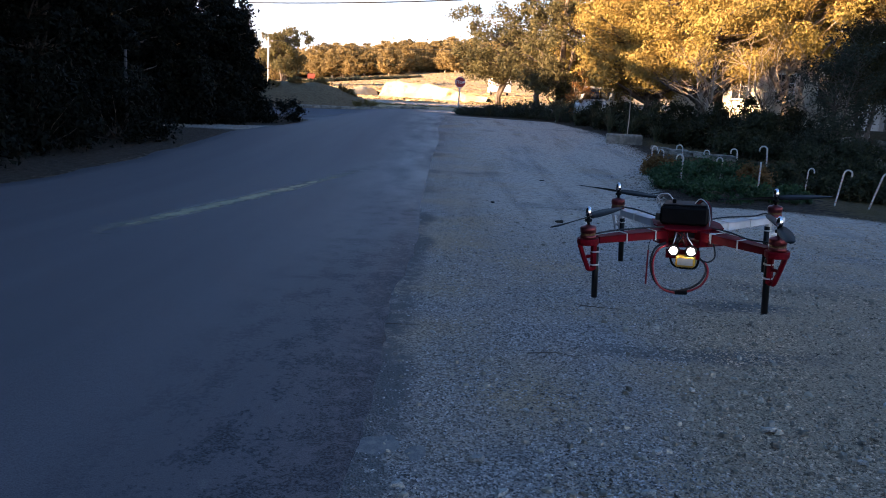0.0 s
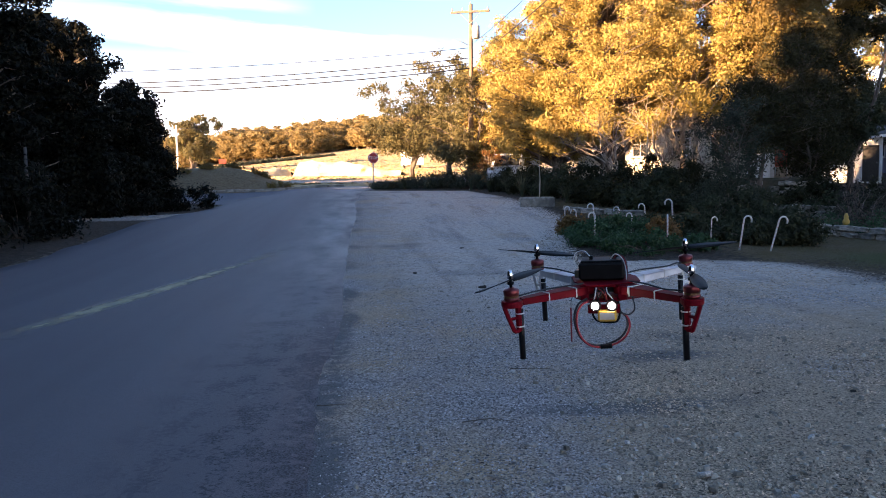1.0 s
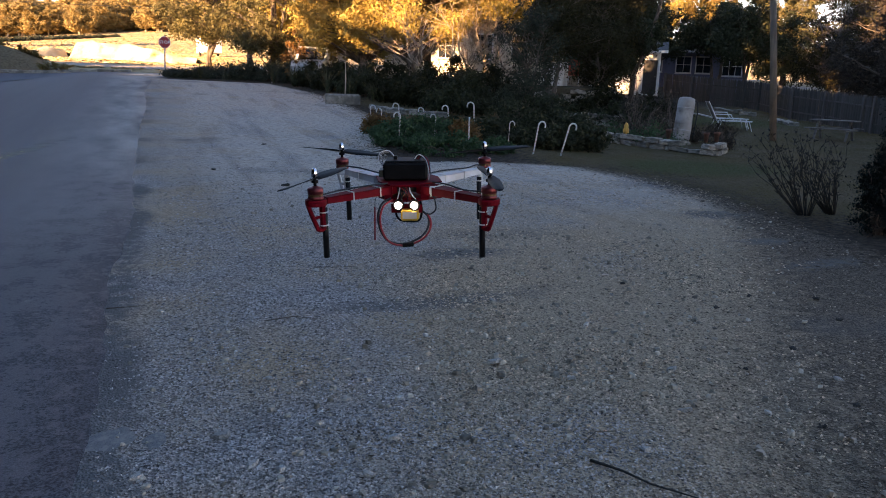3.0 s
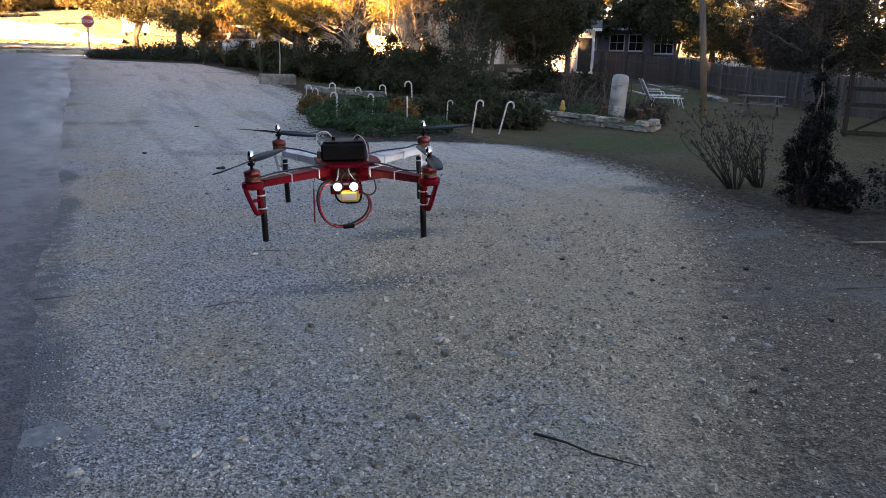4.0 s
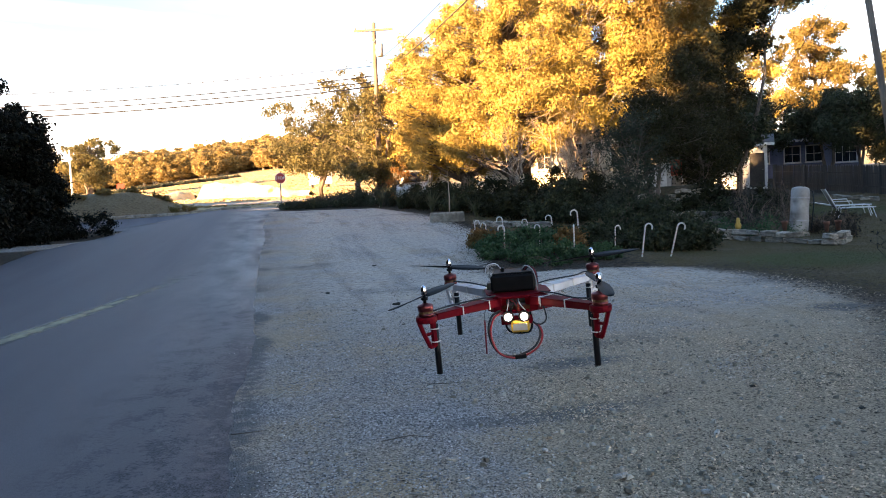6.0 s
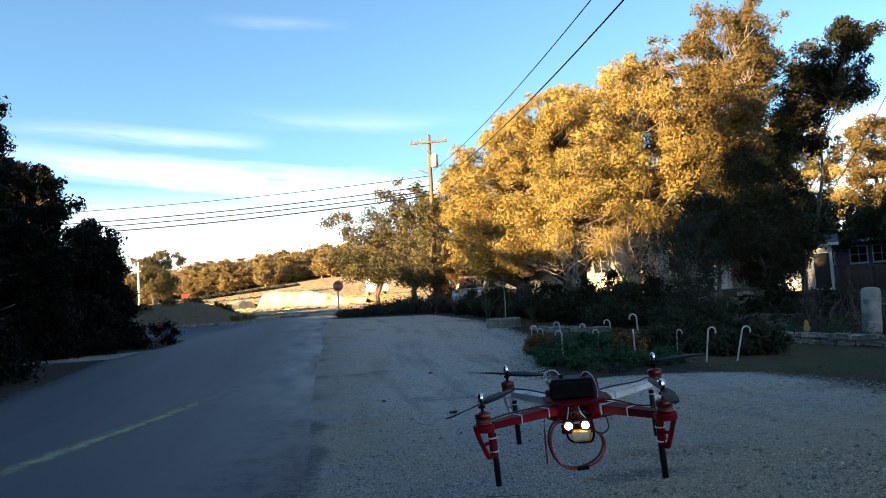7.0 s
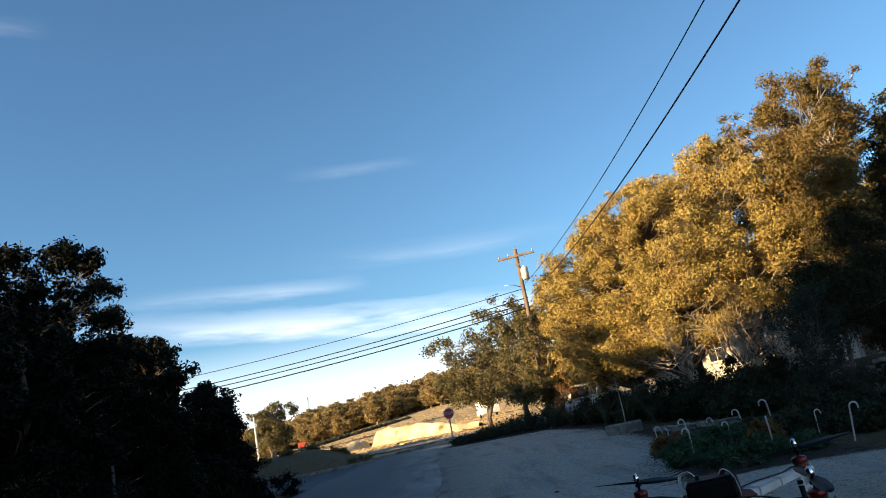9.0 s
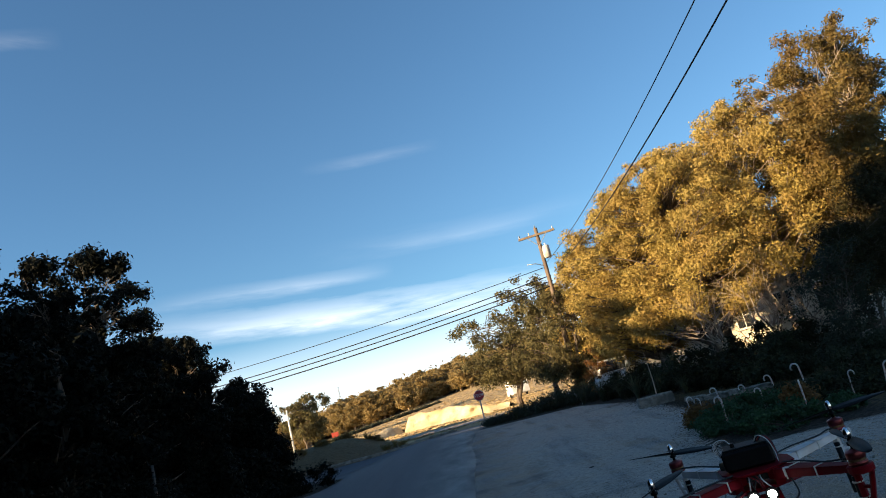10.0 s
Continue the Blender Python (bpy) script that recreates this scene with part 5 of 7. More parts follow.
def house(name, label, m, w, d, h, wall_mat, rise, windows, door=None, boards=True):
    """A one-storey house; its front runs along x at y = 0."""
    ob = thing(name, label, "house", m)
    part("wall", Geo().box((0, d / 2, h / 2 - 0.3), (w, d, h + 0.6)), wall_mat, ob)
    if boards:
        n = int(h / 0.2)
        for i in range(n):
            part("board", BOARDS.setdefault((w, wall_mat.name), Geo().box((0, 0, 0), (w + 0.03, 0.022, 0.19), None, 0.006).mesh("board")), wall_mat, ob, "", pose(0, -0.011, 0.1 + i * 0.2, 3))
    e = 0.4
    roof = Geo()
    roof.add([(-w / 2 - e, -e, h - 0.05), (w / 2 + e, -e, h - 0.05), (w / 2 + e, d / 2, h + rise), (-w / 2 - e, d / 2, h + rise), (-w / 2 - e, d + e, h - 0.05), (w / 2 + e, d + e, h - 0.05),
              (-w / 2 - e, -e, h + 0.07), (w / 2 + e, -e, h + 0.07), (w / 2 + e, d / 2, h + rise + 0.12), (-w / 2 - e, d / 2, h + rise + 0.12), (-w / 2 - e, d + e, h + 0.07), (w / 2 + e, d + e, h + 0.07)],
             [(0, 3, 2, 1), (3, 4, 5, 2), (6, 7, 8, 9), (9, 8, 11, 10), (0, 1, 7, 6), (4, 10, 11, 5), (0, 6, 9, 3), (3, 9, 10, 4), (1, 2, 8, 7), (2, 5, 11, 8)])
    part("roof", roof, ROOF, ob, "grey shingled roof")
    part("fascia", Geo().box((0, -e - 0.012, h + 0.0), (w + 2 * e, 0.02, 0.16)), WHITE_PAINT, ob, "white fascia board")
    gab = Geo()
    for s in (-1, 1):
        gab.add([(s * (w / 2 - 0.01), 0, h), (s * (w / 2 - 0.01), d, h), (s * (w / 2 - 0.01), d / 2, h + rise)], [(0, 1, 2)])
    part("gable", gab, wall_mat, ob)
    for win in windows:
        window(ob, *win, y=-0.03)
    if door:
        # near-black slab fills the opening, its colour giving the doorway's inner shade
        dr = part("door", Geo().box((door, -0.02, 0.98), (0.8, 0.06, 1.98), None, 0.01), DOORWAY_DARK, ob, "near-black panel for the dark opening of the door")
        part("handle", Geo().tube([(door + 0.35, -0.06, 1.0), (door + 0.35, -0.11, 1.0), (door + 0.27, -0.11, 1.0)], 0.012, 6), GALV, dr, "steel door handle")
        fr = Geo()
        for s in (-1, 1):
            fr.box((door + s * 0.5, -0.05, 1.03), (0.1, 0.08, 2.12))
        fr.box((door, -0.05, 2.12), (0.9, 0.08, 0.1))
        part("door_frame", fr, WHITE_PAINT, ob, "white door frame")
    return ob


BOARDS = {}
house("house", "white boarded house with a dark open door", pose(25.8, 40.6, ground_z(27, 39.5) + 0.1, 0, 0, -36), 6.0, 5.0, 2.45, WHITE_PAINT, 0.6, [(1.05, 1.35, 0.7, 0.9, 3, 3), (-1.6, 1.35, 1.0, 1.0, 2, 2)], 2.45)
house("house", "blue-grey house with white windows behind the fence", pose(37.2, 47.0, ground_z(37, 47) + 0.15, 0, 0, -39), 7.0, 6.0, 2.55, BLUE_PAINT, 0.7,
      [(-0.8, 1.6, 1.0, 1.1, 2, 2), (0.6, 1.6, 1.0, 1.1, 2, 2), (2.6, 1.55, 1.3, 1.3, 3, 2), (-2.8, 1.6, 0.9, 1.0, 2, 2)])
house("house", "cream house glimpsed sunlit between the trunks", pose(18.8, 46.6, ground_z(18, 46), 0, 0, -22), 10.5, 6.0, 4.0, CREAM_WALL, 1.3,
      [(-3.6, 2.3, 0.9, 1.5, 2, 2), (-1.3, 2.3, 0.9, 1.5, 2, 2), (1.2, 2.3, 1.0, 1.5, 2, 3), (3.5, 2.3, 1.0, 1.5, 2, 3)], boards=False)

# ---- fence ----
fence = thing("fence", "grey weathered wooden picket fence behind the lawn", "fence")
pick_me = Geo().add([(-0.068, 0, 0), (0.068, 0, 0), (0.068, 0, 1.28), (0.0, 0, 1.38), (-0.068, 0, 1.28), (-0.068, 0.02, 0), (0.068, 0.02, 0), (0.068, 0.02, 1.28), (0.0, 0.02, 1.38), (-0.068, 0.02, 1.28)],
                    [(0, 1, 2, 3, 4), (9, 8, 7, 6, 5), (0, 5, 6, 1), (1, 6, 7, 2), (2, 7, 8, 3), (3, 8, 9, 4), (4, 9, 5, 0)]).mesh("picket")
post_me = Geo().box((0, 0.07, 0.71), (0.1, 0.1, 1.47), None, 0.012).mesh("post")
fence_pts = [(28.2, 38.2), (28.2, 34.1), (28.4, 30.6), (26.5, 26.6), (26.3, 24.6), (25.6, 21.6), (24.8, 19.0), (25.0, 12.0), (25.5, 5.0)]
f_rng = np.random.default_rng(3)
for (ax, ay), (bx, by) in zip(fence_pts, fence_pts[1:]):
    n = int(math.hypot(bx - ax, by - ay) / 0.147)
    ang = math.degrees(math.atan2(by - ay, bx - ax)) + 180
    for i in range(n):
        x, y = ax + (bx - ax) * (i + 0.5) / n, ay + (by - ay) * (i + 0.5) / n
        part("picket", pick_me, GREY_WOOD, fence, "", pose(x, y, ground_z(x, y) + 0.03 + f_rng.normal() * 0.012, 0, f_rng.normal() * 0.7, ang))
        if i % 16 == 0:
            part("post", post_me, GREY_WOOD, fence, "", pose(x, y, ground_z(x, y) - 0.05, 0, 0, ang))
    for z in (0.35, 1.0):
        q = Vector((-(by - ay), bx - ax, 0)).normalized() * -0.04
        part("rail", Geo().tube([(ax + q.x, ay + q.y, ground_z(ax, ay) + z), (bx + q.x, by + q.y, ground_z(bx, by) + z)], 0.035, 4), GREY_WOOD, fence)

# ---- garden ----
def stone_mesh(seed, flat=0.6, cuts=2):
    """A rough stone, one unit across, with broken facets."""
    bm = bmesh.new()
    bmesh.ops.create_icosphere(bm, subdivisions=cuts, radius=0.5)
    rng = np.random.default_rng(seed)
    off = rng.uniform(0, 50, 3)
    for v in bm.verts:
        k = 1 + 0.55 * noise.fractal(Vector((v.co.x * 2.4 + off[0], v.co.y * 2.4 + off[1], v.co.z * 2.4 + off[2])), 1.0, 2.0, 3)
        v.co = Vector((v.co.x * k * 1.1, v.co.y * k * 0.85, v.co.z * k * flat))
    me = bpy.data.meshes.new("stone")
    bm.to_mesh(me)
    bm.free()
    return me


def broken_stone(seed):
    """A flat broken piece, one unit across: an uneven outline with a chamfered, tilted top."""
    rng = np.random.default_rng(seed)
    k = 7
    a = np.sort(rng.uniform(0, 2 * math.pi / k, k) + 2 * math.pi * np.arange(k) / k)
    r = rng.uniform(0.33, 0.58, k)
    g = Geo()
    for scale, z in ((0.9, -0.16), (1.0, 0.06), (0.78, 0.2)):
        g.v += [(scale * r[i] * math.cos(a[i]), 0.8 * scale * r[i] * math.sin(a[i]), z + 0.12 * r[i] * math.cos(a[i] + seed) + rng.normal() * 0.015) for i in range(k)]
    for row in (0, k):
        g.f += [(row + i, row + (i + 1) % k, row + k + (i + 1) % k, row + k + i) for i in range(k)]
    g.f.append(tuple(range(2 * k, 3 * k)))
    return g.mesh("stone")


STONES = [broken_stone(i) for i in range(6)]
for me in STONES:
    me.materials.append(STONE)
BLOCKS = []
for i in range(5):
    rng = np.random.default_rng(40 + i)
    g = Geo().box((0, 0, 0), (1, 1, 1), None, 0.12)
    g.v = [tuple(np.array(p) * (1 + rng.normal(0, 0.05, 3))) for p in g.v]
    me = g.mesh("block")
    me.materials.append(LIMESTONE)
    BLOCKS.append(me)


def block_row(name, label, pts, courses, size, seed, category="edging", closed=False):
    """A dry-laid edging of rough blocks along a line."""
    rng = np.random.default_rng(seed)
    ob = thing(name, label, category)
    for c in range(courses):
        for (ax, ay), (bx, by) in zip(pts, pts[1:]):
            ln, s = math.hypot(bx - ax, by - ay), 0.0
            ang = math.degrees(math.atan2(by - ay, bx - ax))
            while s < ln - 0.05:
                w = min(size[0] * rng.uniform(0.55, 1.45), ln - s + 0.03)
                if c and rng.random() < 0.16:
                    s += w
                    continue
                f = (s + w / 2) / ln
                x, y = ax + (bx - ax) * f, ay + (by - ay) * f
                h = size[2] * rng.uniform(0.7, 1.15)
                o = part("block", BLOCKS[rng.integers(5)], LIMESTONE, ob, "", pose(x, y, ground_z(x, y) + size[2] * (c + 0.42), rng.normal() * 5, rng.normal() * 5, ang + rng.normal() * 11))
                o.scale = (w * 0.97, size[1] * rng.uniform(0.85, 1.1), h)
                s += w
    return ob


block_row("stone_edging", "two-course limestone edging round the tank bed", [(11.3, 19.4), (12.1, 18.1), (12.6, 16.6), (13.0, 15.4), (13.8, 16.0)], 2, (0.46, 0.26, 0.15), 1)
block_row("stone_edging", "pale limestone edging behind the candy cane bed", [(7.3, 27.2), (8.3, 25.6), (9.4, 24.7)], 1, (0.6, 0.34, 0.22), 2)
block_row("stone_edging", "low broken stone wall among the shrubs", [(13.2, 23.6), (15.2, 22.6), (16.4, 21.6)], 2, (0.55, 0.3, 0.22), 4)
block_row("stone_edging", "scattered white blocks along the fence", [(25.2, 30.0), (25.4, 27.6)], 1, (0.5, 0.3, 0.18), 5)
block_row("stone_edging", "short row of pale blocks on the lawn", [(24.6, 25.6), (24.0, 23.8)], 1, (0.6, 0.35, 0.18), 6)
g = Geo()
pl = [(-0.75, -0.3), (0.7, -0.34), (0.75, 0.3), (-0.7, 0.33)]
g.prism(pl, -0.1, 0.34)
planter = thing("planter", "pale stone planter box with a thin sapling", "planter", on_land(6.75, 29.4, -8))
part("trough", Geo().box((0, 0, 0.14), (1.35, 0.6, 0.46), None, 0.05), LIMESTONE, planter)
part("soil", Geo().box((0, 0, 0.36), (1.15, 0.42, 0.03)), BARK, planter, "dark soil")
part("sapling", Geo().tube([(0.1, 0, 0.3), (0.13, 0.02, 1.0), (0.1, 0, 2.1)], [0.025, 0.02, 0.008], 6), PALE_BARK, planter, "thin bare sapling stem")

tank = thing("water_tank", "upright dented pale metal tank with pipes", "tank", on_land(14.0, 18.0, 0, 0.1) @ pose(0, 0, 0, 0, 4, 0))
part("shell", Geo().lathe([(0.02, 0.2), (0.215, 0.22), (0.24, 0.28), (0.243, 0.6), (0.236, 0.85), (0.24, 1.30), (0.225, 1.36), (0.22, 1.40), (0.13, 1.44), (0.02, 1.45)], 24), TANK_PAINT, tank, smooth=True)
for z in (0.5, 1.12):
    part("hoop", Geo().lathe([(0.238, z), (0.249, z + 0.01), (0.249, z + 0.03), (0.238, z + 0.04)], 24), GALV, tank, "dark steel hoop", smooth=True)
part("plinth", Geo().box((0, 0, 0.08), (0.44, 0.44, 0.26), None, 0.05), LIMESTONE, tank, "limestone plinth")
part("pipe", Geo().tube([(0.16, -0.08, 1.38), (0.29, -0.12, 1.32), (0.33, -0.14, 1.05), (0.30, -0.12, 0.25)], 0.018, 6), WIRE, tank, "black pipe", smooth=True)
for i, (x, y, s) in enumerate(((12.75, 16.9, 0.48), (13.25, 16.0, 0.45), (13.75, 16.2, 0.5))):
    pot = thing("flower_pot", "terracotta pot on the stone edging", "pot", pose(x, y, ground_z(x, y) + 0.28), "terracotta pots")
    part("pot", Geo().lathe([(0.01, 0), (0.1 * s, 0), (0.15 * s, 0.2), (0.17 * s, 0.2), (0.17 * s, 0.25), (0.14 * s, 0.25), (0.13 * s, 0.2), (0.01, 0.19)], 16), TERRACOTTA, pot, smooth=True)
    part("soil", Geo().lathe([(0.01, 0.205), (0.12 * s, 0.206), (0.01, 0.215)], 12), BARK, pot, "dark soil")
pot = solid("ornament", Geo().lathe([(0.01, 0), (0.07, 0.01), (0.09, 0.1), (0.05, 0.18), (0.06, 0.22), (0.03, 0.3), (0.01, 0.31)], 12), YELLOW, "small yellow glazed garden ornament", "ornament", pose(12.15, 18.0, ground_z(12.1, 18) + 0.29), smooth=True)
for i, (x, y, w, h) in enumerate(((12.9, 17.6, 1.2, 0.8), (13.3, 18.6, 1.2, 1.1), (14.8, 18.4, 0.9, 1.0), (12.4, 19.0, 1.2, 0.7), (14.5, 16.8, 0.6, 0.6), (11.7, 20.4, 1.4, 0.9), (14.9, 19.6, 1.2, 1.2), (16.2, 19.0, 1.0, 0.9), (13.9, 20.2, 1.5, 1.7), (14.9, 21.6, 1.7, 2.0), (16.4, 21.8, 1.4, 1.8))):
    bush("garden_shrub", "twiggy garden plant by the tank", x, y, w, w, h, 180 + i, IVY_LEAF if i in (0, 3) else TWIG_LEAF, 2600 if i in (0, 3) else 1500, 0.05, 18, "plants round the tank", stems=34)


def lounger(m, back):
    ob = thing("sun_lounger", "white framed lounger with a raised backrest" if back > 30 else "white framed lounger lying nearly flat", "lounger", m, "loungers on the lawn")
    for s in (-1, 1):
        part("rail", Geo().tube([(s * 0.3, 0.0, 0.34), (s * 0.3, 1.2, 0.34)], 0.018, 6), SIGN_WHITE, ob)
        for y in (0.1, 1.05):
            part("leg", Geo().tube([(s * 0.3, y, 0.34), (s * 0.32, y + (0.12 if y > 0.5 else -0.12), -0.03)], 0.016, 6), SIGN_WHITE, ob)
    part("seat", Geo().box((0, 0.6, 0.345), (0.56, 1.2, 0.012), None, 0.004), SLING, ob, "pale woven sling seat")
    part("backrest", Geo().box((0, 0.36, 0), (0.56, 0.78, 0.014), pose(0, 1.2, 0.34, back, 0, 0), 0.004), SLING, ob, "pale woven sling backrest")
    for s in (-1, 1):
        part("back_rail", Geo().tube([(s * 0.3, 0, 0), (s * 0.3, 0.76, 0)], 0.017, 6, m=pose(0, 1.2, 0.34, back)), SIGN_WHITE, ob)
    part("armrest", Geo().tube([(0.34, 0.5, 0.36), (0.36, 0.6, 0.55), (0.36, 1.2, 0.55)], 0.016, 6), SIGN_WHITE, ob, smooth=True)


lounger(on_land(20.0, 21.9, 62), 62)
lounger(on_land(20.7, 22.9, 68), 12)


TABLE_WOOD = mat("bleached_table_wood", (0.085, 0.08, 0.075), (0.18, 0.17, 0.16), 12, 0.9, 0.4, (0.16, 0.15, 0.14), 1.3, stretch=(0.1, 1, 1), rnd=0.2)


def picnic_table(m):
    ob = thing("picnic_table", "grey weathered wooden picnic table with benches", "picnic table", m)
    for i in range(5):
        part("top_board", Geo().box((0, -0.32 + 0.16 * i, 0.74), (1.75, 0.145, 0.04), None, 0.006), TABLE_WOOD, ob)
    for s in (-1, 1):
        for k in range(2):
            part("bench_board", Geo().box((0, s * (0.62 + 0.15 * k), 0.44), (1.75, 0.14, 0.04), None, 0.006), TABLE_WOOD, ob)
        for q in (-1, 1):
            part("leg", Geo().box((0, 0, 0.36), (0.09, 0.045, 0.86), pose(s * 0.62, q * 0.42, 0, q * 28), 0.006), TABLE_WOOD, ob)
        part("cross_beam", Geo().box((s * 0.67, 0, 0.39), (0.045, 1.5, 0.09), None, 0.006), TABLE_WOOD, ob)
    return ob


picnic_table(on_land(21.3, 19.4, -66)).scale = (0.82, 0.82, 0.88)
OLD_TIMBER = mat("dark_old_timber", (0.014, 0.012, 0.010), (0.045, 0.036, 0.030), 12, 0.95, 0.4, (0.03, 0.025, 0.02), 2.0, stretch=(1, 1, 0.2))
rack = thing("timber_frame", "dark timber frame with a diagonal brace", "timber frame", on_land(19.0, 13.4, -50))
rack.scale = (0.8, 0.8, 0.72)
for x in (-0.9, 0.9):
    for y in (-0.4, 0.4):
        part("post", Geo().box((x, y, 1.2), (0.12, 0.12, 2.5), None, 0.01), OLD_TIMBER, rack)
for z in (0.12, 1.15, 1.75, 2.4):
    for y in (-0.46, 0.46):
        part("beam", Geo().box((0, y, z), (2.0, 0.035, 0.12), None, 0.006), OLD_TIMBER, rack)
part("brace", Geo().box((0, -0.5, 0), (1.5, 0.035, 0.09), pose(0, 0, 0.65, 0, -32, 0), 0.006), OLD_TIMBER, rack)
for i in range(6):
    part("deck_board", Geo().box((0, -0.4 + 0.16 * i, 1.69), (2.1, 0.14, 0.035), None, 0.006), OLD_TIMBER, rack)
solid("terrace", Geo().box((0, 0, 0.3), (4.4, 2.6, 1.36), pose(0, 0, 0), 0.08), EARTH_BANK, "earth terrace held by a stone wall", "terrace", pose(16.2, 29.0, ground_z(15.75, 29.0), 0, 0, -28))
block_row("stone_wall", "rough grey stone retaining wall under the trees", [(13.9, 28.7), (16.0, 27.55), (17.6, 26.7)], 5, (0.44, 0.28, 0.19), 5)
board = solid("white_panel", Geo().box((0, 0, 0.45), (0.85, 0.12, 0.96), None, 0.02), WHITE_PAINT, "pale panel standing on a terrace among dark trees", "panel", pose(15.75, 29.0, ground_z(15.75, 29.0) + 1.0, 0, 0, -28))
red_chair = thing("garden_chair", "faded red metal garden chair", "chair", pose(16.45, 28.55, ground_z(15.75, 29.0) + 1.01, 0, 0, -30))
part("seat", Geo().box((0, 0, 0.42), (0.45, 0.45, 0.03), None, 0.012), RED_BODY, red_chair)
part("backrest", Geo().box((0, 0.22, 0.78), (0.45, 0.03, 0.65), pose(0, 0, 0, -6), 0.012), RED_BODY, red_chair)
for sx in (-1, 1):
    for sy in (-1, 1):
        part("leg", Geo().tube([(sx * 0.19, sy * 0.19, 0.42), (sx * 0.21, sy * 0.22, -0.02)], 0.014, 6), GALV, red_chair)

# ---- candy cane bed ----
def cane_meshes():
    pts = [(0, 0, -0.08)] + [(0, 0, 0.1 * i) for i in range(7)] + [(0.075 - 0.075 * math.cos(a), 0, 0.6 + 0.085 * math.sin(a)) for a in np.linspace(0.25, math.pi * 1.12, 9)]
    stem = Geo().tube(pts, 0.0165, 8).mesh("stem", True)
    stem.materials.append(CANE_WHITE)
    rib = Geo()
    for k in range(9):
        z0, vs = 0.02 + 0.066 * k, []
        for i in range(9):
            a = 2 * math.pi * i / 8
            for dz in (0, 0.02):
                vs.append((0.0178 * math.cos(a), 0.0178 * math.sin(a), z0 + 0.05 * i / 8 + dz))
        rib.add(vs, [(2 * i, 2 * i + 2, 2 * i + 3, 2 * i + 1) for i in range(8)])
    band = rib.mesh("stripe")
    band.materials.append(CANE_RED)
    return stem, band


STEM, STRIPE = cane_meshes()
for x, y, lx, hook, s in ((5.7, 21.2, -2, 10, 0.98), (5.54, 19.6, 2, 170, 0.95), (6.5, 21.0, -3, 170, 1.1), (5.19, 16.8, 2, 170, 1.0), (7.2, 20.7, -8, 165, 0.98), (6.21, 17.2, 2, 172, 0.84), (7.85, 20.5, -5, 170, 1.1),
                          (6.38, 15.45, 1, 80, 1.04), (8.55, 20.3, -3, 172, 1.28), (7.7, 16.2, 2, 8, 0.84), (7.81, 15.1, 8, 5, 1.08), (8.45, 15.0, 14, 0, 1.12)):
    ob = thing("candy_cane", "white plastic candy cane with faded red stripes", "candy cane", pose(x, y, ground_z(x, y), 0, lx, hook - 12), "candy canes round the bed")
    if abs(hook) > 90:
        ob.matrix_basis = pose(x, y, ground_z(x, y), 0, -lx, hook - 12)
    ob.scale = (s, s, s)
    part("stem", STEM, CANE_WHITE, ob)
    part("stripe", STRIPE, CANE_RED, ob, "faded red spiral stripe")
for i, (x, y, w, d, h, lf) in enumerate(((5.6, 18.1, 1.4, 2.0, 0.42, IVY_LEAF), (5.3, 16.5, 1.5, 1.7, 0.40, IVY_LEAF), (5.9, 15.3, 2.0, 1.4, 0.36, IVY_LEAF), (6.3, 17.2, 1.8, 1.8, 0.5, IVY_LEAF),
                                        (6.8, 15.3, 1.2, 1.0, 0.32, IVY_LEAF), (7.5, 17.2, 1.9, 1.9, 0.7, SHRUB_LEAF), (7.4, 19.3, 2.0, 2.0, 0.6, SHRUB_LEAF), (9.0, 17.9, 2.0, 2.0, 0.9, SHRUB_LEAF),
                                        (5.5, 19.5, 0.9, 0.9, 0.5, RUST_LEAF), (9.6, 20.2, 2.2, 2.0, 1.1, SHRUB_LEAF), (10.4, 18.4, 1.9, 1.9, 1.0, SHRUB_LEAF), (10.8, 21.6, 2.0, 2.0, 1.5, SHRUB_LEAF), (6.6, 16.3, 0.7, 0.6, 0.5, RUST_LEAF),
                                        (8.9, 16.4, 1.5, 1.2, 0.8, SHRUB_LEAF), (9.9, 16.6, 1.6, 1.4, 0.9, SHRUB_LEAF), (11.0, 19.9, 1.6, 1.6, 1.3, SHRUB_LEAF))):
    bush("bed_plant", "low leafy ground cover in the cane bed" if h < 0.52 else "dark twiggy shrub in the cane bed", x, y, w, d, h * (1.35 if h < 0.52 else 1.0), 210 + i, lf, 5200 if h < 0.55 else 6000, 0.065 if h < 0.55 else 0.08,
         40, "plants in the cane bed", stems=8 if h < 0.55 else 26, puff_r=(0.16, 0.3))

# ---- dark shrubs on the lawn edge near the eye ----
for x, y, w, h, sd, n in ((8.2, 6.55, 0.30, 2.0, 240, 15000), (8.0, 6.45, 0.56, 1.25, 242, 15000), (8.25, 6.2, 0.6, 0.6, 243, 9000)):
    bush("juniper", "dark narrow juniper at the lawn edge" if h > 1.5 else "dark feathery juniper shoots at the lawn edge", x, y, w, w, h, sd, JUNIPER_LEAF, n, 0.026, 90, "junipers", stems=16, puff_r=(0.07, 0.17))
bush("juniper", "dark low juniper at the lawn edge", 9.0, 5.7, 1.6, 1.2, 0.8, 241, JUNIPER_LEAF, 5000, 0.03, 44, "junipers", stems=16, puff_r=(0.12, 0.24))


DARK_BARK = mat("dark_stem", (0.013, 0.011, 0.009), (0.04, 0.032, 0.026), 20, 0.95, 0.3)


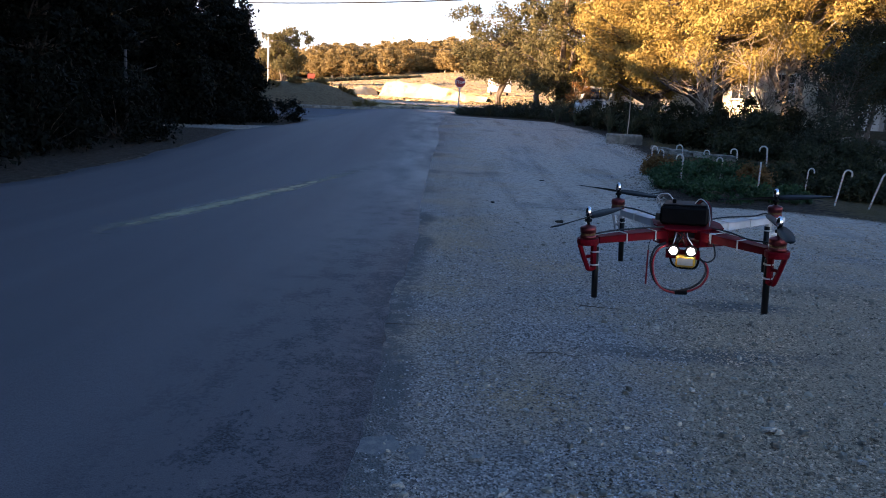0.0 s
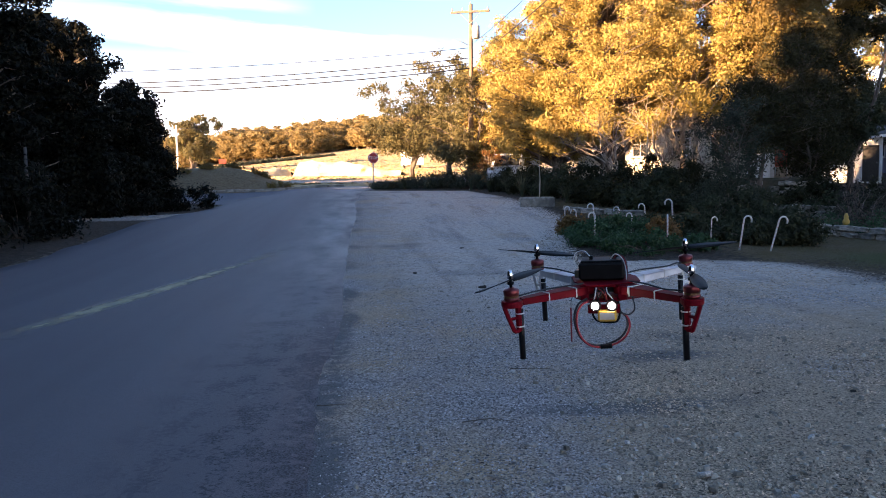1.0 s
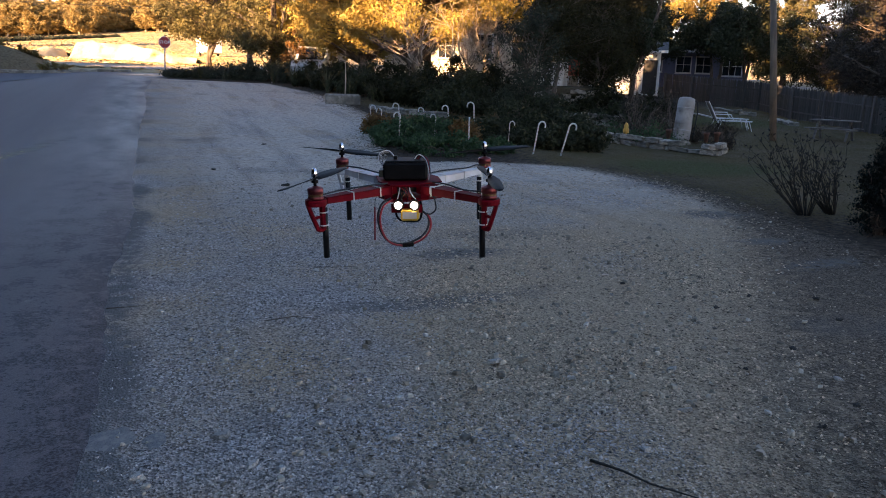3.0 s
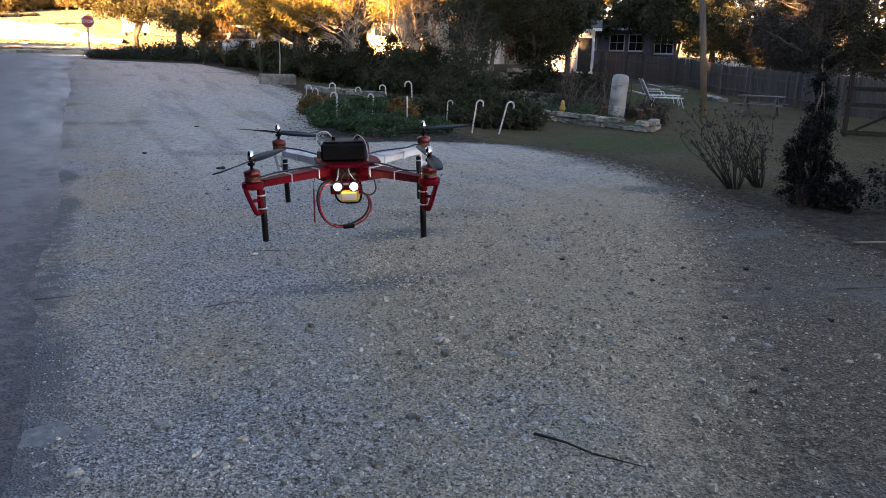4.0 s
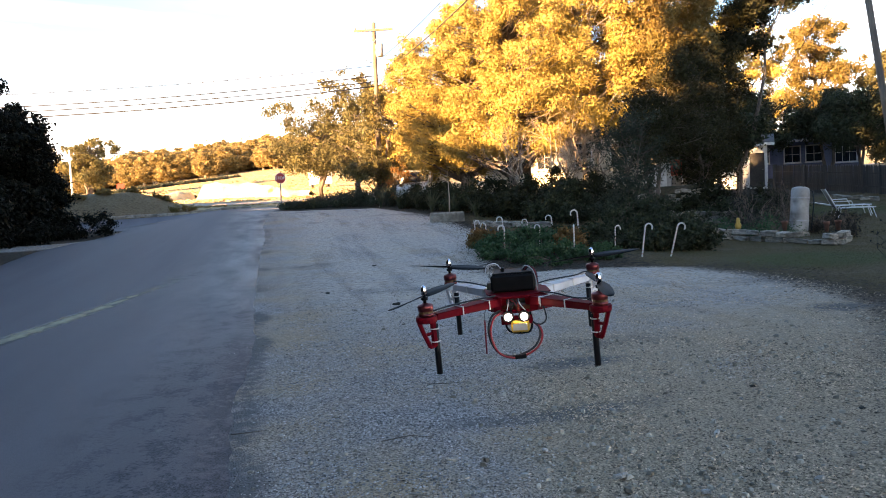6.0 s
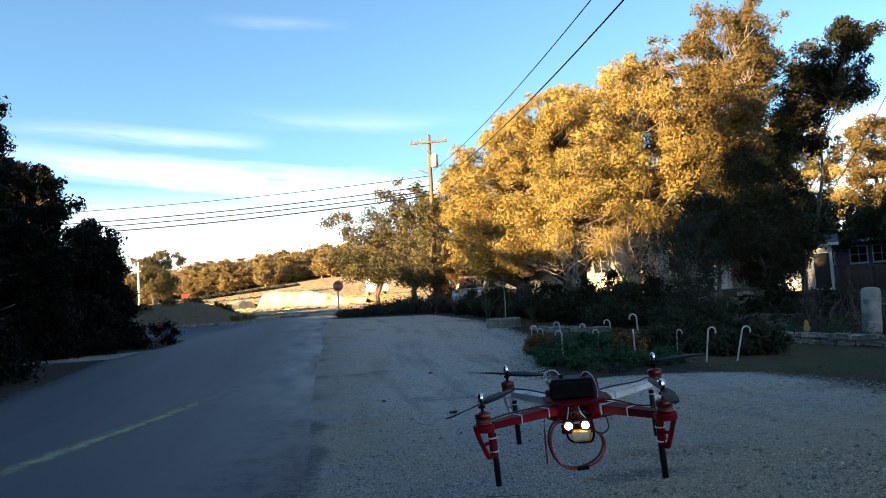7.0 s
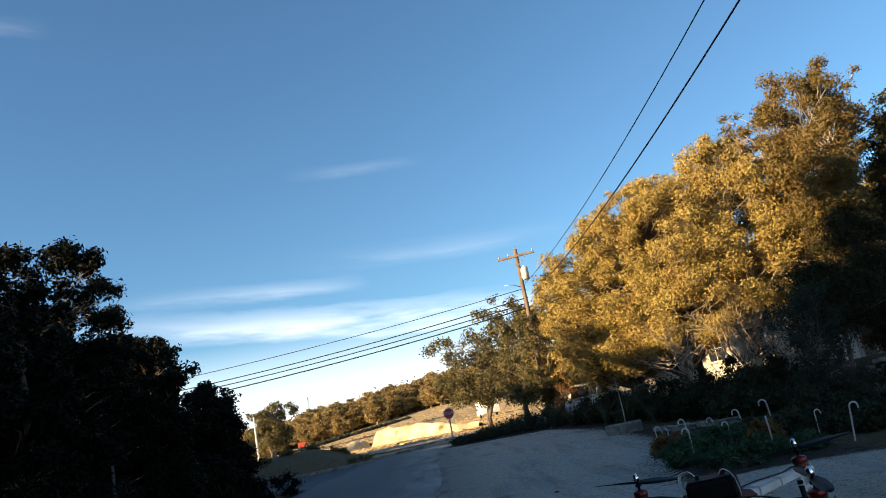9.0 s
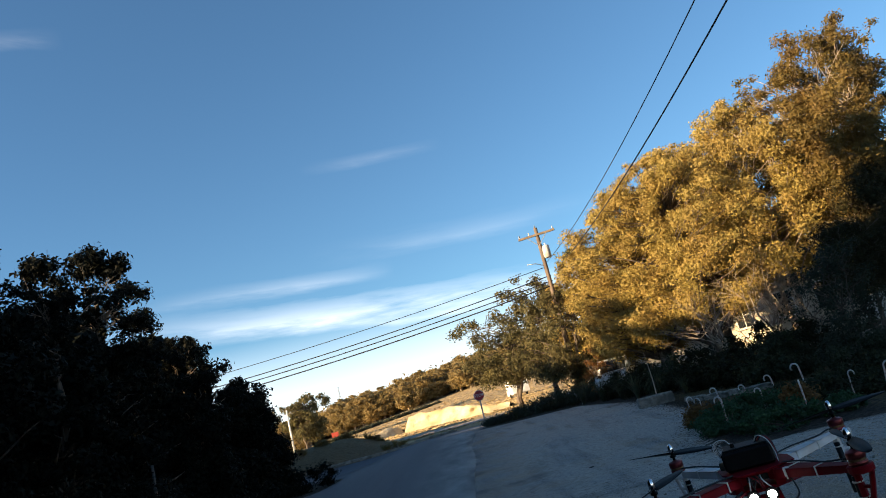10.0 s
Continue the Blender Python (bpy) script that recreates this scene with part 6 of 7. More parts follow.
def bare_shrub(x, y, seed, n, h, spread):
    rng = np.random.default_rng(seed)
    ob = thing("bare_shrub", "thin bare upright stems with dried seed heads", "shrub", on_land(x, y))
    for i in range(n):
        a, q = rng.uniform(0, 2 * math.pi), rng.random() ** 0.6
        tip = Vector((spread * q * math.cos(a) - 0.30, spread * q * math.sin(a) + 0.25, h * rng.uniform(0.6, 1.0)))
        foot = Vector((0.12 * tip.x, 0.12 * tip.y, -0.03))
        g = Geo()
        pts = [foot.lerp(tip, k / 5) + Vector((rng.normal(), rng.normal(), 0)) * 0.012 * k for k in range(6)]
        g.tube(pts, [0.0065 - 0.0009 * k for k in range(6)], 4)
        for k in range(2, 6):
            for _ in range(2):
                d = Vector((rng.normal(), rng.normal(), 0.9)).normalized() * rng.uniform(0.03, 0.07)
                g.tube([pts[k], pts[k] + d * 0.5, pts[k] + d], [0.003, 0.008, 0.002], 4)
        part("stem", g, DARK_BARK, ob)


bare_shrub(8.25, 7.75, 1, 34, 1.15, 0.62)
bare_shrub(8.75, 7.75, 2, 34, 1.05, 0.5)


def bare_tree(x, y, h, seed):
    """A leafless tree: a forked trunk with many fine pale branches."""
    rng = np.random.default_rng(seed)
    ob = thing("bare_tree", "pale leafless tree with fine forking branches", "tree", on_land(x, y))
    g = Geo()
    def grow(p, d, ln, r, level):
        pts = [p]
        for k in range(4):
            d = (d + Vector((rng.normal(), rng.normal(), 0.25 * abs(rng.normal()))) * 0.16).normalized()
            pts.append(pts[-1] + d * ln / 4)
        g.tube(pts, [r * (1 - 0.16 * k) for k in range(5)], 5 if level < 2 else 4)
        if level < 4:
            for k in range(3 if level < 3 else 2):
                q = pts[int(rng.integers(2, 5))]
                nd = (d + Vector((rng.normal(), rng.normal(), 0.35 * rng.normal())) * 0.62).normalized()
                grow(q, nd, ln * rng.uniform(0.55, 0.8), r * 0.52, level + 1)
    for k in range(4):
        a = 2 * math.pi * (k + rng.random()) / 4
        grow(Vector((0.1 * math.cos(a), 0.1 * math.sin(a), -0.1)), Vector((0.45 * math.cos(a), 0.45 * math.sin(a), 1)).normalized(), h * 0.42, 0.07, 0)
    part("branch", g, PALE_BARK, ob, smooth=True)


bare_tree(11.6, 32.6, 5.6, 4)
bare_tree(13.9, 33.4, 5.8, 5)
bare_tree(15.4, 34.2, 5.4, 6)

# ---- the hovering drone ----
def drone(m):
    ob = thing("drone", "red and white four-armed drone hovering with lit headlights", "drone", m)
    plate = [(0.062 * math.cos(a + 0.39) * (1.0 + 0.18 * (i % 2)), 0.062 * math.sin(a + 0.39) * (1.0 + 0.18 * (i % 2))) for i, a in enumerate(np.linspace(0, 2 * math.pi, 8, endpoint=False))]
    part("bottom_plate", Geo().prism(plate, -0.0205, -0.0185), F_RED, ob, "red lower frame plate")
    part("top_plate", Geo().prism(plate, 0.0105, 0.0125), F_RED, ob, "red upper frame plate")
    part("circuit_board", Geo().box((0, 0, -0.004), (0.05, 0.05, 0.012), None, 0.002), F_BOARD, ob, "dark circuit board with components")
    rng = np.random.default_rng(2)
    for k, (sx, sy) in enumerate(((-1, -1), (1, -1), (-1, 1), (1, 1))):
        front = sy < 0
        col = F_RED if front else F_WHITE
        a = math.degrees(math.atan2(sy, sx))
        turn = pose(0, 0, 0, 0, 0, a)
        arm = Geo()
        for s in (-1, 1):
            arm.add([(0.045, s * 0.019, -0.0075), (0.045, s * 0.019, 0.0085), (0.20, s * 0.0085, 0.0075), (0.20, s * 0.0085, -0.0045),
                     (0.045, s * 0.013, -0.0075), (0.045, s * 0.013, 0.0085), (0.20, s * 0.0045, 0.0075), (0.20, s * 0.0045, -0.0045)],
                    [(0, 1, 2, 3), (7, 6, 5, 4), (1, 5, 6, 2), (0, 3, 7, 4), (0, 4, 5, 1), (3, 2, 6, 7)], turn)
        arm.add([(0.045, -0.019, 0.006), (0.045, 0.019, 0.006), (0.2, 0.0085, 0.005), (0.2, -0.0085, 0.005), (0.045, -0.019, 0.0084), (0.045, 0.019, 0.0084), (0.2, 0.0085, 0.0074), (0.2, -0.0085, 0.0074)],
                [(0, 1, 2, 3), (7, 6, 5, 4), (0, 4, 5, 1), (1, 5, 6, 2), (2, 6, 7, 3), (3, 7, 4, 0)], turn)
        for i in range(6):
            r = 0.065 + 0.024 * i
            w = 0.017 - 0.0016 * i
            arm.box((r, 0, 0.0002), (0.003, 2 * w * 0.85, 0.0115), turn)
        arm.lathe([(0.004, -0.008), (0.0185, -0.008), (0.0195, -0.006), (0.0195, 0.001), (0.0185, 0.003), (0.004, 0.003)], 20, turn @ pose(0.219, 0, 0.003))
        arm_ob = part("arm", arm, col, ob, "red moulded arm" if front else "white moulded arm")
        # hanging bracket below the motor: a slanted strut, an inner strut and two rungs
        br = Geo()
        br.tube([(0.236, 0, -0.004), (0.228, 0, -0.026), (0.217, 0, -0.052)], 0.0042, 6, m=turn)
        br.tube([(0.206, 0, -0.004), (0.206, 0, -0.052)], 0.0062, 6, m=turn)
        br.tube([(0.227, 0, -0.028), (0.206, 0, -0.028)], 0.003, 5, m=turn)
        br.tube([(0.217, 0, -0.052), (0.205, 0, -0.052)], 0.0042, 6, m=turn)
        part("leg_bracket", br, col, arm_ob, "open moulded leg bracket")
        part("leg", Geo().tube([(0.202, 0.0, -0.012), (0.2025, 0.0, -0.106)], 0.0056, 12, m=turn), F_TUBE, ob, "black tube landing leg", smooth=True)
        for z in (-0.021, -0.045):
            part("tie", Geo().lathe([(0.0062, z), (0.0085, z), (0.0085, z + 0.002), (0.0062, z + 0.002)], 10, turn @ pose(0.2035, 0, 0)), F_TIE, arm_ob, "pale cable tie")
        for r in (0.085, 0.145):
            w = 0.019 - 0.0105 * (r - 0.045) / 0.155 + 0.0015
            t = Geo()
            t.box((r, 0, 0.0093), (0.0021, 2 * w, 0.0012), turn)
            for s in (-1, 1):
                t.box((r, s * w, 0.001), (0.0021, 0.0012, 0.018), turn)
            part("tie", t, F_TIE, arm_ob, "pale cable tie round the arm")
        part("wire", Geo().tube(soft([(0.06, 0.008, 0.013), (0.1, 0.006, 0.0145), (0.16, -0.004, 0.0135), (0.195, 0.004, 0.014), (0.207, 0, 0.012)]), 0.0016, 6, m=turn), WIRE, arm_ob, "black motor wire", smooth=True)
        mo = turn @ pose(0.219, 0, 0.0065)
        motor = part("motor", Geo().lathe([(0.004, 0), (0.0135, 0.0), (0.0142, 0.0015), (0.0142, 0.005), (0.0128, 0.0055), (0.0128, 0.0095), (0.0142, 0.010), (0.0142, 0.019), (0.0125, 0.021), (0.006, 0.0225), (0.0045, 0.024)], 24, mo), F_MOTOR, ob, "dark red brushless motor", smooth=True)
        part("windings", Geo().lathe([(0.010, 0.0052), (0.0131, 0.0056), (0.0131, 0.0094), (0.010, 0.0098)], 20, mo), F_COPPER, motor, "copper motor windings")
        part("shaft", Geo().lathe([(0.0028, 0.022), (0.0028, 0.029), (0.0062, 0.0295), (0.0062, 0.034), (0.0032, 0.0345), (0.0032, 0.04)], 12, mo), F_BLACK, motor, "black propeller hub", smooth=True)
        part("spinner", Geo().lathe([(0.0055, 0.040), (0.0055, 0.046), (0.0048, 0.051), (0.003, 0.055), (0.0008, 0.0565)], 14, mo), F_CHROME, motor, "polished metal spinner nut", smooth=True)
        prop = Geo()
        spin = mo @ pose(0, 0, 0.037, 0, 0, (25, -38, 12, -20)[k])
        for s in (0, 180):
            vs, fs = [], []
            for i in range(10):
                f = i / 9
                r = 0.004 + 0.112 * f
                c = 0.0125 * (0.45 + 1.1 * math.sin(math.pi * min(1.0, 0.12 + 0.80 * f)) ** 0.8) * (1 if f < 0.95 else 0.55)
                tw = radians(24 * (1 - f) + 6)
                for q, th in ((-0.42, 0), (0.58, 0), (0.58, 0.0007), (-0.42, 0.0012)):
                    vs.append((r, q * c * math.cos(tw), q * c * math.sin(tw) + th))
            for i in range(9):
                for q in range(4):
                    fs.append((i * 4 + q, i * 4 + (q + 1) % 4, i * 4 + 4 + (q + 1) % 4, i * 4 + 4 + q))
            fs += [(3, 2, 1, 0), (36, 37, 38, 39)]
            prop.add(vs, fs, spin @ pose(0, 0, 0, 0, 0, s))
        part("propeller", prop, F_BLACK, motor, "black two-bladed propeller", smooth=True)
    # front: bridge between the arms, lights, battery, loom
    front = Geo()
    for s in (-1, 1):
        front.box((s * 0.031, -0.055, -0.004), (0.016, 0.004, 0.028), pose(0, 0, 0, 0, 0, s * 4), 0.001)
    front.box((0, -0.055, 0.0085), (0.05, 0.004, 0.004), None, 0.001)
    front.box((0, -0.056, -0.0165), (0.05, 0.004, 0.004), None, 0.001)
    front.box((0, -0.062, -0.026), (0.06, 0.003, 0.018), pose(0, 0, 0, 8), 0.001)
    part("front_panel", front, F_RED, ob, "red front frame panel")
    for s in (-1, 1):
        h = part("headlight", Geo().lathe([(0.0015, 0), (0.0072, 0.0), (0.0072, 0.006), (0.0056, 0.0085), (0.003, 0.0098)], 18, pose(s * 0.0152, -0.064, -0.026, 90)), LED, ob, "bright white round headlight", smooth=True)
        part("bezel", Geo().lathe([(0.0094, -0.002), (0.0108, -0.002), (0.0108, 0.005), (0.0094, 0.005)], 18, pose(s * 0.0152, -0.064, -0.026, 90)), F_BLACK, h, "black light bezel")
    part("red_light", Geo().lathe([(0.0005, 0), (0.003, 0), (0.003, 0.003), (0.0005, 0.0045)], 10, pose(-0.006, -0.064, -0.038, 90)), LED_RED, ob, "small glowing red lamp")
    pack = part("battery", Geo().box((0.006, -0.045, -0.0455), (0.034, 0.05, 0.022), None, 0.003), F_YELLOW, ob, "yellow taped battery pack")
    part("label", Geo().box((0.006, -0.0705, -0.0455), (0.027, 0.0008, 0.013)), F_LABEL, pack, "pale worn battery label")
    tray = Geo()
    tray.tube(soft([(-0.02, -0.05, -0.022), (-0.022, -0.05, -0.045), (-0.012, -0.05, -0.06), (0.02, -0.05, -0.061), (0.028, -0.05, -0.045), (0.026, -0.05, -0.022)]), 0.0022, 6)
    part("strap", tray, F_BLACK, ob, "black battery strap", smooth=True)
    box = part("controller_box", Geo().box((-0.004, 0.002, 0.031), (0.086, 0.058, 0.034), None, 0.004), F_BLACK, ob, "black electronics box on top")
    part("lid", Geo().box((-0.004, 0.002, 0.0495), (0.078, 0.05, 0.004), None, 0.0015), F_BLACK, box)
    part("connector", Geo().box((-0.05, -0.004, 0.026), (0.012, 0.03, 0.014), None, 0.001), F_BOARD, box, "grey pin connector block")
    part("socket", Geo().box((-0.024, 0.0, 0.054), (0.007, 0.012, 0.009), None, 0.001), F_BLACK, box)
    for i in range(6):
        o = 0.0022 * i
        part("lead", Geo().tube(soft([(-0.046, -0.008 + o, 0.034), (-0.056 + o * 0.4, -0.01 + o, 0.052), (-0.052 + o * 0.3, -0.008 + o, 0.066 - o * 0.4), (-0.036, -0.004 + o, 0.068 - o * 0.5), (-0.025, -0.002 + o, 0.055)]), 0.0009, 5),
             F_WIRE_WHITE if i % 2 == 0 else WIRE, box, "thin servo lead", smooth=True)
    for i in range(4):
        o = 0.0026 * i
        part("lead", Geo().tube(soft([(0.012 + o, 0.0, 0.05), (0.022 + o, -0.006, 0.061 - o * 0.3), (0.036 + o * 0.6, -0.012, 0.052), (0.042 + o * 0.3, -0.02, 0.03), (0.042, -0.026, 0.014)]), 0.0011, 5),
             (F_WIRE_WHITE, WIRE, F_WIRE_RED, WIRE)[i], box, "thin power lead", smooth=True)
    for i in range(7):
        x0, x1 = rng.uniform(-0.02, 0.02, 2)
        part("loom_wire", Geo().tube(soft([(x0, -0.05, 0.008), ((x0 + x1) / 2 + rng.normal() * 0.006, -0.064, -0.002), (x1, -0.06, -0.018)]), 0.0012, 5), (WIRE, F_WIRE_RED, F_WIRE_WHITE)[i % 3], ob, "tangled signal wire", smooth=True)
    loop = [(-0.03, -0.06, -0.014), (-0.046, -0.07, -0.022), (-0.054, -0.075, -0.045), (-0.05, -0.078, -0.072), (-0.036, -0.08, -0.092), (-0.012, -0.08, -0.099), (0.012, -0.078, -0.094), (0.032, -0.075, -0.082), (0.042, -0.07, -0.064), (0.04, -0.064, -0.048), (0.03, -0.058, -0.04)]
    for i, (c, lab) in enumerate(((WIRE, "black battery cable"), (F_WIRE_RED, "red battery cable"))):
        part("cable", Geo().tube(soft([(x + 0.004 * i, y - 0.002 * i, z - 0.003 * i) for x, y, z in loop]), 0.0021, 7), c, ob, lab, smooth=True)
    part("plug", Geo().box((-0.004, -0.081, -0.1), (0.022, 0.008, 0.008), pose(0, 0, 0, 0, -4, 0), 0.0015), F_BLACK, ob, "black battery connector")
    part("cable", Geo().tube(soft([(0.046, -0.058, 0.004), (0.054, -0.066, -0.015), (0.056, -0.066, -0.034), (0.046, -0.064, -0.044), (0.034, -0.06, -0.043)]), 0.0015, 6), WIRE, ob, "thin black cable", smooth=True)
    ant = part("antenna", Geo().tube([(-0.062, -0.055, -0.032), (-0.064, -0.055, -0.098)], 0.0017, 7), F_WIRE_RED, ob, "thin red antenna tube", smooth=True)
    part("antenna_lead", Geo().tube(soft([(-0.058, -0.05, -0.01), (-0.061, -0.054, -0.02), (-0.062, -0.055, -0.034)]), 0.0007, 5), WIRE, ant, "thin grey antenna lead")
    part("connector", Geo().box((0.05, -0.064, 0.002), (0.011, 0.012, 0.014), None, 0.001), F_WIRE_WHITE, ob, "white plug on the arm")
    return ob


drone(pose(0.458, 1.412, 1.402, 4.0, -2.4, -21.9))

# ---- loose stones, twigs and gravel on the lot ----
for i, (x, y, s) in enumerate(((0.20, 3.27, 0.10), (0.30, 2.97, 0.085), (0.41, 2.90, 0.075), (0.94, 3.03, 0.09), (1.79, 3.80, 0.085), (2.69, 4.27, 0.075), (2.3, 5.0, 0.06), (0.95, 4.4, 0.06), (1.3, 4.0, 0.07),
                               (1.55, 4.35, 0.065), (1.9, 4.6, 0.06), (2.45, 2.9, 0.08), (2.0, 2.6, 0.07), (2.85, 2.75, 0.06), (-0.1, 4.9, 0.05), (-0.05, 5.3, 0.05), (1.2, 6.2, 0.06), (3.3, 4.9, 0.06), (0.5, 3.9, 0.055),
                               (2.75, 3.4, 0.075), (1.1, 3.45, 0.06), (1.45, 3.0, 0.055), (3.6, 3.0, 0.06), (0.75, 2.75, 0.06), (-0.15, 3.0, 0.07), (5.6, 40.2, 0.35), (2.1, 3.45, 0.07), (1.62, 5.2, 0.05))):
    o = solid("stone", STONES[i % 6], STONE, "pale rough limestone chunk on the gravel", "stone", pose(x, y, ground_z(x, y) + 0.012, 6 * (i % 3), 5 * (i % 4), 47 * i), "loose stones")
    o.scale = (s, s * 0.8, s * 0.75)
clod_rng = np.random.default_rng(41)
CLOD = mat("dark_clod", (0.018, 0.018, 0.016), (0.055, 0.052, 0.047), 30, 0.95, 0.4, rnd=0.2)
for i, (x, y, s) in enumerate(((1.77, 11.5, 0.16), (3.76, 3.5, 0.07), (3.6, 5.2, 0.06), (3.9, 4.4, 0.06), (4.4, 4.6, 0.07), (3.2, 3.3, 0.045), (4.6, 3.9, 0.08), (4.9, 4.4, 0.08), (3.0, 2.55, 0.06), (3.4, 2.7, 0.06), (4.4, 3.2, 0.06), (0.85, 13.6, 0.12), (2.2, 17.6, 0.12))):
    crumb = Geo()
    for k in range(9):
        src = STONES[(i + k) % 6]
        q = clod_rng.uniform(0.3, 0.6) * (1.6 if k == 0 else 1)
        crumb.add([v.co for v in src.vertices], [p.vertices[:] for p in src.polygons], pose(*(clod_rng.normal(0, 0.17, 2) * (k > 0)), 0.1 * q, 30 * k, 50 * k, 70 * k) @ Matrix.Diagonal((q, q, q * 0.7, 1)))
    o = solid("clod", crumb, CLOD, "small crumbling dark clod of earth on the gravel", "clod", pose(x, y, ground_z(x, y) + 0.004, 0, 0, 61 * i), "dark clods")
    o.scale = (s, s * 0.8, s * 0.8)
SLAB_TAR = mat("broken_asphalt", (0.10, 0.10, 0.105), (0.20, 0.20, 0.205), 40, 0.9, 0.4, (0.24, 0.23, 0.21), 6.0)
slab = solid("asphalt_slab", stone_mesh(31, 0.22, 3), SLAB_TAR, "flat broken slab at the asphalt edge", "slab", pose(-0.28, 3.38, ground_z(-0.28, 3.38) + 0.0, 2, -2, 40))
slab.scale = (0.24, 0.2, 0.05)
slab_small = solid("asphalt_slab", stone_mesh(32, 0.22, 3), SLAB_TAR, "small flat slab beside the broken edge", "slab", pose(-0.08, 3.32, ground_z(-0.1, 3.3) + 0.0, 2, -2, 80))
slab_small.scale = (0.15, 0.11, 0.05)


PALE_STICK = mat("bleached_stick", (0.36, 0.33, 0.28), (0.50, 0.47, 0.41), 30, 0.9, 0.2)


def twig(pts, r, material=BARK, label="dry fallen twig on the gravel"):
    solid("twig", Geo().tube([(x, y, ground_z(x, y) + 0.014 + z) for x, y, z in pts], [r * (1 - 0.6 * i / (len(pts) - 1)) for i in range(len(pts))], 5), material, label, "twig", group="fallen twigs", smooth=True)


twig([(1.70, 2.58, 0), (1.77, 2.44, 0.012), (1.83, 2.32, 0.005), (1.96, 2.14, 0.01)], 0.007, CLOD)
twig([(1.76, 2.73, 0), (1.86, 2.8, 0.01), (1.97, 2.79, 0)], 0.004)
twig([(-0.1, 6.35, 0), (0.0, 6.48, 0.02), (0.14, 6.46, 0.01)], 0.006, PALE_STICK, "bent white stick on the gravel")
twig([(-0.13, 6.2, 0), (-0.11, 6.42, 0.015)], 0.005, PALE_STICK, "bent white stick on the gravel")
twig([(1.2, 6.3, 0), (1.36, 6.22, 0.01), (1.55, 6.24, 0)], 0.005)
twig([(0.6, 4.9, 0), (0.8, 4.92, 0.01), (0.95, 4.86, 0)], 0.005)
twig([(0.62, 3.95, 0), (0.72, 3.85, 0.012), (0.7, 3.72, 0.0)], 0.005, PALE_BARK)
twig([(-0.4, 5.45, 0), (-0.15, 5.42, 0.01)], 0.005)
twig([(5.1, 3.7, 0), (5.6, 3.5, 0.02), (6.0, 3.5, 0.0)], 0.007)
twig([(6.6, 4.7, 0.02), (7.2, 4.4, 0.05), (8.0, 4.3, 0.03)], 0.012, PALE_BARK)


def gravel_field():
    """Loose chips lying all over the lot, thinning out with distance."""
    rng = np.random.default_rng(17)
    n = 360000
    r = 1.4 + 15 * rng.random(n) ** 1.35
    a = rng.uniform(radians(22), radians(97), n)
    near = rng.random(n) < 0.28
    r = np.where(near, 9.0 * rng.random(n) ** 0.5, r)
    a = np.where(near, rng.uniform(radians(-100), radians(100), n), a + rng.normal(0, 0.05, n))
    x, y = r * np.cos(a), r * np.sin(a)
    keep = (x > -0.34 + 0.1 * rng.normal(size=n)) & (x < np.interp(y, EDGE_Y, EDGE_X) + 0.2)
    keep |= (x < -0.3) & (rng.random(n) < 0.6 * np.exp((x + 0.34) / 0.30))
    patch = np.array([noise.fractal((p * 0.8, q * 0.8, 7.0), 1.0, 2.0, 3) for p, q in zip(x, y)])
    keep &= rng.random(n) < np.clip(0.72 + 1.2 * patch - 0.42 * np.clip((x - 1.2) / 3, 0, 1) * (y < 9), 0.15, 1.0)
    keep &= rng.random(n) < 1 - 0.93 * np.clip((r - 6.0) / 10.0, 0, 1)
    keep &= rng.random(n) > 0.90 * bare_soil(x, y)
    keep &= rng.random(n) < 0.12 + 0.88 * np.clip((x + 0.35) / 0.7, 0, 1)
    x, y = x[keep], y[keep]
    n = len(x)
    s = 0.0028 + 0.0075 * rng.random(n) ** 2.8 + 0.0005 * np.hypot(x, y)
    z = land(x, y)
    wob = np.array([noise.fractal((p * 0.9, q * 0.9, 0.0), 1.0, 2.0, 4) for p, q in zip(x, y)])
    z = z + 0.018 * wob * np.exp(-(x ** 2 + (y - 5) ** 2) / 160.0)
    base = np.array([(1, 0, -0.35), (-0.5, 0.87, -0.35), (-0.5, -0.87, -0.35), (0.62, 0.1, 0.42), (-0.28, 0.6, 0.5), (-0.36, -0.52, 0.38)], float)
    rot = rng.uniform(0, 2 * math.pi, n)
    v = base[None] * (1 + 0.30 * rng.normal(size=(n, 6, 3))) * s[:, None, None]
    c, q = np.cos(rot)[:, None], np.sin(rot)[:, None]
    px = v[..., 0] * c - v[..., 1] * q + x[:, None]
    py = v[..., 0] * q + v[..., 1] * c + y[:, None]
    pz = v[..., 2] * 0.62 + (z + 0.18 * s)[:, None]
    verts = np.stack([px, py, pz], -1).reshape(-1, 3)
    tri = np.array([(3, 4, 5), (0, 1, 4), (0, 4, 3), (1, 2, 5), (1, 5, 4), (2, 0, 3), (2, 3, 5)])
    faces = (tri[None] + 6 * np.arange(n)[:, None, None]).reshape(-1, 3)
    me = bpy.data.meshes.new("gravel")
    me.from_pydata(verts.tolist(), [], faces.tolist())
    me.materials.append(GRAVEL)
    tagged(new("gravel", me), "loose grey gravel chips covering the lot", "gravel", kind="stuff")


gravel_field()


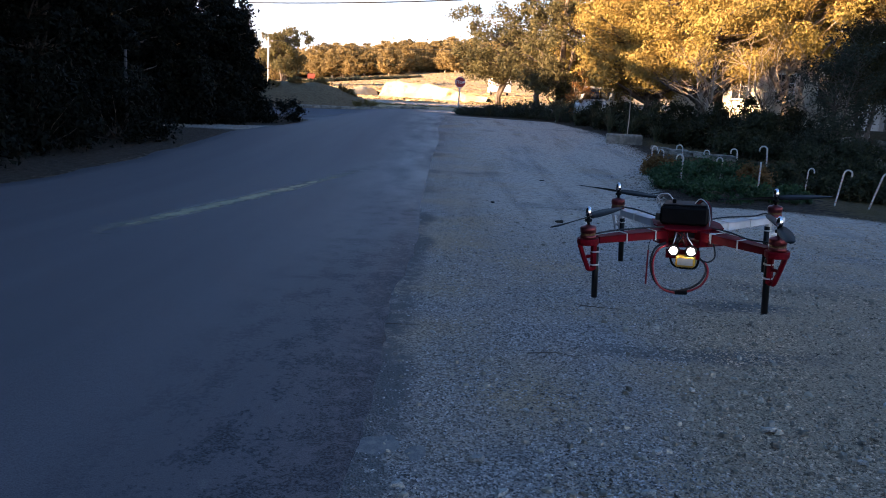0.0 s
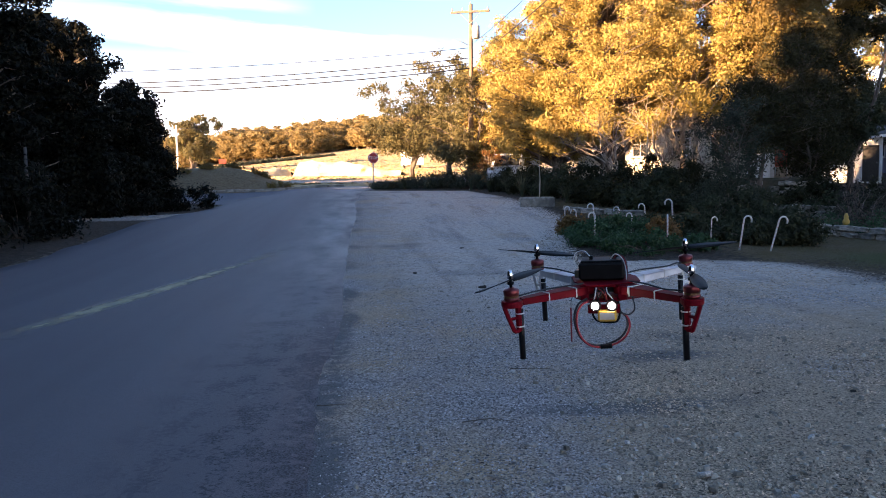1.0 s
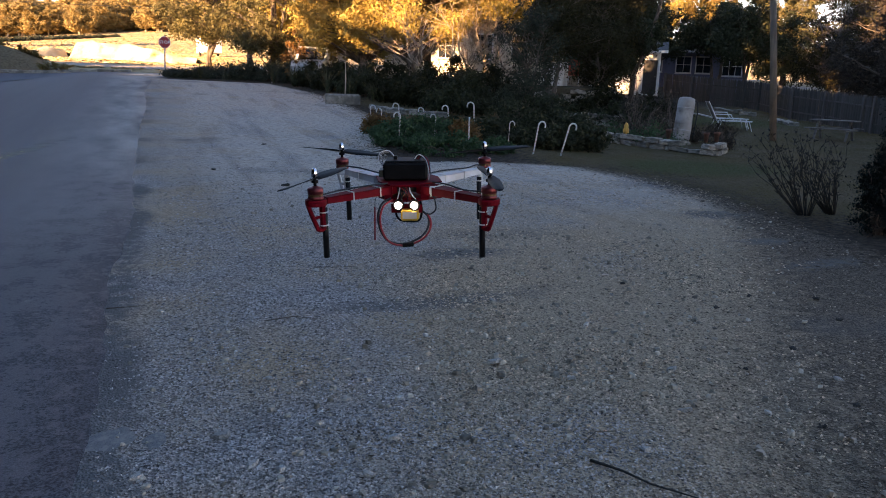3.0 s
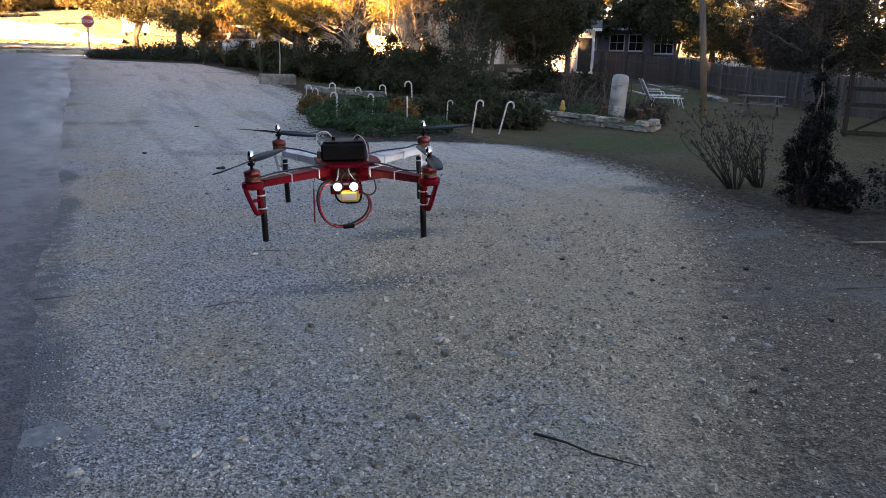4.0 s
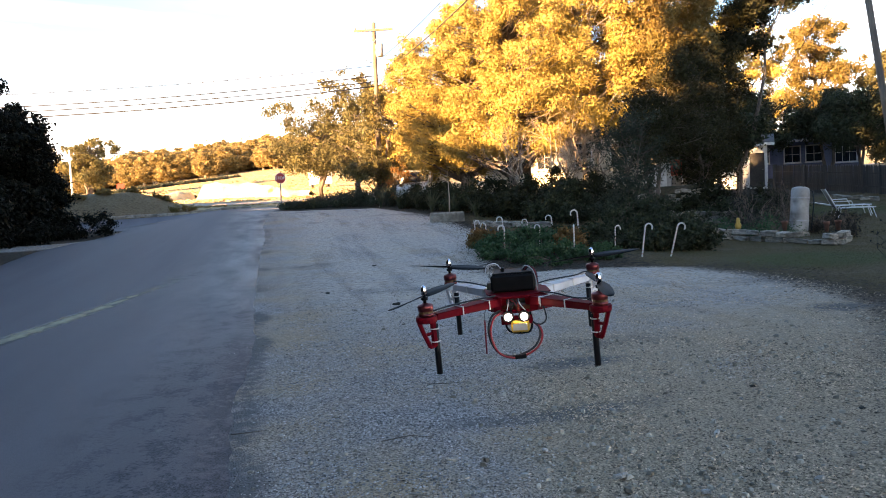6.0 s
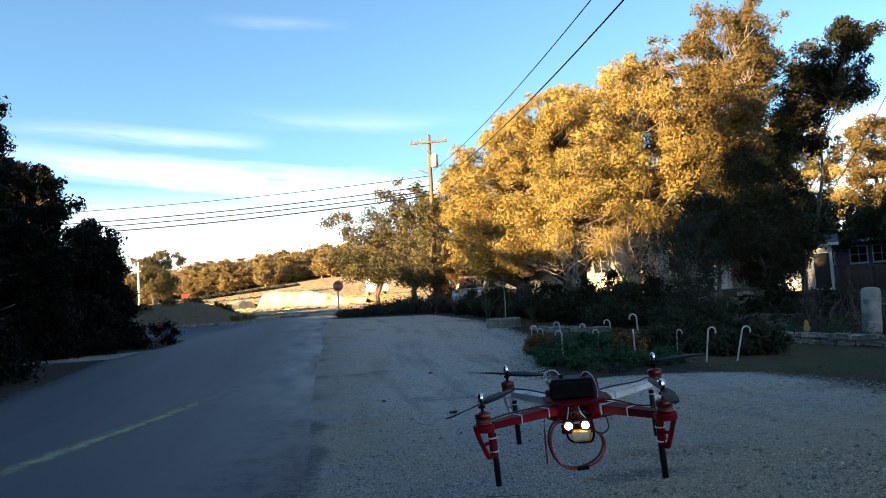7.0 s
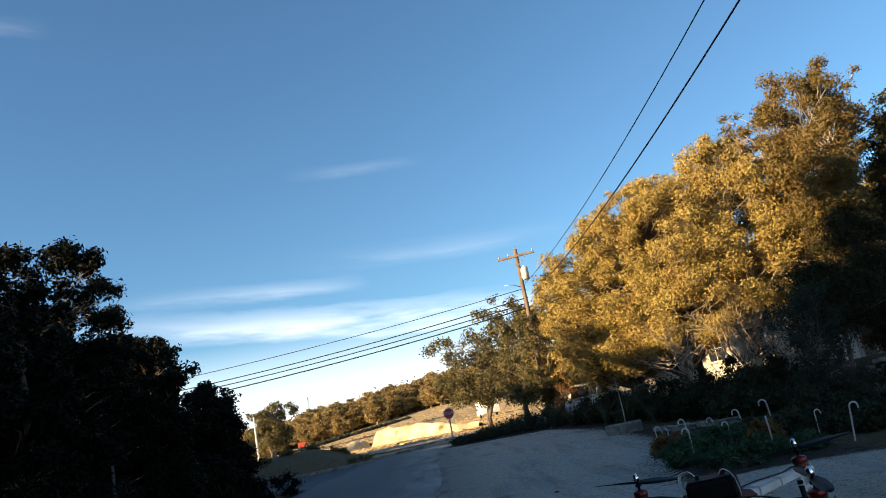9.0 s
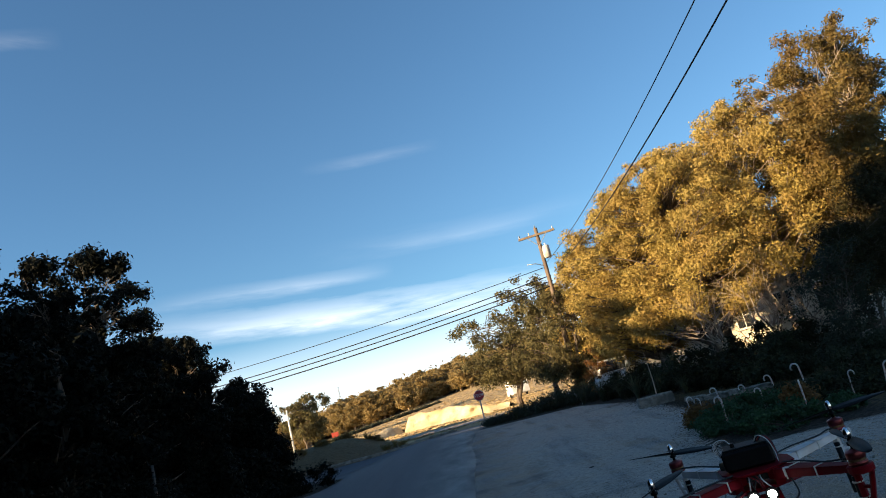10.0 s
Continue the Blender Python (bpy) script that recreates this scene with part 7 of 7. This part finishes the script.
def pebbles():
    """Larger flat, angular flakes strewn among the chips."""
    rng = np.random.default_rng(29)
    shapes = []
    for i in range(5):
        flake = np.array([(a * b, c * b, d * 0.30) for d, b in ((-1, 1.0), (1, 0.72)) for a, c in ((-0.5, -0.4), (0.1, -0.55), (0.55, 0.0), (0.2, 0.5), (-0.5, 0.35))])
        flake = flake + rng.normal(0, 0.10, flake.shape) * np.array([1, 1, 0.6])
        faces = [(a, (a + 1) % 5, 5 + (a + 1) % 5) for a in range(5)] + [(a, 5 + (a + 1) % 5, 5 + a) for a in range(5)] + [(5, 6, 7), (5, 7, 8), (5, 8, 9)]
        shapes.append((flake, np.array(faces)))
    vs, fs, k = [], [], 0
    for i in range(13000):
        r, a = 1.8 + 11 * rng.random() ** 1.3, rng.uniform(radians(28), radians(96)) if i % 5 else rng.uniform(radians(-100), radians(100))
        x, y = r * math.cos(a), r * math.sin(a)
        if x < -0.25 or x > np.interp(y, EDGE_Y, EDGE_X):
            continue
        drift = noise.fractal((x * 0.7, y * 0.7, 3.0), 1.0, 2.0, 3)
        if rng.random() > 0.16 + 0.84 * min(1.0, max(0.0, (x - 0.1 - 0.30 * y) / 0.9 + 0.75)) * (y < 7.5) * min(1.0, max(0.0, 0.75 + 1.6 * drift)):
            continue
        if rng.random() < 0.85 * bare_soil(x, y):
            continue
        v, f = shapes[i % 5]
        s, t = 0.008 + 0.030 * rng.random() ** 4.0 + 0.0006 * r, rng.uniform(0, 2 * math.pi)
        c, q = math.cos(t), math.sin(t)
        w = v * s * rng.uniform(0.7, 1.3, 3)
        vs.append(np.stack([w[:, 0] * c - w[:, 1] * q + x, w[:, 0] * q + w[:, 1] * c + y, w[:, 2] + ground_z(x, y) + 0.10 * s + 0.005], 1))
        fs.append(f + k)
        k += len(v)
    me = bpy.data.meshes.new("pebbles")
    me.from_pydata(np.concatenate(vs).tolist(), [], np.concatenate(fs).tolist())
    me.materials.append(mat("pale_pebble", (0.25, 0.215, 0.172), (0.43, 0.375, 0.305), 40, 0.9, 0.2, (0.24, 0.2, 0.152), 3.0, island=0.55))
    tagged(new("pebbles", me), "pale flat limestone flakes strewn over the gravel", "pebbles", kind="stuff")


pebbles()


def leaf_litter():
    """Dry brown leaves lying along the edges of the lot and round the planted bed."""
    rng = np.random.default_rng(53)
    y = rng.uniform(3.5, 34, 9000)
    x = np.interp(y, EDGE_Y, EDGE_X) + rng.normal(0.15, 0.45, 9000)
    z = land(x, y) + 0.012
    vs, fs = [], []
    for p, q, r in zip(x, y, z):
        a, s, k = rng.uniform(0, 2 * math.pi), rng.uniform(0.015, 0.04), len(vs)
        c, d = s * math.cos(a), s * math.sin(a)
        vs += [(p - c, q - d, r + 0.2 * s), (p - 0.5 * d, q + 0.5 * c, r), (p + c, q + d, r + 0.3 * s), (p + 0.5 * d, q - 0.5 * c, r)]
        fs.append((k, k + 1, k + 2, k + 3))
    for _ in range(9000):
        p, q = rng.uniform(0.6, 7.0), rng.uniform(1.8, 8.5)
        if noise.fractal((p * 0.9, q * 0.9, 5.0), 1.0, 2.0, 3) + 0.16 * (p - 3.6) - 0.1 * (q - 4) < 0.05 * rng.normal():
            continue
        r, a, s, k = ground_z(p, q) + 0.014, rng.uniform(0, 2 * math.pi), 0.004 + 0.018 * rng.random() ** 1.8, len(vs)
        c, d = s * math.cos(a), s * math.sin(a)
        vs += [(p - c, q - d, r + 0.3 * s), (p - 0.4 * d, q + 0.4 * c, r), (p + c, q + d, r + 0.2 * s), (p + 0.4 * d, q - 0.4 * c, r)]
        fs.append((k, k + 1, k + 2, k + 3))
    LITTER = mat("dry_leaf", (0.028, 0.019, 0.013), (0.095, 0.064, 0.040), 4, 0.9, 0.0, (0.05, 0.04, 0.03), 0.8, island=0.4)
    solid("leaf_litter", Geo().add(vs, fs), LITTER, "dry brown leaves scattered along the lot edge", "leaves", kind="stuff")


leaf_litter()


def grass_clump(x, y, h, n, seed):
    """Long arching blades growing from one root."""
    rng = np.random.default_rng(seed)
    g = Geo()
    for i in range(n):
        a, ln, w = rng.uniform(0, 2 * math.pi), h * rng.uniform(0.6, 1.1), rng.uniform(0.012, 0.024)
        lean, d = rng.uniform(0.15, 0.75), Vector((math.cos(a), math.sin(a), 0))
        side = Vector((-d.y, d.x, 0))
        k = len(g.v)
        for j in range(5):
            f = j / 4
            p = d * (0.05 + lean * ln * f * f) + Vector((0, 0, ln * f * (1 - 0.3 * lean * f)))
            g.v += [tuple(p - side * w * (1 - 0.9 * f)), tuple(p + side * w * (1 - 0.9 * f))]
            if j:
                g.f.append((k + 2 * j - 2, k + 2 * j - 1, k + 2 * j + 1, k + 2 * j))
    solid("grass_clump", g, BLADE, "tall clump of arching grey-green grass by the hedge", "grass clump", on_land(x, y, 0, 0.03), "grass clumps")


BLADE = mat("grass_blade", (0.035, 0.042, 0.02), (0.085, 0.09, 0.045), 5, 0.8, 0.0, (0.09, 0.075, 0.045), 3.0, rnd=0.2)
for i, (x, y, h) in enumerate(((6.3, 38.2, 1.3), (6.9, 36.4, 1.4), (7.2, 34.4, 1.3), (7.8, 32.6, 1.2), (5.6, 40.0, 1.1), (8.3, 30.6, 1.0), (2.2, 43.4, 0.9), (3.8, 42.9, 1.0))):
    grass_clump(x, y, h, 90, 300 + i)


def lawn_grass():
    """Short tufts of dull grass on the lawn."""
    rng = np.random.default_rng(23)
    n = 26000
    x, y = rng.uniform(7.5, 25, n), rng.uniform(4, 29, n)
    keep = x > np.interp(y, EDGE_Y, EDGE_X) + 0.35 + 0.5 * rng.random(n)
    keep &= ~((y > 14) & (x < 11))
    x, y = x[keep], y[keep]
    z = land(x, y)
    vs, fs = [], []
    for p, q, r in zip(x, y, z):
        for k in range(3):
            a, h = rng.uniform(0, math.pi), rng.uniform(0.003, 0.011)
            dx, dy, i = 0.022 * math.cos(a), 0.022 * math.sin(a), len(vs)
            vs += [(p - dx, q - dy, r - 0.005), (p + dx, q + dy, r - 0.005), (p + rng.normal() * 0.045, q + rng.normal() * 0.045, r + h)]
            fs.append((i, i + 1, i + 2))
    TURF = mat("dull_grass_blades", (0.055, 0.046, 0.015), (0.115, 0.088, 0.034), 3, 0.95, 0.0, (0.085, 0.074, 0.045), 0.5, island=0.25)
    solid("lawn_grass", Geo().add(vs, fs), TURF, "short dull green and brown lawn grass", "grass", kind="stuff")


lawn_grass()
